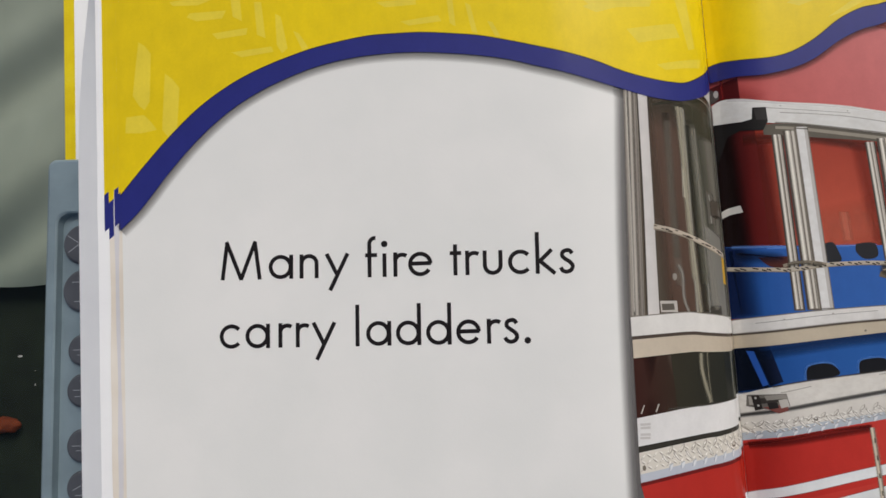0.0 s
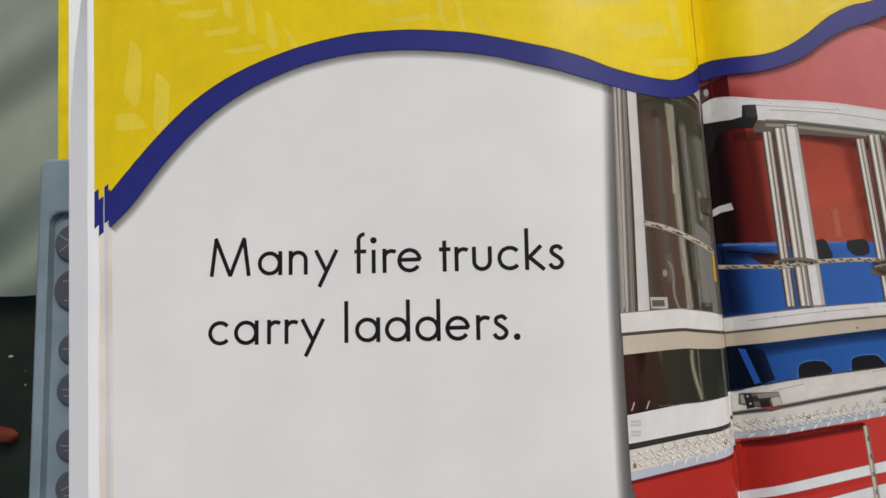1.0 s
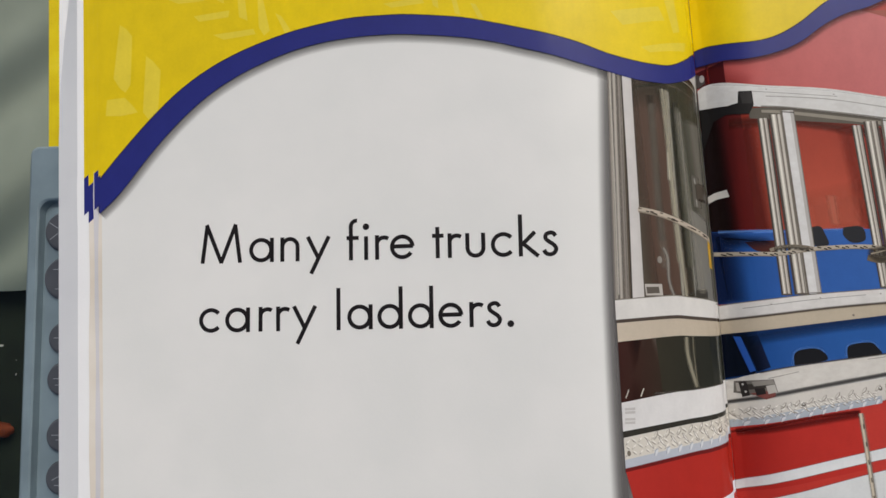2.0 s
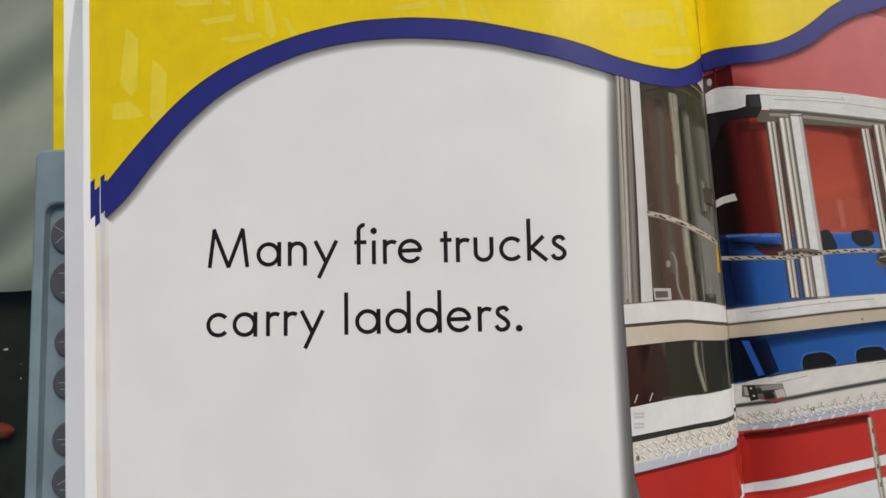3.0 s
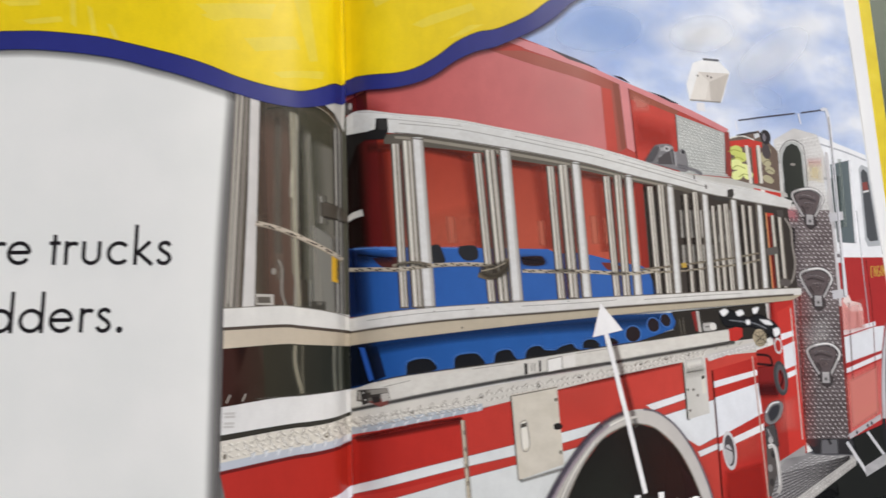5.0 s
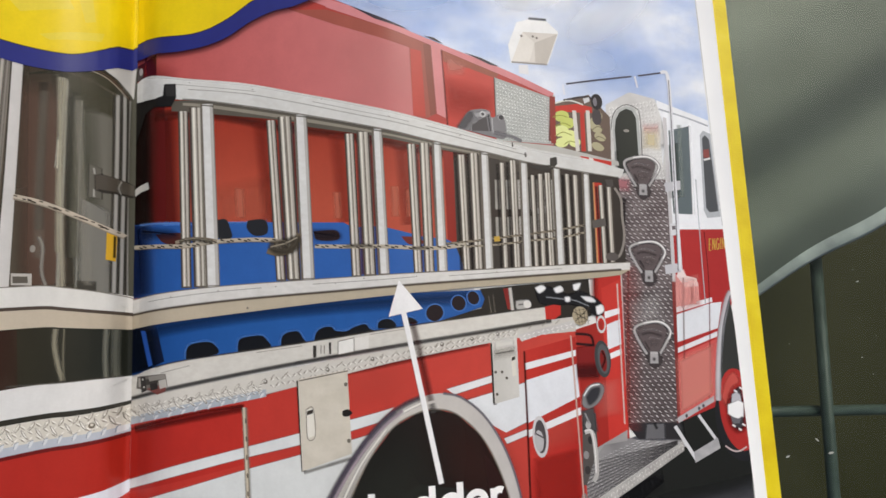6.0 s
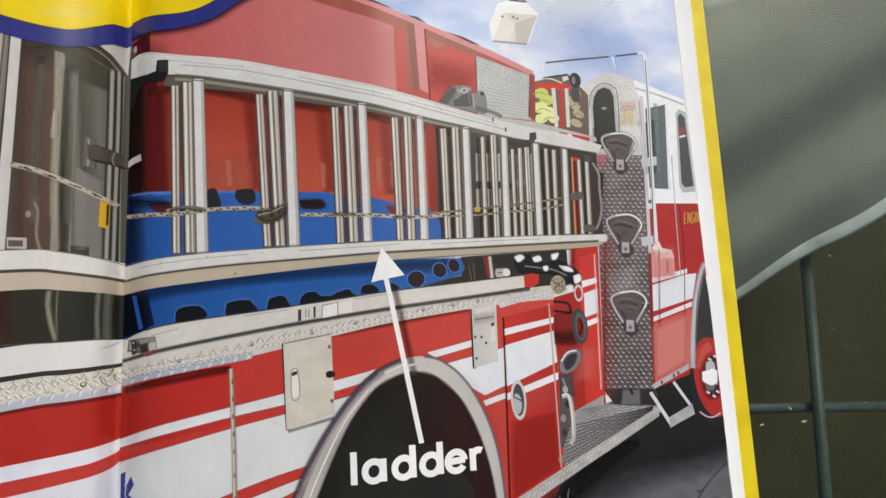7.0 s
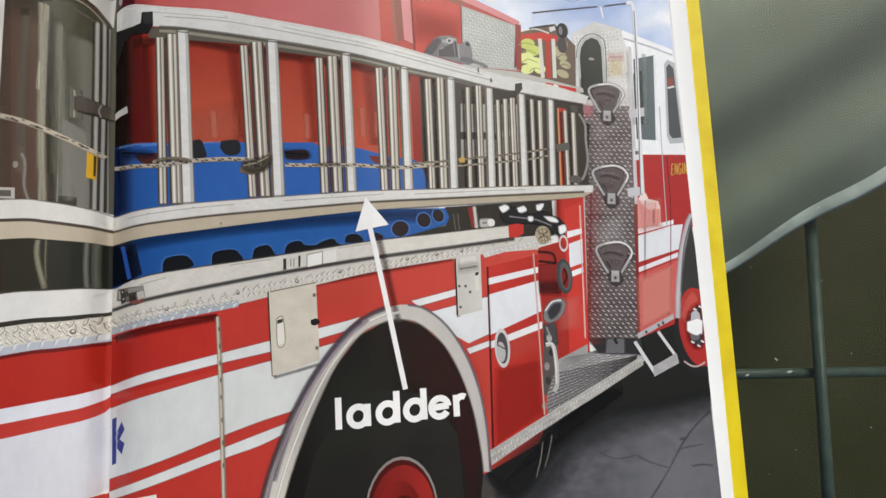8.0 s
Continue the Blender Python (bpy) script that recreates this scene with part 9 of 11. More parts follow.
band(right_page, "printed_stripe", ink_mat("d8dbdb"), 7.2, [(3.8, -113.7), (27.1, -105.1), (44, -98.8), (57.3, -93.9), (68.4, -89.9)],
     [(3.9, -116.7), (27.3, -108.5), (44.1, -102.4), (57.4, -98), (66.2, -94)], "printed white stripe")
soft_line(right_page, "printed_edge", "8d8578", 8, [(42.4, -54.2), (44.3, -80.8), (46.2, -114.7), (47.1, -128.8)], 2.43, 0.85)
soft_line(right_page, "printed_edge", "d9cdb8", 8.3, [(42.2, -54.2), (44.1, -80.8), (46, -114.7), (46.9, -128.8)], 1.39, 0.85)
soft_line(right_page, "printed_edge", "4a4038", 8.5, [(42.8, -57.7), (42.9, -59.3)], 0.7, 0.85)
soft_line(right_page, "printed_edge", "4a4038", 8.5, [(43.2, -63.5), (43.3, -65.1)], 0.7, 0.85)
soft_line(right_page, "printed_edge", "4a4038", 8.5, [(43.5, -69.3), (43.6, -70.9)], 0.7, 0.85)
soft_line(right_page, "printed_edge", "4a4038", 8.5, [(43.9, -75.1), (44, -76.6)], 0.7, 0.85)
soft_line(right_page, "printed_edge", "4a4038", 8.5, [(44.2, -80.8), (44.3, -82.3)], 0.7, 0.85)
soft_line(right_page, "printed_edge", "4a4038", 8.5, [(44.7, -88.4), (44.8, -89.9)], 0.7, 0.85)
soft_line(right_page, "printed_edge", "4a4038", 8.5, [(45.2, -95.9), (45.3, -97.4)], 0.7, 0.85)
soft_line(right_page, "printed_edge", "4a4038", 8.5, [(45.6, -103.3), (45.7, -104.8)], 0.7, 0.85)
ink(right_page, "printed_stripe", ink_mat("e2e0dc"), 7.4, [(14.6, -114.9), (23.2, -113.2), (24, -122.9), (15, -123.2)])
ink(left_page, "printed_emblem", ink_mat("2b3482"), 6, [(3, -90.5), (3, -91.6), (3.3, -99.8), (3.3, -101)])
line(right_page, "printed_emblem", ink_mat("c4c8de"), 8.4, [(6.1, -90.3), (6.8, -100.8)], 0.31)
line(right_page, "printed_emblem", ink_mat("c4c8de"), 8.4, [(5.7, -92.6), (7.1, -93.7), (5.9, -95.3), (7.3, -96.7)], 0.23)
ink(right_page, "printed_stripe", ink_mat("dfe0e2"), 7.2, [(109.2, -49.7), (125.8, -45.4), (126.2, -47.8), (112, -51.7)], "printed white stripe")
ink(right_page, "printed_stripe", ink_mat("dfe2e6"), 7.2, [(113.5, -54.4), (126.1, -51.1), (137.7, -48.1), (137.3, -61.7), (129.4, -65), (123.4, -61.5), (117.9, -57)], "printed white panel")
ink(right_page, "printed_stripe", ink_mat("dfe0e2"), 7.2, [(128.6, -66.8), (137.2, -64), (137.2, -66.2), (129.7, -68.8)])
ink(right_page, "printed_hatch", ink_mat("8d867b"), 8.4, [(59.5, -45.8), (60.3, -45.4), (62.8, -74.7), (61.6, -75)])
ink(right_page, "printed_hatch", ink_mat("cac3b5", "d3ccbf", patch=0.01), 8.6, [(59.9, -45.4), (76.3, -42.5), (77.9, -69.6), (61.8, -74.8)], "printed beige hatch")
ink(right_page, "printed_latch", ink_mat("e4e0d6"), 9, [(62.8, -55.3), (65, -54.8), (65.9, -63.6), (63.4, -64.5)])
ink(right_page, "printed_latch", ink_mat("3a352f"), 9.3, [(63.1, -55.7), (65, -55.2), (65, -56.5), (63.1, -57.1)])
soft_line(right_page, "printed_edge", "8f897d", 9.3, [(62.8, -55.3), (63.4, -64.5), (65.9, -63.6), (65, -54.8), (62.8, -55.3)], 0.41, 0.85)
blob(right_page, "printed_knob", ink_mat("23201f"), 9.2, [(74.7, -55.9), (76.6, -55.4), (78, -56.6), (76.6, -57.7), (74.9, -57.5)])
disc(right_page, "printed_bolt", ink_mat("6d675d"), 9, 75.8, -47.3, 0.6, 0.68, 0)
disc(right_page, "printed_bolt", ink_mat("6d675d"), 9, 76.9, -65.5, 0.6, 0.68, 0)
ink(right_page, "printed_hatch", ink_mat("7d776c"), 8.4, [(124.8, -34.7), (125.6, -34.3), (126, -55.1), (125.2, -55.1)])
ink(right_page, "printed_hatch", ink_mat("b4b1ab", "cfcdc8", 115, 135), 8.6, [(125.4, -34.3), (134.4, -32), (134.6, -53.2), (125.8, -55.3)], "printed beige hatch")
ink(right_page, "printed_latch", ink_mat("d9d5cb"), 9, [(132.1, -39.5), (133.6, -39.1), (133.8, -45.9), (132.4, -46.3)])
ink(right_page, "printed_latch", ink_mat("35302b"), 9.3, [(132.3, -39.7), (133.6, -39.3), (133.5, -40.5), (132.3, -40.9)])
disc(right_page, "printed_bolt", ink_mat("57524a"), 9, 126.4, -44.6, 0.48, 0.52, 0)
disc(right_page, "printed_bolt", ink_mat("57524a"), 9, 126.7, -52.1, 0.48, 0.52, 0)
disc(right_page, "printed_bolt", ink_mat("57524a"), 9, 128.7, -44.6, 0.48, 0.52, 0)
disc(right_page, "printed_bolt", ink_mat("57524a"), 9, 130.3, -46.7, 0.48, 0.52, 0)
band(right_page, "printed_arch", ink_mat("cfcac2", "bab6b4", 60, 140), 8.6, [(58.2, -118.2), (61, -107.3), (64.3, -98.1), (69.1, -86.6), (76.4, -73.8), (86, -61.4), (93.9, -55.1), (101.7, -51.8), (108, -51.1), (114, -52.6), (121.5, -58.5), (128.1, -68.7), (132.7, -81.1), (135.1, -94.8), (135.9, -109.4)],
     [(65.4, -119.2), (68.3, -108.3), (71.4, -99.1), (76.5, -86.1), (83.3, -72), (91.5, -61.5), (99.7, -57.1), (105.6, -56.2), (112.5, -58.1), (120.5, -65.4), (126.3, -76), (130.5, -88.8), (132.9, -102.4), (133.5, -109.3)], "printed pale wheel arch")
soft_line(right_page, "printed_arch", "4a4048", 9, [(58.2, -118.2), (61, -107.3), (64.3, -98.1), (69.1, -86.6), (76.4, -73.8), (86, -61.4), (93.9, -55.1), (101.7, -51.8)], 2.43, 0.85)
soft_line(right_page, "printed_arch", "9a8a96", 9.2, [(60.1, -118.2), (62.5, -107.7), (65.8, -98.5), (70.7, -87), (77.9, -74.2), (87.2, -62.4), (94.6, -56.3)], 1.39, 0.85)
soft_line(right_page, "printed_arch", "6b6670", 9, [(108, -51.1), (114, -52.6), (121.5, -58.5), (128.1, -68.7), (132.7, -81.1), (135.1, -94.8), (135.9, -109.4)], 1.22, 0.85)
soft_line(right_page, "printed_arch", "8d877c", 9, [(65.4, -119.2), (68.3, -108.3), (71.4, -99.1), (76.5, -86.1), (83.3, -72), (91.5, -61.5), (99.7, -57.1), (105.6, -56.2), (112.5, -58.1), (120.5, -65.4), (126.3, -76), (130.5, -88.8), (132.9, -102.4), (133.5, -109.3)], 0.7, 0.85)
soft_line(right_page, "printed_arch", "efece4", 9.1, [(63.1, -118.3), (66.2, -107.4), (69.3, -98.2), (74.2, -86.3), (81, -72.9), (89.2, -62)], 1.39, 0.85)
ink(right_page, "printed_wheel_well", ink_mat("1b1816", "221a17", 70, 130), 8.2, [(63.7, -129.1), (65.4, -119.2), (68.3, -108.3), (71.4, -99.1), (76.5, -86.1), (83.3, -72), (91.5, -61.5), (99.7, -57.1), (105.6, -56.2), (112.5, -58.1), (120.5, -65.4), (126.3, -76), (130.5, -88.8), (132.9, -102.4), (133.5, -109.3), (130.7, -132.2)], "printed black wheel well")
ink(right_page, "printed_wheel_well", ink_mat("2b1613"), 8.5, [(121.2, -70.9), (126.3, -77), (130.4, -89.8), (132.5, -102.4), (130, -121.1), (125.6, -102)])
ink(right_page, "printed_tyre", ink_mat("21201d", "282622", patch=0.03), 8.5, [(69.3, -129.2), (76.6, -100.2), (84.2, -89.1), (99.6, -80), (115.1, -82.4), (124.7, -96.3), (127.8, -132)], "printed black tyre")
disc(right_page, "printed_rim", ink_mat("8a8480"), 8.9, 105.4, -121.1, 12.2, 18.6, 0)
disc(right_page, "printed_rim", ink_mat("4a1513"), 9.1, 105.4, -121.3, 11.6, 17.8, 0)
disc(right_page, "printed_rim", ink_mat("6e1c18", "a22c27", 95, 120), 9.2, 105.8, -122.1, 10.8, 16.8, 0, "printed red wheel rim")
disc(right_page, "printed_rim", ink_mat("8a231f", "5a1613", 95, 118), 9.4, 104.6, -125.6, 8.4, 15.2, 0)
disc(right_page, "printed_rim", ink_mat("4a1210"), 9.6, 106, -130.4, 7.6, 15.2, 0)
ink(right_page, "printed_door", ink_mat("bb342c", "a92a24", 140, 155), 7.6, [(136.7, -37.6), (156.1, -32.9), (157, -91.5), (136.9, -101.8)], "printed red door")
soft_line(right_page, "printed_gap", "3a1512", 8, [(136.9, -37.6), (137.1, -67.4), (137.1, -101.8)], 1.04, 0.85)
soft_line(right_page, "printed_edge", "d9b8ac", 8.4, [(154.3, -32.5), (155.1, -55.5), (156.2, -90.9)], 0.86, 0.85)
ink(right_page, "printed_stripe", ink_mat("e0e2e6"), 7.9, [(137, -41.8), (155.9, -37.6), (155.8, -39.7), (137, -44.2)])
ink(right_page, "printed_stripe", ink_mat("dfe2e8"), 7.9, [(137.1, -47.7), (155.9, -42.6), (156.5, -53.9), (137.3, -62.2)], "printed white panel")
ink(right_page, "printed_stripe", ink_mat("e0e1e4"), 7.9, [(137.2, -64.6), (156.6, -57.6), (156.7, -60.1), (137.3, -67)])
disc(right_page, "printed_handle", ink_mat("c9c7c9"), 8.6, 141.5, -66.9, 2.8, 7, 3, "printed chrome handle")
disc(right_page, "printed_handle", ink_mat("4b4648"), 8.9, 141.5, -66.9, 2, 5.6, 3)
disc(right_page, "printed_handle", ink_mat("b4b2b4"), 9.2, 141, -68.3, 1.6, 3.6, 3)
line(right_page, "printed_handle", ink_mat("4b4648"), 9.5, [(139.8, -65.8), (142.9, -67.5)], 0.48)
ink(right_page, "printed_tread", ink_mat("bdbab8", "cac8c6", patch=0.006), 8.2, [(134.8, -32), (155.9, -27), (156.2, -29.5), (142.8, -32.2), (136, -34.3)])
ink(right_page, "printed_pump_panel", ink_mat("9f2b24"), 6.8, [(156.2, -30.4), (173.7, -25.4), (174.5, -69.1), (164.8, -70.5), (157.4, -73.9)], "printed red pump panel")
ink(right_page, "printed_pump_panel", ink_mat("c23830"), 7, [(167, -15.5), (174.4, -12.2), (174.1, -68.2), (166.6, -69.7)])
soft_line(right_page, "printed_edge", "e3c9c2", 7.4, [(173.4, -13.8), (173, -64.1)], 0.86, 0.85)
ink(right_page, "printed_stripe", ink_mat("e6e6ea"), 7.4, [(167.7, -24.1), (173.6, -22.7), (173.7, -24.7), (167.8, -26.6)])
ink(right_page, "printed_stripe", ink_mat("dfe0e6"), 7.4, [(168.3, -28.8), (173.7, -26.8), (173.6, -35.9), (168.2, -37.8)])
ink(right_page, "printed_stripe", ink_mat("e6e6ea"), 7.4, [(168.1, -39.4), (173.5, -37.5), (173.6, -39.5), (168.2, -41.5)])
ink(right_page, "printed_valve", ink_mat("55504e"), 7.8, [(157, -61.7), (162.1, -59.7), (162.2, -72), (157.4, -84), (156.1, -83.9)])
line(right_page, "printed_hose", ink_mat("b7b4b2"), 8.4, [(157.7, -66.2), (160.3, -66.3), (161.3, -72), (161.4, -80.1), (160, -82.9)], 1.54)
line(right_page, "printed_hose", ink_mat("d9d7d6"), 8.7, [(157.7, -65.8), (160.1, -65.9), (161.1, -72), (161.1, -80.1)], 0.48)
disc(right_page, "printed_valve", ink_mat("a9a6a6"), 8.1, 159.1, -63.8, 1, 1.4, 0)
disc(right_page, "printed_valve", ink_mat("2c2a2a"), 8.1, 159.7, -68.9, 1, 1.4, 0)
disc(right_page, "printed_valve", ink_mat("8d8a8a"), 8.1, 157.8, -73.9, 1, 1.4, 0)
disc(right_page, "printed_valve", ink_mat("3a3636"), 8.1, 158, -79, 1, 1.4, 0)
disc(right_page, "printed_valve", ink_mat("7b7676"), 8.1, 156.3, -87.9, 1, 1.4, 0)
ink(right_page, "printed_running_board", ink_mat("918f8f", "a19f9f", patch=0.008), 7.6, [(161.3, -72), (173.8, -66.2), (173.6, -69.9), (164.8, -70.9), (161.6, -74.5)])

# raised lozenges of the tread plate
for quad, nu in (([(-38.9, -59.8), (-18, -56.4), (-17.6, -62), (-38.9, -65.6)], 10), ([(-18, -56.4), (-3.8, -54.9), (-3.4, -60.4), (-17.6, -62)], 7), ([(-3.8, -54.9), (1.5, -53.6), (1.7, -59.2), (-3.4, -60.4)], 3)):
    plate_marks(left_page, "printed_plate_relief", ink_mat("948d83"), 4.3, quad, nu, 3, 0.42)
    plate_marks(left_page, "printed_plate_relief", ink_mat("efece6"), 4.35, [(x + 0.25, y + 0.3) for x, y in quad], nu, 3, 0.36)
plate_marks(right_page, "printed_plate_relief", ink_mat("8f897f"), 8.15, [(2.4, -53.2), (48.4, -46.8), (48.1, -49.9), (2.9, -58)], 23, 3, 0.42)
plate_marks(right_page, "printed_plate_relief", ink_mat("efece6"), 8.2, [(2.7, -52.9), (48.7, -46.5), (48.4, -49.6), (3.2, -57.7)], 23, 3, 0.36)
plate_marks(right_page, "printed_plate_relief", ink_mat("f0f1ef"), 3.7, [(130.1, 62.4), (150.6, 56.5), (151, 38.9), (130.1, 39.5)], 19, 16, 0.4, "pale printed relief of tread plate")
plate_marks(right_page, "printed_plate_relief", ink_mat("747774"), 3.65, [(130.3, 62.1), (150.8, 56.2), (151.2, 38.6), (130.3, 39.2)], 19, 16, 0.34)
plate_marks(right_page, "printed_plate_relief", ink_mat("f0f0ee"), 2.8, [(174.2, 54.9), (194.1, 59.3), (196, 26.7), (176.6, 26.1)], 14, 22, 0.4, "pale printed relief of tread plate")
plate_marks(right_page, "printed_plate_relief", ink_mat("a6a4a4"), 2.75, [(174.6, 54.6), (194.5, 59), (196.3, 26.4), (176.9, 25.8)], 14, 22, 0.3)
plate_marks(right_page, "printed_plate_relief", ink_mat("dedada"), 3.15, [(176.6, 26.1), (196, 26.7), (194, -64.4), (174.4, -64)], 9, 58, 0.34, "pale printed relief of tread plate", True)
plate_marks(right_page, "printed_plate_relief", ink_mat("3f3839"), 3.12, [(177.2, 25.2), (196.6, 25.9), (194.5, -65.2), (175, -64.8)], 9, 58, 0.36, one_way=True)
plate_marks(right_page, "printed_plate_relief", ink_mat("c9c6c0"), 6.5, [(128.8, 23.6), (151.4, 24.5), (151.4, 3.9), (128.6, 3.5)], 17, 16, 0.36)
plate_marks(right_page, "printed_plate_relief", ink_mat("6f6b64"), 6.48, [(129.1, 23.4), (151.7, 24.2), (151.6, 3.7), (128.9, 3.3)], 17, 16, 0.3)
plate_marks(right_page, "printed_plate_relief", ink_mat("bcbbbc"), 3.1, [(157.2, -76.7), (177.1, -70), (195.2, -71.2), (157.5, -90.7)], 20, 9, 0.34, "pale printed relief of tread plate")
plate_marks(right_page, "printed_plate_relief", ink_mat("605e60"), 3.05, [(157.4, -77.2), (177.3, -70.4), (195.4, -71.7), (157.7, -91.1)], 20, 9, 0.3)
plate_marks(right_page, "printed_plate_relief", ink_mat("e6e4e1"), 8.4, [(136.1, -32), (155.4, -27.6), (155.7, -29.8), (136.8, -34.1)], 11, 2, 0.4)
plate_marks(right_page, "printed_plate_relief", ink_mat("8f897f"), 8.35, [(50.2, -44.3), (134.5, -29.7), (134.4, -32.1), (50.3, -48.4)], 46, 2, 0.38)
plate_marks(right_page, "printed_plate_relief", ink_mat("eeece6"), 8.36, [(50.8, -44.3), (135.1, -29.7), (135, -32.1), (50.9, -48.4)], 46, 2, 0.3)
ink(right_page, "printed_pump_panel", ink_mat("b52f28"), 6.7, [(164.4, -11.5), (175, -10), (174.2, -63), (167.9, -64.5), (164.5, -46.2)], "printed red panel")
ink(right_page, "printed_lip", ink_mat("9d9a98", "b2b0ad", patch=0.005), 8.3, [(135.8, -102.8), (156.5, -91.6), (177.5, -80.7), (194.9, -71.4), (195.2, -74.4), (177.7, -84.3), (156.5, -95.5), (136.4, -107.3)], "printed tread plate lip")
plate_marks(right_page, "printed_plate_relief", ink_mat("d8d6d3"), 8.5, [(136.1, -103.2), (194.9, -71.6), (195.2, -74.1), (136.8, -107)], 52, 2, 0.36)
soft_line(right_page, "printed_edge", "d3d1ce", 8.6, [(135.8, -102.6), (156.5, -91.4), (177.5, -80.5), (194.9, -71.2)], 0.56, 0.85)
soft_line(right_page, "printed_gap", "4a1512", 8.45, [(125.5, -34.8), (125.6, -45.8), (125.8, -55)], 1.04, 0.85)
soft_line(right_page, "printed_edge", "4a4038", 8.5, [(59.9, -45.9), (61, -60.4), (62.1, -74.5)], 1.19, 0.85)
soft_line(right_page, "printed_edge", "6e675c", 8.9, [(60.3, -45.9), (76.5, -42.9)], 0.56, 0.85)
ink(right_page, "printed_buckle", ink_mat("2d2926"), 9.2, [(5.4, -43.9), (7.6, -43.6), (8.5, -48.4), (6.3, -49.1)])
ink(right_page, "printed_buckle", ink_mat("8f8a83"), 9.2, [(9, -43.7), (15.2, -42.9), (15.7, -44.3), (9.6, -45.3)])
ink(right_page, "printed_buckle", ink_mat("b9b5ae"), 9.2, [(13, -45), (15.7, -44.5), (16.3, -47), (13.7, -47.8)])
ink(right_page, "printed_buckle", ink_mat("2a2624"), 9.2, [(9.7, -46.1), (12.6, -45.8), (13, -47.7), (10.3, -48.3)])
disc(right_page, "printed_bolt", ink_mat("c9c6c0"), 9.4, 6.6, -44.7, 0.32, 0.36, 0)
disc(right_page, "printed_bolt", ink_mat("c9c6c0"), 9.4, 7.3, -47.2, 0.32, 0.36, 0)
line(right_page, "printed_hose", ink_mat("8f9642"), 5.05, [(151.6, 49.2), (154.4, 50.2), (157.5, 49.6)], 0.31)
line(right_page, "printed_hose", ink_mat("8f9642"), 5.05, [(152.4, 45.6), (155.6, 47.2), (158.6, 46.1)], 0.31)
line(right_page, "printed_hose", ink_mat("8f9642"), 5.05, [(152.7, 42.1), (155.4, 43.6), (158.9, 42.5)], 0.31)
line(right_page, "printed_hose", ink_mat("8f9642"), 5.05, [(155.6, 38.7), (157.9, 40.2), (161, 39.5)], 0.31)
line(right_page, "printed_hose", ink_mat("6f6a50"), 4.9, [(167.4, 48.9), (169.8, 50.5), (171.6, 49.2)], 0.31)
line(right_page, "printed_hose", ink_mat("6f6a50"), 4.9, [(166.7, 44.8), (169.6, 46.8), (171.8, 45.6)], 0.31)
line(right_page, "printed_hose", ink_mat("6f6a50"), 4.9, [(167.5, 41.3), (169.8, 42.8), (172.5, 41.6)], 0.31)
soft_line(right_page, "printed_edge", "4c4f4c", 3.75, [(175.1, 45.8), (175.9, 50.9), (178.2, 54.5), (181.8, 56.3), (185.2, 55.4), (187.3, 51.5), (186.9, 29.6)], 0.56, 0.85)
soft_line(right_page, "printed_edge", "5a5b66", 5.5, [(214.7, 105), (215.7, 74.9), (216.6, 49.9), (217.9, 8.6)], 0.34, 0.85)

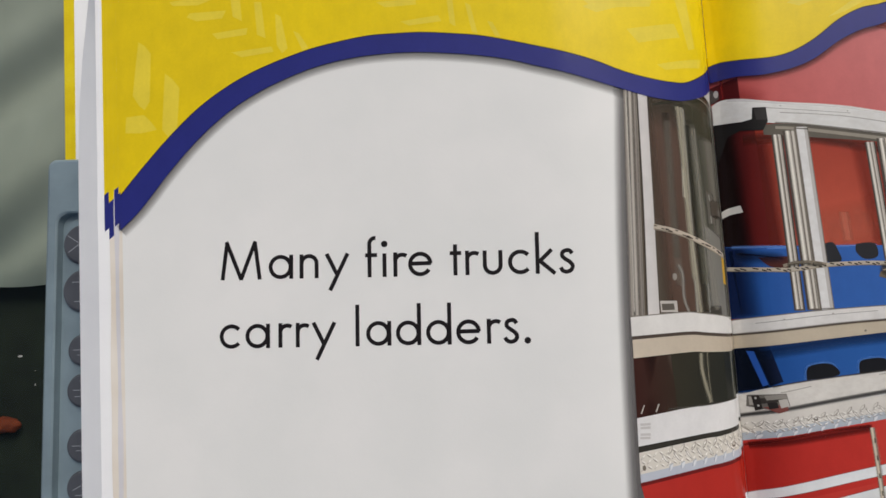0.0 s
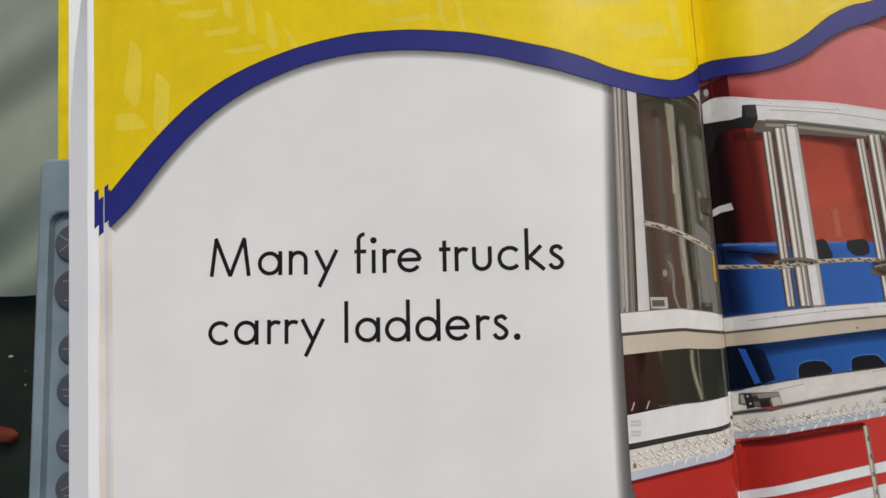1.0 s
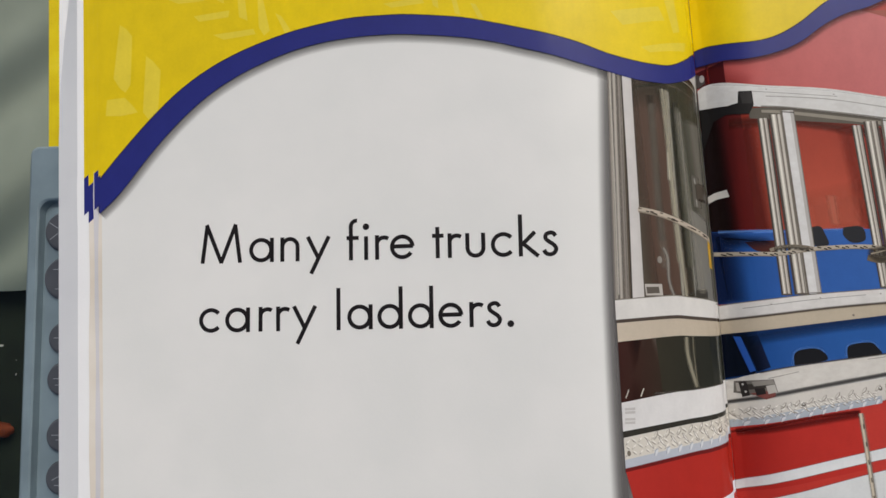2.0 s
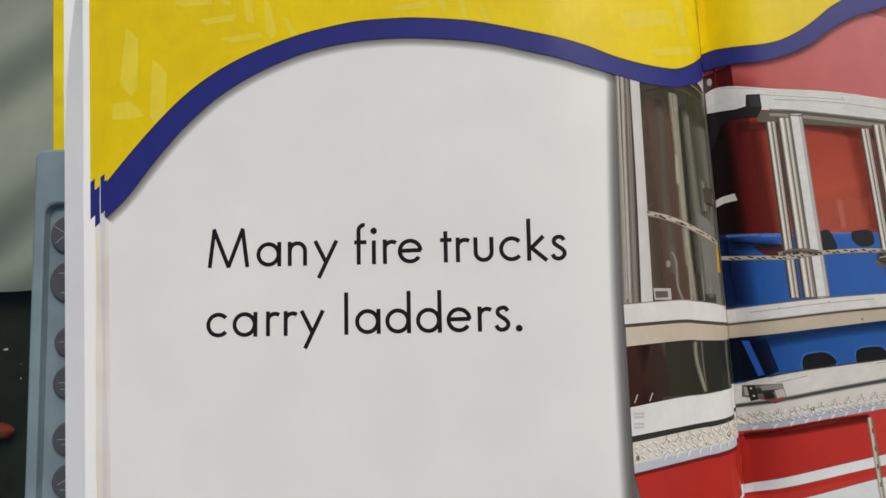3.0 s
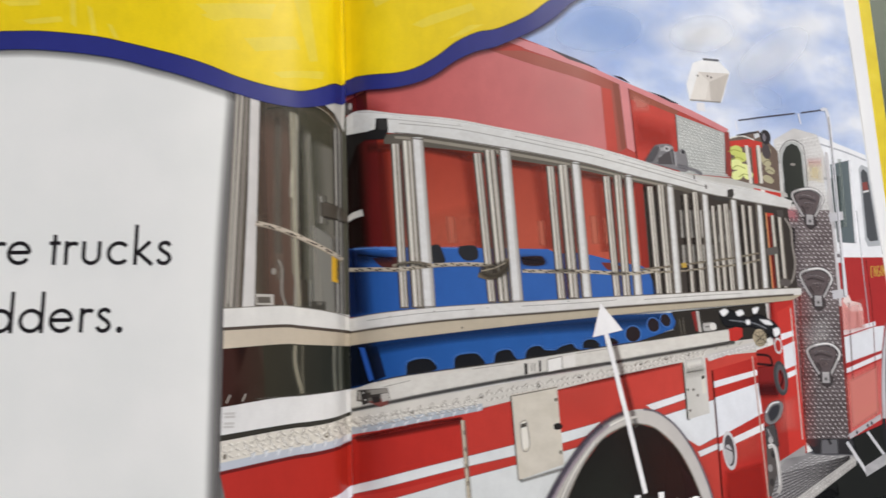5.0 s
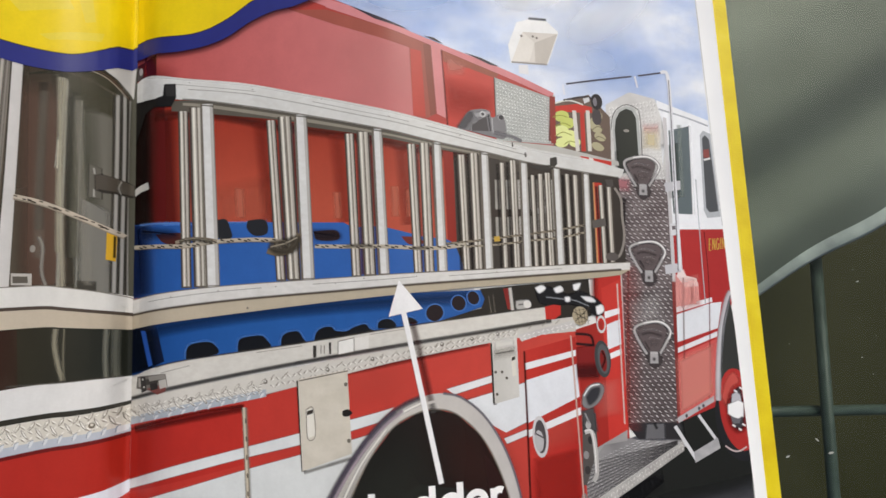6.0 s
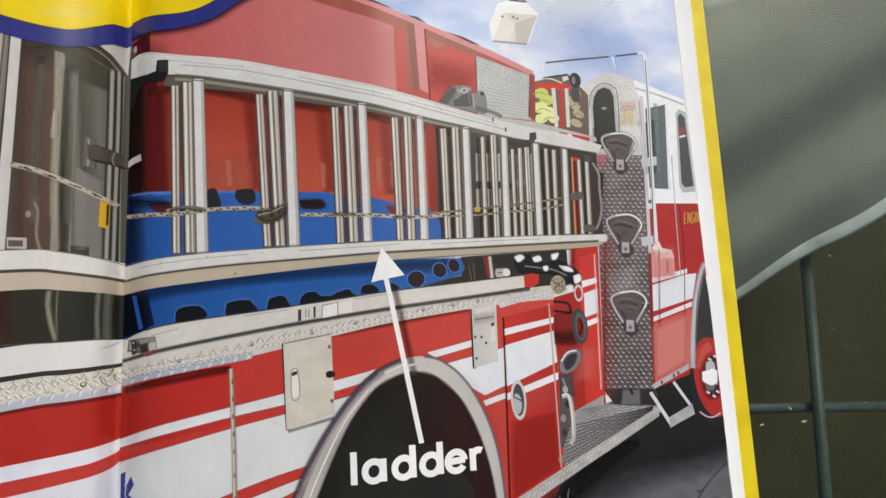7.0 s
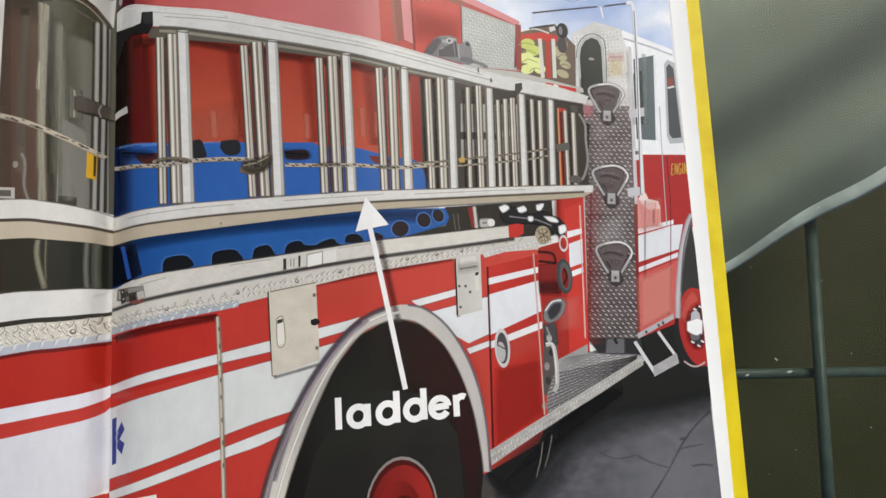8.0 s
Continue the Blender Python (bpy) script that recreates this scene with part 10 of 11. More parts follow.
# grab handles on the tread plate
def grab_handle(dx, dy):
    """A printed folding step: a chrome loop round a stamped plate, on a small hinge."""
    def at(*pts):
        return [(x + dx, y + dy) for x, y in pts]
    loop = at((183.7, -40.1), (181.3, -36.1), (179.3, -31.9), (179.7, -29.8), (182.9, -28.5), (187.9, -27.9), (191.4, -29), (193.3, -31.6), (192.1, -34.5), (188.6, -39.7))
    soft(right_page, "printed_handle", "5e5455", 4.9, at((179.9, -31), (183.5, -29), (188.2, -28.6), (191.8, -30.4), (191.2, -33.9), (187.9, -39.4), (184.5, -39.4), (181.9, -35.5)), 0.9, 0.95, True, "printed chrome grab handle")
    tone(right_page, "printed_handle", "6b5f5f", 5.0, 186.2 + dx, -35.6 + dy, 3.4, 2.2, 0, 0.7)
    soft_line(right_page, "printed_handle", "272122", 5.2, loop, 2.3, 0.5)
    soft_line(right_page, "printed_handle", "b3b0b0", 5.5, loop, 1.5, 1)
    soft_line(right_page, "printed_handle", "f2f0f0", 5.7, at((182.9, -28.4), (187.9, -27.8), (191.4, -28.9), (193.4, -31.6), (192.3, -34.4)), 1.0, 0.9)
    soft_line(right_page, "printed_handle", "c9c6c7", 5.7, at((183.1, -39.4), (181, -36), (179.2, -32)), 0.6, 0.7)
    soft_line(right_page, "printed_handle", "8f8889", 5.4, at((182.4, -31.2), (184.6, -30.5), (187, -30.9), (189.6, -31.6)), 0.9, 0.5)
    soft_line(right_page, "printed_handle", "2e2728", 5.35, at((182, -32.6), (185, -31.9), (189.8, -33.2)), 1.2, 0.5)
    soft_line(right_page, "printed_handle", "857d7e", 5.4, at((184.4, -34.1), (186.4, -33.7), (189.2, -34.4)), 0.7, 0.55)
    soft_line(right_page, "printed_handle", "2b2526", 5.35, at((182.8, -35), (184.6, -38.2)), 1.2, 0.5)
    soft(right_page, "printed_hinge", "3d3637", 5.8, at((183, -40.1), (184.6, -39), (188.2, -39), (189.5, -41.4), (189, -43.3), (187.6, -44.4), (186.4, -45.1), (184.8, -44.5), (183.6, -42.8)), 0.7, 0.95, False, "printed dark hinge")
    soft(right_page, "printed_hinge", "aaa7a8", 6, at((184.7, -38.8), (187.8, -38.9), (187.7, -43.2), (184.4, -43.1)), 0.6, 0.95, False)
    tone(right_page, "printed_hinge", "262122", 6.2, 186.1 + dx, -41.6 + dy, 1.0, 1.1, 0, 0.9)
    soft_line(right_page, "printed_hinge", "d7d5d5", 6.3, at((184.8, -39.5), (187.6, -39.6)), 0.6, 0.8)


for dx, dy in ((0.3, 63.4), (0.2, 30.1), (0, 0)):
    grab_handle(dx, dy)

# soft tones of the printed picture: cast shadows, sheen and blurred edges
soft_line(left_page, "printed_shadow", "5b5857", 0.6, [(-214.4, 18.5), (-207, 25.8), (-197, 38.5), (-187, 49.6), (-176.9, 58.5), (-166.8, 65), (-156.7, 69.8), (-146.7, 73.5), (-136.7, 75.9), (-126.7, 77.3), (-116.8, 77.8), (-108, 77.7), (-97.2, 76.8), (-87.5, 75.6), (-77.8, 73.8), (-68.3, 71.2), (-58.8, 68.7), (-49.2, 65.8), (-39.4, 62.9), (-29.5, 60.4)], 6.4, 0.62, "soft grey printed shadow")
soft_line(left_page, "printed_shadow", "5b5857", 0.8, [(-37.7, 66), (-39.1, 24), (-39.6, -14), (-39.3, -56), (-38.6, -100), (-37.4, -132)], 9.5, 0.85, "soft grey printed shadow")
soft_line(right_page, "printed_shadow", "3a1420", 11.9, [(-2.3, 71), (5.7, 71.6), (14.7, 71.3), (24.6, 73.1), (32.8, 76.4), (41.2, 82.2), (49.4, 86.1), (57.4, 88.2), (72.3, 94.9), (81, 100.8), (88.8, 107.8), (100.1, 114.6)], 4.6, 0.6, "soft printed shadow")
soft(left_page, "printed_recess", "574338", 2, [(-31, 60.2), (-19.2, 59.6), (-13.5, 15.1), (-10.2, -13.8), (-26.5, -13.9)], 5, 0.9, False)
soft(left_page, "printed_recess", "4a4a3c", 2.1, [(-20, 58.5), (-12.2, 58.8), (-6.1, -13.7), (-12.7, -13.9)], 5, 0.85, False)
soft_line(left_page, "printed_edge", "b3ad99", 3.05, [(-19.8, 57.4), (-17.6, 18.8), (-15.2, -13.9)], 2.4, 0.55)
soft(left_page, "printed_recess", "3d3a2e", 2.3, [(-31, 61.6), (-3.1, 65.2), (-3, 60.6), (-15.4, 51.4), (-30.8, 54.4)], 9, 0.6, False)
soft_line(left_page, "printed_edge", "9c988c", 3.15, [(-14.5, 49.9), (-11.7, 15.3), (-8.6, -13.2)], 3.2, 0.35)
soft_line(left_page, "printed_edge", "cfcac0", 4.7, [(-38.3, 60.6), (-38.3, 17.3), (-38.6, -13.1)], 1, 0.6)
soft(right_page, "printed_recess", "5a1510", 5.8, [(6.5, 47.8), (14.3, 46.3), (18.3, 8.3), (8.8, 8.9)], 4, 0.75, False)
soft(right_page, "printed_recess", "1a0d0b", 6.05, [(-3.4, 54.1), (3.1, 53), (7.1, 7.5), (-1.1, 8.3)], 4, 0.85, False)
soft_line(right_page, "printed_recess", "4c1c14", 6.1, [(7, 47.9), (27.3, 47.5), (48.6, 43.2), (74, 39.2), (100.3, 34.7), (120.9, 31.5)], 5, 0.75)
soft(right_page, "printed_reflection", "c46e58", 6.15, [(91.2, 20.2), (93.6, 20.3), (94, 9.5), (91.6, 9.5)], 1.4, 0.7, False)
soft(right_page, "printed_reflection", "c46e58", 6.15, [(96.8, 19.1), (98, 19.1), (98.1, 9.6), (96.9, 9.5)], 1.4, 0.7, False)
soft(right_page, "printed_reflection", "c46e58", 6.15, [(71.4, 18.2), (73.4, 18.2), (73.9, 9), (71.9, 9)], 1.4, 0.7, False)
soft(right_page, "printed_reflection", "c46e58", 6.15, [(37.3, 20.3), (39.9, 19.9), (40.6, 10), (38.2, 10.1)], 1.4, 0.7, False)
soft(right_page, "printed_reflection", "bb5f4a", 6.12, [(30.8, 19.1), (48.1, 22.7), (50.9, 8.3), (32.1, 8.1)], 8, 0.5, False)
soft_line(right_page, "printed_gap", "5c3434", 7.95, [(23.8, 48.6), (29.8, -13.1)], 1.5, 0.75)
soft_line(right_page, "printed_gap", "5c3434", 7.95, [(19.2, 48.3), (25.2, -13.8)], 1.5, 0.75)
soft_line(right_page, "printed_gap", "5c3434", 7.95, [(56.7, 43.7), (61.2, -11.6)], 1.5, 0.75)
soft_line(right_page, "printed_gap", "5c3434", 7.95, [(52, 42.7), (55.3, -11.9)], 1.5, 0.75)
soft_line(right_page, "printed_gap", "5c3434", 7.95, [(83.9, 38.8), (87, -10.4)], 1.5, 0.75)
soft_line(right_page, "printed_gap", "5c3434", 7.95, [(79.5, 37.9), (81.5, -10.7)], 1.5, 0.75)
soft_line(right_page, "printed_gap", "5c3434", 7.95, [(105.6, 35.5), (107.5, -9.3)], 1.5, 0.75)
soft_line(right_page, "printed_gap", "5c3434", 7.95, [(100.3, 34.7), (101.6, -9.6)], 1.5, 0.75)
soft_line(right_page, "printed_board", "12294f", 7.35, [(2.6, -29.5), (22.6, -26.1), (41.7, -23.5), (68.8, -21.2), (99.9, -19.4), (119.8, -18.4)], 7, 0.7)
soft(right_page, "printed_board", "0b1220", 7.36, [(0.6, -27.2), (9.1, -26.3), (12.4, -40.6), (1.7, -42.8)], 5, 0.8, False)
soft(right_page, "printed_board", "101f44", 7.38, [(-1.1, 8.3), (4.3, 8.3), (7.4, -15.1), (0.2, -16.2)], 7, 0.7, False)
soft_line(right_page, "printed_board", "6a95dc", 7.45, [(2.1, 9), (19.1, 8.3)], 1.4, 0.6)
soft_line(right_page, "printed_board", "6a95dc", 7.45, [(30.9, 8.1), (48.5, 8.3)], 1.2, 0.5)
soft(right_page, "printed_slot", "151c30", 7.46, [(3.3, 7.2), (15.5, 6), (16.5, 3.5), (5.7, 4)], 2, 0.55, True)
soft(right_page, "printed_slot", "201c24", 7.46, [(64.4, 4.8), (72.4, 4.5), (73.6, 1.8), (65.7, 1.6)], 2, 0.6, True)
soft_line(right_page, "printed_rope", "a59b8a", 10.35, [(50, -0.6), (54.7, 0.5), (59, 2.5)], 0.9, 0.8)
soft(right_page, "printed_tone", "9c4a48", 3.3, [(175.2, -7.4), (181.6, -7.3), (176.8, -66.6), (171.6, -65.4)], 7, 0.38, False)
soft(right_page, "printed_tone", "c98088", 3.3, [(174.1, 27.6), (181, 26.5), (180.7, 22), (174.7, 22.2)], 3, 0.5, False)
soft(right_page, "printed_tone", "e4cf8e", 3.3, [(188.8, 46), (194.1, 46.2), (193.6, 39.2), (188.4, 39.7)], 4, 0.4, False)
soft(right_page, "printed_tone", "d99a94", 3.3, [(188.5, 48.3), (194.7, 48.6), (194.5, 46), (188.3, 45.7)], 3, 0.4, False)
soft(right_page, "printed_tone", "3a3234", 3.32, [(176.8, 19.1), (180.1, 19.2), (177.6, -5.1), (174.4, -5.2)], 5, 0.45, False)
soft(right_page, "printed_tone", "c4c2c2", 3.32, [(179.7, -22.3), (189, -18.1), (189.5, -26.6), (180.3, -30.8)], 9, 0.25, False)
# more of the page's gloss, as a paler pink over the red panel
tone(right_page, "printed_panel", "d58f8c", 2.9, 87.1, 63.4, 32.2, 25.6, -42, 0.35)
soft(right_page, "printed_panel", "8f2a28", 2.92, [(0.1, 57.6), (5.8, 67.1), (13.2, 63.7), (10.8, 53.1)], 8, 0.4, False)
soft(right_page, "printed_sheen", "d98c7e", 3.4, [(111.5, 70.2), (118.5, 67.8), (117.4, 64.5), (112.2, 64.1)], 4, 0.5, False)
soft(right_page, "printed_panel", "a02a20", 3.05, [(112, 60.1), (127.9, 56.7), (127.7, 47.7), (111.8, 49.4)], 8, 0.5, False)
soft_line(right_page, "printed_shadow", "1d1512", 8.55, [(60.2, -45.8), (61.3, -62.1), (62.3, -74.9)], 2, 0.9)
soft_line(right_page, "printed_shadow", "6d675e", 8.55, [(62.3, -75.3), (77.6, -71.1)], 1.6, 0.6)
soft_line(right_page, "printed_shadow", "1d1512", 8.55, [(125.5, -35), (125.6, -43.2), (125.9, -55.6)], 1.7, 0.9)
soft_line(right_page, "printed_shadow", "3a1210", 12.2, [(98, -26.9), (101.9, -44.1), (103.8, -53.5)], 3.2, 0.55)
soft_line(right_page, "printed_shadow", "4a4744", 12.2, [(104.1, -54.3), (104.9, -57.4)], 3, 0.6)
soft_line(right_page, "printed_shadow", "4e120f", 7.05, [(3.8, -61.2), (23.4, -57.6), (41.9, -54.4)], 3.4, 0.7)
soft_line(right_page, "printed_shadow", "5a1713", 7.05, [(47.7, -50.2), (58.4, -46.4), (84.1, -41.9), (124.1, -34.6)], 2.6, 0.55)
soft(right_page, "printed_door", "9c241d", 7.85, [(139.1, -74.6), (154.6, -72.1), (155.6, -90.1), (138.3, -100.6)], 3, 0.6, False)
soft(right_page, "printed_door", "cf5a4e", 7.8, [(139.5, -61.6), (153.6, -58.8), (153.9, -68), (139.6, -72.6)], 5, 0.35, False)
tone(right_page, "printed_side", "d2584c", 6.9, 84.1, -45.1, 28.4, 13.7, 3, 0.35)
soft_line(right_page, "printed_arch", "f2efe8", 9.15, [(68, -92.8), (73.6, -81.6), (82.3, -68.3), (92, -58.4), (101.8, -53.6)], 1.5, 0.8)
soft_line(right_page, "printed_arch", "5b5464", 9.1, [(62.8, -109.4), (66.1, -98.4), (72.7, -81.5), (82.3, -66.4), (92, -56.4)], 2.4, 0.6)
tone(right_page, "printed_tyre", "343630", 8.75, 88.6, -84.6, 37.1, 22.0, 58, 0.5)
tone(right_page, "printed_wheel_well", "3a221d", 8.45, 117.3, -74.0, 31.9, 17.6, -53, 0.6)
soft(right_page, "printed_shade", "2a2a2c", 1.5, [(132.4, -112.1), (138.5, -107.7), (155.8, -93.7), (172.8, -87.2), (190.8, -80.5), (197.7, -77.4), (206.5, -78.5), (220.8, -73.8), (222.2, -84.3), (203.7, -87.1), (188.1, -88.6), (172.6, -90.9), (160.3, -102.1), (142.1, -118.7)], 9, 0.85, False)
soft(right_page, "printed_shade", "1f1f20", 8.22, [(136.8, -108.9), (155.4, -94.4), (170.6, -87.1), (186.3, -81.2), (185, -85.3), (172.7, -90.1), (161.5, -98.3), (148.4, -113), (138.2, -117.7)], 7, 0.7, False)
tone(right_page, "printed_road", "84858b", 1.6, 207, -116, 48, 40, 15, 0.6)
soft_line(right_page, "printed_crack", "3c3d43", 2, [(195.1, -122.3), (201.8, -113.9), (204.7, -109.4), (209.7, -102.1), (214.5, -97), (220.2, -92.2)], 0.9, 0.5)
soft_line(right_page, "printed_crack", "3c3d43", 2, [(190.9, -107), (195.5, -109.6), (203.2, -112)], 0.6, 0.5)
soft_line(right_page, "printed_crack", "3c3d43", 2, [(205.8, -106.4), (209.9, -105), (217.1, -104)], 0.5, 0.5)
soft_line(right_page, "printed_crack", "3c3d43", 2, [(211.6, -111.9), (215.2, -111.3), (220, -111.9)], 0.9, 0.5)
soft_line(right_page, "printed_crack", "3c3d43", 2, [(176.2, -105), (182.6, -107.8), (190.4, -106.9)], 0.5, 0.5)
soft_line(right_page, "printed_crack", "3c3d43", 2, [(207.5, -102), (210.2, -101.7)], 1.2, 0.5)
soft_line(right_page, "printed_drip", "8c8a84", 8.3, [(152.2, -112.3), (154, -106.6), (155.1, -100.3)], 0.7, 0.6)
soft_line(right_page, "printed_drip", "8c8a84", 8.3, [(155.6, -108.9), (157.5, -103), (158.6, -98.1)], 0.6, 0.6)
tone(right_page, "printed_sky", "86a9df", 1.3, 99.2, 97.0, 49.2, 25.9, 12, 0.6)
tone(right_page, "printed_sky", "9fb9e4", 1.3, 172.7, 74.2, 42.6, 29.3, -24, 0.4)
tone(right_page, "printed_sky", "f4f5f8", 1.4, 144.6, 100.0, 28.1, 14.8, 16, 0.6)
tone(right_page, "printed_sky", "f4f5f8", 1.4, 177.3, 94.0, 44.0, 16.8, 36, 0.5)
ink(right_page, "printed_emblem", ink_mat("2b3482"), 8, [(4, -89.1), (6, -88.3), (6.6, -103.9), (4.8, -104.8)], "printed blue six-armed emblem")
ink(right_page, "printed_emblem", ink_mat("2b3482"), 8, [(5.8, -94.4), (8.6, -89.6), (10.1, -92.2), (7.3, -96.6)], "printed blue six-armed emblem")
ink(right_page, "printed_emblem", ink_mat("2b3482"), 8, [(6.6, -95.2), (10.3, -96.8), (9.2, -100.7), (6, -98.3)], "printed blue six-armed emblem")

soft_line(right_page, "printed_recess", "7a241a", 6.12, [(45.4, 44.3), (50, 8)], 7, 0.5)
soft_line(right_page, "printed_recess", "8a2c20", 6.12, [(72.2, 39.6), (75.7, 7.6)], 7, 0.5)
soft_line(right_page, "printed_recess", "7a241a", 6.12, [(94.7, 35), (97, 6.6)], 6, 0.45)
soft(right_page, "printed_knot", "453f35", 10.3, [(49.8, 1.2), (54.9, 2.1), (59.6, 3.2), (60.2, 0.2), (57.8, -2.6), (53.1, -3.5), (49.5, -1.4)], 1.2, 0.8, True)
soft_line(right_page, "printed_knot", "4f4a40", 10.3, [(18.5, 1.8), (23.3, 2.5), (30, 1.6)], 2.4, 0.75)
soft_line(right_page, "printed_knot", "8f8778", 10.36, [(18.9, 2.2), (23.6, 2.9), (29.6, 2)], 0.7, 0.7)
soft_line(right_page, "printed_knot", "4f4a40", 10.3, [(75.8, -0.9), (80.5, -0.5), (84.8, -0.9)], 2, 0.6)
soft_line(right_page, "printed_knot", "4f4a40", 10.3, [(98.1, -1.7), (104.1, -1.4)], 1.8, 0.6)
soft(right_page, "printed_hose", "131316", 7.8, [(141.6, -15.6), (145.7, -14.5), (150.3, -16.4), (154.2, -17.6), (158.8, -16.5), (162.9, -18.2), (165.9, -19.8), (167.7, -22.8), (166.5, -25.7), (163.4, -25.3), (159.6, -22.8), (154.4, -21.4), (148.4, -21.6), (143.3, -20.8)], 0.8, 1, True, "printed black hose with bright glints")
soft(right_page, "printed_glint", "ececee", 8.4, [(141.8, -15.4), (144.2, -14.4), (145.7, -15.6), (143.3, -17.3)], 0.7, 0.95, True)
soft(right_page, "printed_glint", "ececee", 8.4, [(148.7, -15.6), (151.3, -14.7), (152.3, -16.4), (149.7, -17.2)], 0.7, 0.95, True)
soft(right_page, "printed_glint", "ececee", 8.4, [(156.1, -14.2), (159, -13.6), (158, -15.9), (156.4, -16.1)], 0.7, 0.95, True)
soft(right_page, "printed_glint", "ececee", 8.4, [(158.9, -18.4), (162.9, -18.8), (164.5, -20.5), (161.2, -20.3)], 0.7, 0.95, True)
soft(right_page, "printed_glint", "ececee", 8.4, [(164.5, -22.2), (166.9, -21.5), (167.5, -23.8), (165, -25.1)], 0.7, 0.95, True)
soft(right_page, "printed_glint", "ececee", 8.4, [(152.8, -18.7), (154.6, -18.7), (154.5, -20.3), (153, -20.3)], 0.7, 0.95, True)
soft_line(right_page, "printed_glint", "9a9ca2", 8.35, [(145.7, -18.7), (151.1, -19.3), (156.4, -19.9), (161.8, -22)], 0.9, 0.6)
soft(right_page, "printed_bay", "b9b6b2", 7.45, [(134.6, -20), (139.2, -19.8), (139.5, -22.4), (134.9, -23)], 0.8, 0.9, True)
soft_line(right_page, "printed_bay", "5d5a56", 7.5, [(135.4, -21.4), (138.9, -21)], 0.8, 0.7)
soft_line(right_page, "printed_edge", "6b604c", 8.3, [(156.5, -22.8), (158, -28.6)], 0.4, 0.7)
soft_line(right_page, "printed_edge", "6b604c", 8.3, [(156.5, -23.6), (162.2, -22.8)], 0.4, 0.5)
soft_line(right_page, "printed_edge", "6b604c", 8.3, [(158, -22.8), (159.1, -28.6)], 0.4, 0.7)
soft_line(right_page, "printed_edge", "6b604c", 8.3, [(156.4, -25.1), (162.1, -24.3)], 0.4, 0.5)
soft_line(right_page, "printed_edge", "6b604c", 8.3, [(159.6, -22.8), (160.2, -28.6)], 0.4, 0.7)
soft_line(right_page, "printed_edge", "6b604c", 8.3, [(156.3, -26.5), (162.1, -25.7)], 0.4, 0.5)
soft_line(right_page, "printed_edge", "6b604c", 8.3, [(161.1, -22.8), (161.2, -28.6)], 0.4, 0.7)
soft_line(right_page, "printed_edge", "6b604c", 8.3, [(156.3, -28), (162, -27.2)], 0.4, 0.5)
soft(right_page, "printed_inlet", "7d1f1e", 7.9, [(156.3, -36.8), (163.7, -36.1), (164.4, -47.1), (156.2, -46.9)], 1, 1, False)
soft(right_page, "printed_inlet", "4a0f10", 7.95, [(155.9, -43.3), (163.7, -43), (163.9, -47.5), (156.2, -47.3)], 3, 0.8, False)
soft_line(right_page, "printed_pipe", "171516", 8.05, [(156.1, -31.9), (161.7, -32.6), (162.8, -36.1)], 1.3, 1)
soft_line(right_page, "printed_pipe", "171516", 8.05, [(156.1, -35.4), (162.8, -36.1)], 1.3, 1)
disc(right_page, "printed_inlet", ink_mat("3f4042"), 8.1, 166.0, -41.0, 3.1, 6.6, 4, "printed grey hose inlet with a red throat")
disc(right_page, "printed_inlet", ink_mat("55585b"), 8.3, 166.3, -41.0, 2.2, 5.3, 4)
disc(right_page, "printed_inlet", ink_mat("7a1c1a"), 8.5, 166.2, -41.6, 1.3, 3.9, 4)
soft_line(right_page, "printed_inlet", "2a1616", 8.6, [(165.8, -38.2), (166.9, -41), (165.4, -44.3)], 1.2, 0.8)
soft(right_page, "printed_gauge", "7c7b7d", 8, [(157.6, -53.4), (160.3, -50.2), (164.3, -49.5), (165.9, -51.6), (163.9, -55.9), (159.9, -58.2), (157.4, -56.9)], 0.8, 1, True)
soft(right_page, "printed_gauge", "35353a", 8.3, [(158.8, -54.2), (161.1, -51.5), (164.2, -51.1), (163.1, -54.7), (160, -57)], 1, 0.9, True)
soft_line(right_page, "printed_gauge", "f2f2f4", 8.5, [(158, -53.8), (160.7, -50.6), (164.2, -49.9)], 0.8, 0.9)
soft(right_page, "printed_valve", "4a4748", 7.85, [(156.7, -58.9), (161.6, -57.9), (162.5, -66), (157.3, -66.4)], 1.5, 0.9, False)
soft_line(right_page, "printed_valve", "a3a1a2", 8.1, [(158.1, -59.7), (159.6, -63.3)], 1.2, 0.8)
soft(right_page, "printed_pump_panel", "dc8076", 7.3, [(164.2, -50.1), (170.9, -48.9), (170.7, -59.4), (164.5, -60.4)], 6, 0.35, False)
soft(right_page, "printed_pump_panel", "8f231d", 7.3, [(163.7, -11.8), (165.5, -11.8), (164.9, -21.3), (163.2, -20.7)], 2, 0.7, False)
soft(right_page, "printed_hatch", "efece6", 8.8, [(126.2, -33.4), (133.3, -32.5), (133.6, -36.5), (126.3, -37.6)], 4, 0.5, False)
soft(right_page, "printed_hatch", "8f8a80", 8.8, [(126.3, -37.2), (133.6, -36.1), (133.6, -38.5), (126.2, -39.6)], 3, 0.45, False)
soft(right_page, "printed_bracket", "565458", 5.05, [(114.9, 43.5), (119.6, 49.4), (121.3, 48.2), (118.2, 43.1)], 1.2, 0.8, True)
soft(right_page, "printed_bracket", "aeacae", 5.1, [(121.3, 49), (126.5, 50.3), (127.3, 48.6), (122.5, 47.4)], 1, 0.8, True)
soft_line(right_page, "printed_bracket", "38353a", 5.3, [(126.8, 49), (127.5, 42.4)], 1, 0.7)
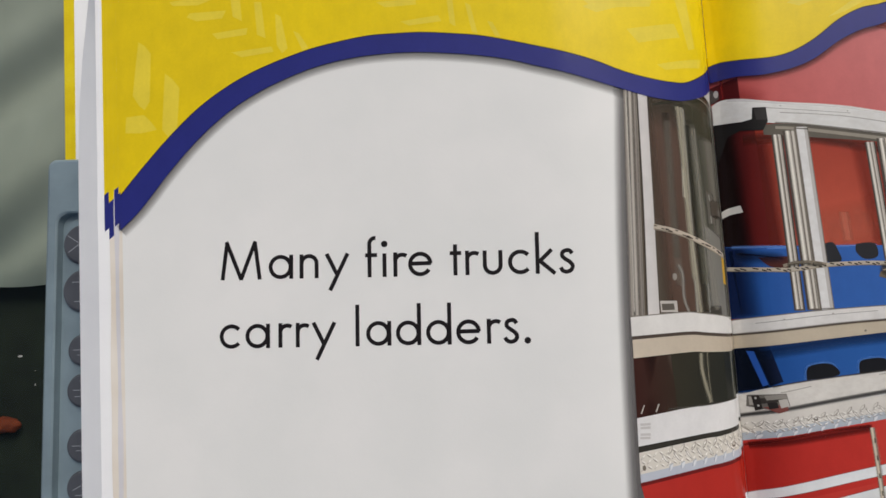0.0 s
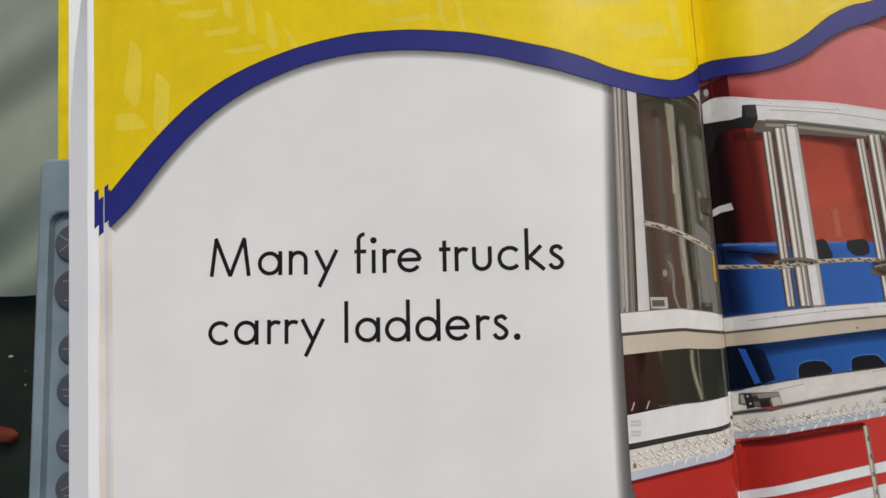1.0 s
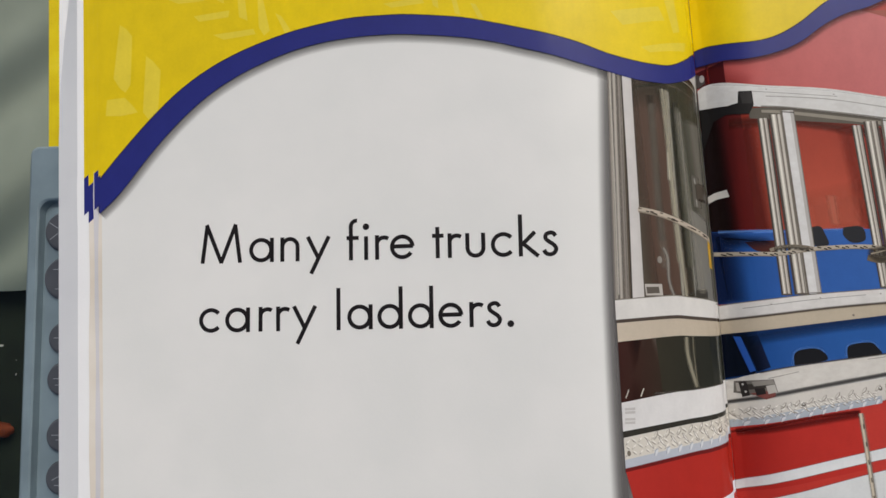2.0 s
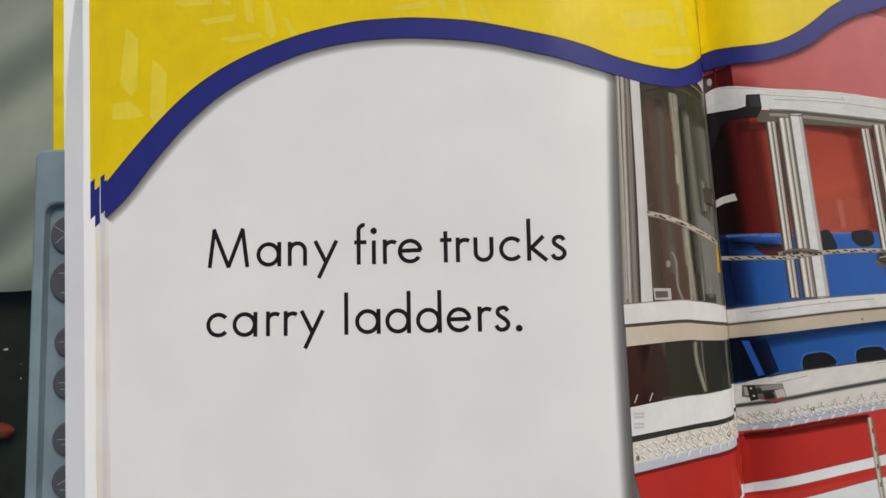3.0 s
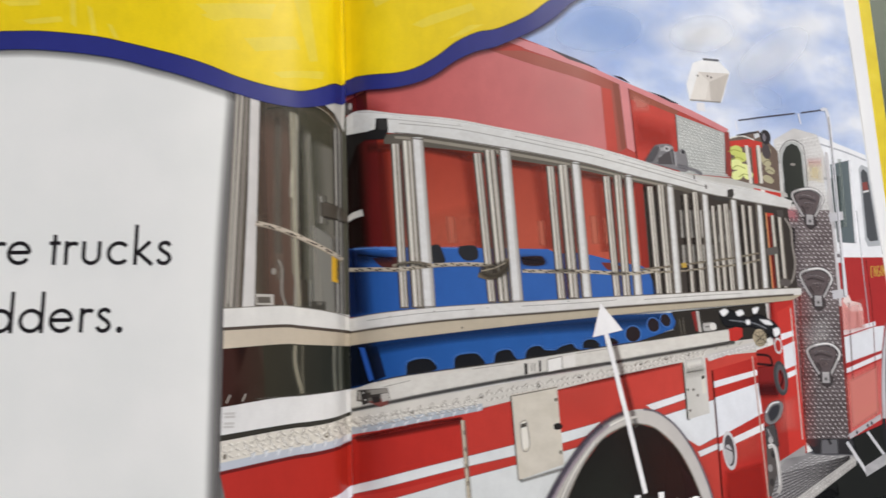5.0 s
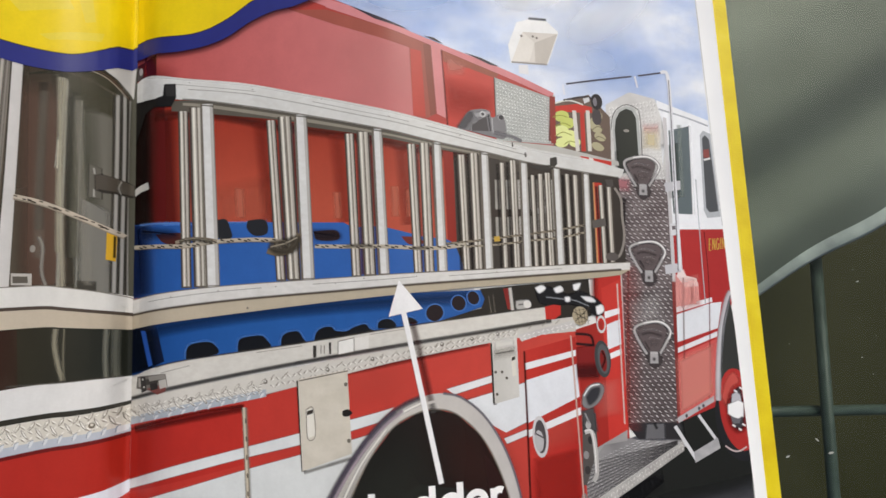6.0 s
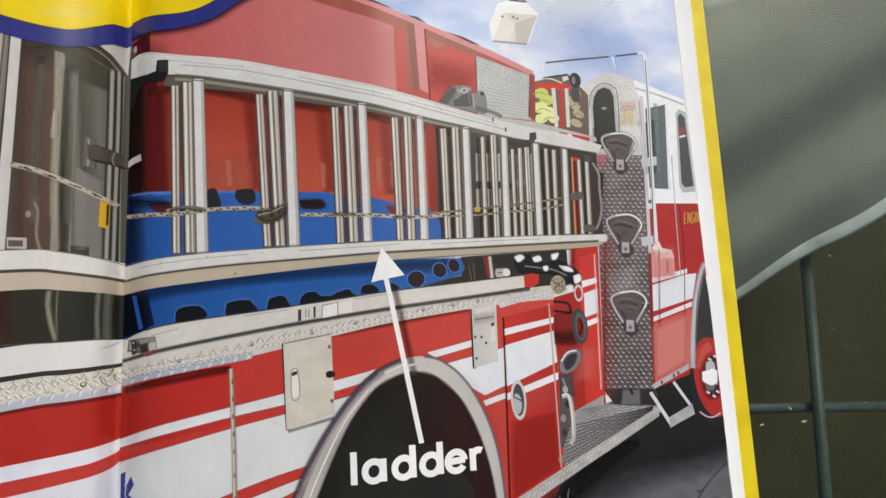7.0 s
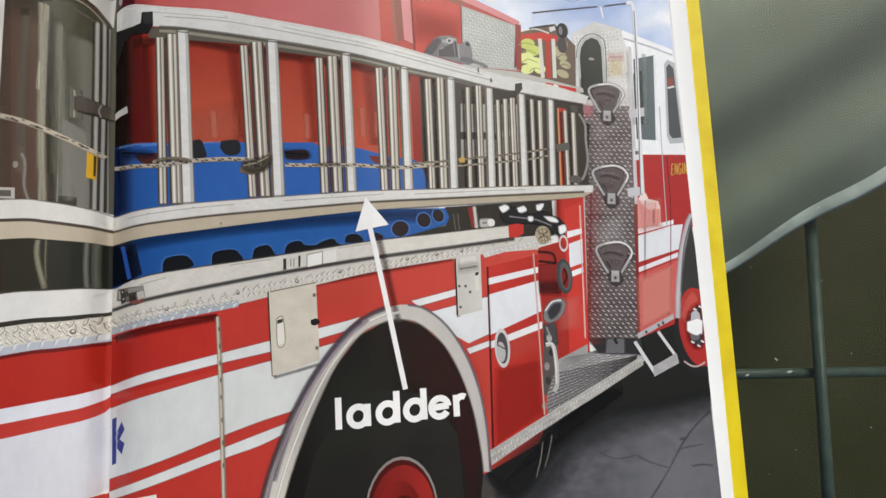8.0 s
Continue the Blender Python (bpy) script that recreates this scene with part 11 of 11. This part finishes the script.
soft_line(right_page, "printed_bracket", "c9c8ca", 5.3, [(128.1, 47.7), (128.4, 42)], 0.9, 0.7)
disc(right_page, "printed_bolt", ink_mat("3a383c"), 5.45, 131.6, 47.9, 0.9, 0.9, 0)
soft_line(right_page, "printed_bracket", "77757a", 5, [(128.8, 42), (135.7, 40.6), (139.1, 39)], 2.2, 0.8)
soft_line(right_page, "printed_edge", "7c2420", 4, [(151.4, 58), (150.1, 39.7)], 1.6, 0.9)
soft_line(right_page, "printed_edge", "e9e6e2", 4.05, [(152.5, 58.1), (151.4, 38.9)], 1, 0.9)
soft_line(right_page, "printed_gap", "1f1a1a", 5, [(176.6, 37.3), (176.3, 25.9)], 2, 0.5)
soft_line(right_page, "printed_edge", "5a1f1e", 3.75, [(200.1, -11.5), (196.9, -58.2)], 1, 0.5)
soft_line(right_page, "printed_window", "8f9a96", 3.6, [(203.3, 49), (202.5, 19.8)], 2.6, 0.5)
soft(right_page, "printed_window", "3c4846", 3.5, [(199.4, 40.6), (202.3, 41.6), (201.6, 19.8), (197.8, 19.3)], 3, 0.6, False)
soft_line(left_page, "printed_edge", "a7a28e", 3, [(-18.6, 57.2), (-18.2, 36.4), (-18.1, 20.5), (-16.9, -2.6)], 2.6, 0.6)
soft_line(left_page, "printed_edge", "c2bca9", 3.1, [(-19, 35.3), (-18.8, 25.4)], 0.9, 0.7)
soft_line(left_page, "printed_edge", "6d6b5c", 3, [(-14.5, 51.4), (-13.6, 21), (-12.6, -4.3)], 3.5, 0.5)
soft_line(left_page, "printed_edge", "2f2e25", 2.9, [(-16.6, 50.9), (-15.3, 20.8), (-14.3, -4.4)], 3, 0.5)
soft_line(left_page, "printed_edge", "8b8477", 2.9, [(-24, 52), (-23.5, 20.1), (-22, -4.7)], 4, 0.3)

# glare on the glossy page, put in as pale pink over the cab's red
soft(right_page, "printed_sheen", "e39287", 8.2, [(195.6, -42.2), (209.2, -37.1), (208.2, -54.9), (194.9, -60.8)], 4, 0.62, False)
soft(right_page, "printed_sheen", "e6a19a", 8.2, [(196.5, -13), (205.5, -11), (206, -22), (196.8, -24)], 4, 0.4, False)
soft(right_page, "printed_shade", "1f201d", 2.3, [(133, -107), (155, -96.5), (173, -84), (195, -71), (194, -62), (207, -58), (212, -54), (224, -60), (224, -84), (213, -87), (202, -89), (191, -90), (180, -92), (168, -97.5), (158, -104), (150, -115), (144, -119)], 5, 0.96, False, "printed dark shade under the engine")
soft(right_page, "printed_shade", "2e2f31", 2.2, [(140, -112), (158, -100), (178, -86), (200, -80), (224, -74), (224, -90), (206, -94), (186, -98), (168, -105), (156, -120), (146, -128)], 8, 0.7, False)
# white arrow and its word
line(right_page, "printed_arrow", ink_mat("ecebec"), 12.4, [(94.3, -22.6), (95.5, -25.5), (106.9, -80.2)], 1.74, "white printed arrow shaft")
ink(right_page, "printed_arrow", ink_mat("efeeef"), 12.6, [(93.6, -12.8), (101.6, -22.6), (90.1, -25.2)], "white printed arrow head")
words(right_page, "printed_text", ink_mat("f2f1f1"), 12.4, [("l", 84.0, -93.0), ("a", 87.8, -92.7), ("d", 97.6, -91.9), ("d", 106.8, -91.3), ("e", 115.4, -90.8), ("r", 124.0, -90.2)],
      7.4, 2.2, 6.1, 'bold white printed word: ladder', 0.95, 0.62)

# right page: border and stripe
band(right_page, "printed_border", YELLOW, 12.6, [(-3.8, 124.2), (40, 124.2), (80, 124.2)],
     [(-2.5, 77.1), (1.7, 78), (7.7, 77.6), (17, 77.5), (25, 79.3), (33.3, 83.8), (41.8, 90.3), (50, 94.2), (58, 95.7), (70.3, 101.3), (77.9, 107.2), (90.1, 113.8)], "bright yellow printed border")
band(right_page, "printed_stripe", BLUE, 13, [(-2.5, 77.1), (1.7, 78), (7.7, 77.6), (17, 77.5), (25, 79.3), (33.3, 83.8), (41.8, 90.3), (50, 94.2), (58, 95.7), (70.3, 101.3), (77.9, 107.2), (90.1, 113.8)],
     [(-2.3, 71), (5.7, 71.6), (14.7, 71.3), (24.6, 73.1), (32.8, 76.4), (41.2, 82.2), (49.4, 86.1), (57.4, 88.2), (72.3, 94.9), (81, 100.8), (88.8, 107.8), (100.1, 114.6)], "dark blue wavy stripe")
soft_line(right_page, "printed_edge", "3a2a3c", 13.4, [(-2.5, 77.1), (1.7, 78), (7.7, 77.6), (17, 77.5), (25, 79.3), (33.3, 83.8), (41.8, 90.3), (50, 94.2), (58, 95.7), (70.3, 101.3), (77.9, 107.2), (90.1, 113.8)], 0.56, 0.85)
ink(right_page, "printed_tread_mark", ink_mat("e3cd40"), 13.2, [(24.3, 97.7), (31.8, 101.7), (47.8, 106.6), (49.3, 103.9), (41.4, 100.8), (28.6, 96.3)])
ink(right_page, "printed_tread_mark", ink_mat("e3cd40"), 13.2, [(38.1, 91.3), (46.7, 97.1), (52.7, 97.5), (44.1, 93.1)])
ink(right_page, "printed_tread_mark", ink_mat("e3cd40"), 13.2, [(7.9, 112.8), (20, 115), (17.8, 109.6), (9.8, 105.6)])

# ---- the grey plastic console that lies on the cover, its buttons half under the leaves ----
console = thing("electronic_console", "blue-grey plastic console with round buttons, tucked under the leaves", "console")
def console_body():
    bm = bmesh.new()
    loops = []
    for inset, z in ((0.0, 3.52), (0.0, 14.6), (0.35, 15.5), (1.2, 16.0)):
        loops.append([bm.verts.new((x / 1000, y / 1000, z / 1000)) for x, y in rounded(-265.6 + inset, -195 + inset, -130 - inset, 52.7 - inset, 3.2)])
    for inset, z in ((0.0, 16.0), (0.7, 15.5), (1.1, 12.0), (2.9, 12.0), (3.6, 14.3)):
        loops.append([bm.verts.new((x / 1000, y / 1000, z / 1000)) for x, y in rounded(-261.6 + inset, -190 + inset, -136 - inset, 31.2 - inset, 5.0)])
    for a, b in zip(loops, loops[1:]):
        for k in range(len(a)):
            j = (k + 1) % len(a)
            bm.faces.new([a[k], a[j], b[j], b[k]])
    bm.faces.new(loops[-1])
    bm.faces.new(loops[0][::-1])
    bmesh.ops.recalc_face_normals(bm, faces=bm.faces[:])
    return bm


part("body", console_body(), PLASTIC, console, "blue-grey plastic body with a sunken key field")


def round_button(cx, cy, r, marks):
    bm = bmesh.new()
    rings = []
    for k, (rr, z) in enumerate(((r + 0.5, 14.32), (r, 14.35), (r, 15.3), (r - 0.35, 15.75), (r - 1.0, 15.95))):
        rings.append([bm.verts.new(((cx + rr * math.cos(a)) / 1000, (cy + rr * math.sin(a)) / 1000, z / 1000)) for a in (2 * math.pi * i / 40 for i in range(40))])
    for a, b in zip(rings, rings[1:]):
        for i in range(40):
            j = (i + 1) % 40
            bm.faces.new([a[i], a[j], b[j], b[i]])
    bm.faces.new(rings[-1])
    ob = part("button", bm, BUTTON, console, "round dark grey button with a pale icon")
    for u1, v1, u2, v2 in marks:
        bm = bmesh.new()
        d = math.hypot(u2 - u1, v2 - v1)
        nx, ny = -(v2 - v1) / d * 0.13, (u2 - u1) / d * 0.13
        q = [(cx + u1 + nx, cy + v1 + ny), (cx + u2 + nx, cy + v2 + ny), (cx + u2 - nx, cy + v2 - ny), (cx + u1 - nx, cy + v1 - ny)]
        part("icon", slab(q, 15.94, 15.98), ICON, ob)


for cx, cy, r, marks in ((-250.6, 17.6, 7.6, ((-5.6, 3.6, -1.0, 0.6), (-5.2, -3.2, -0.6, 0.2))), (-249.8, -1.3, 8.2, ((-4.2, 3.6, 3.0, 3.8), (-3.2, -4.2, 2.0, -3.9))),
                         (-249.6, -25.0, 5.8, ((-3.4, 0.2, 3.0, 0.3), (-1.5, -1.8, 2.0, -1.8))), (-249.3, -41.0, 6.2, ((-3.4, 0.3, 3.0, 0.4), (-2.6, -2.2, 2.0, -2.1))),
                         (-248.9, -62.7, 6.2, ((-3.8, 0.2, 3.0, 0.3), (-2.0, -1.6, 2.0, -1.6))), (-248.6, -79.0, 6.2, ((-3.4, -0.6, 0.0, 1.2), (-2.4, -2.6, 2.0, -2.5)))):
    round_button(cx, cy, r, marks)
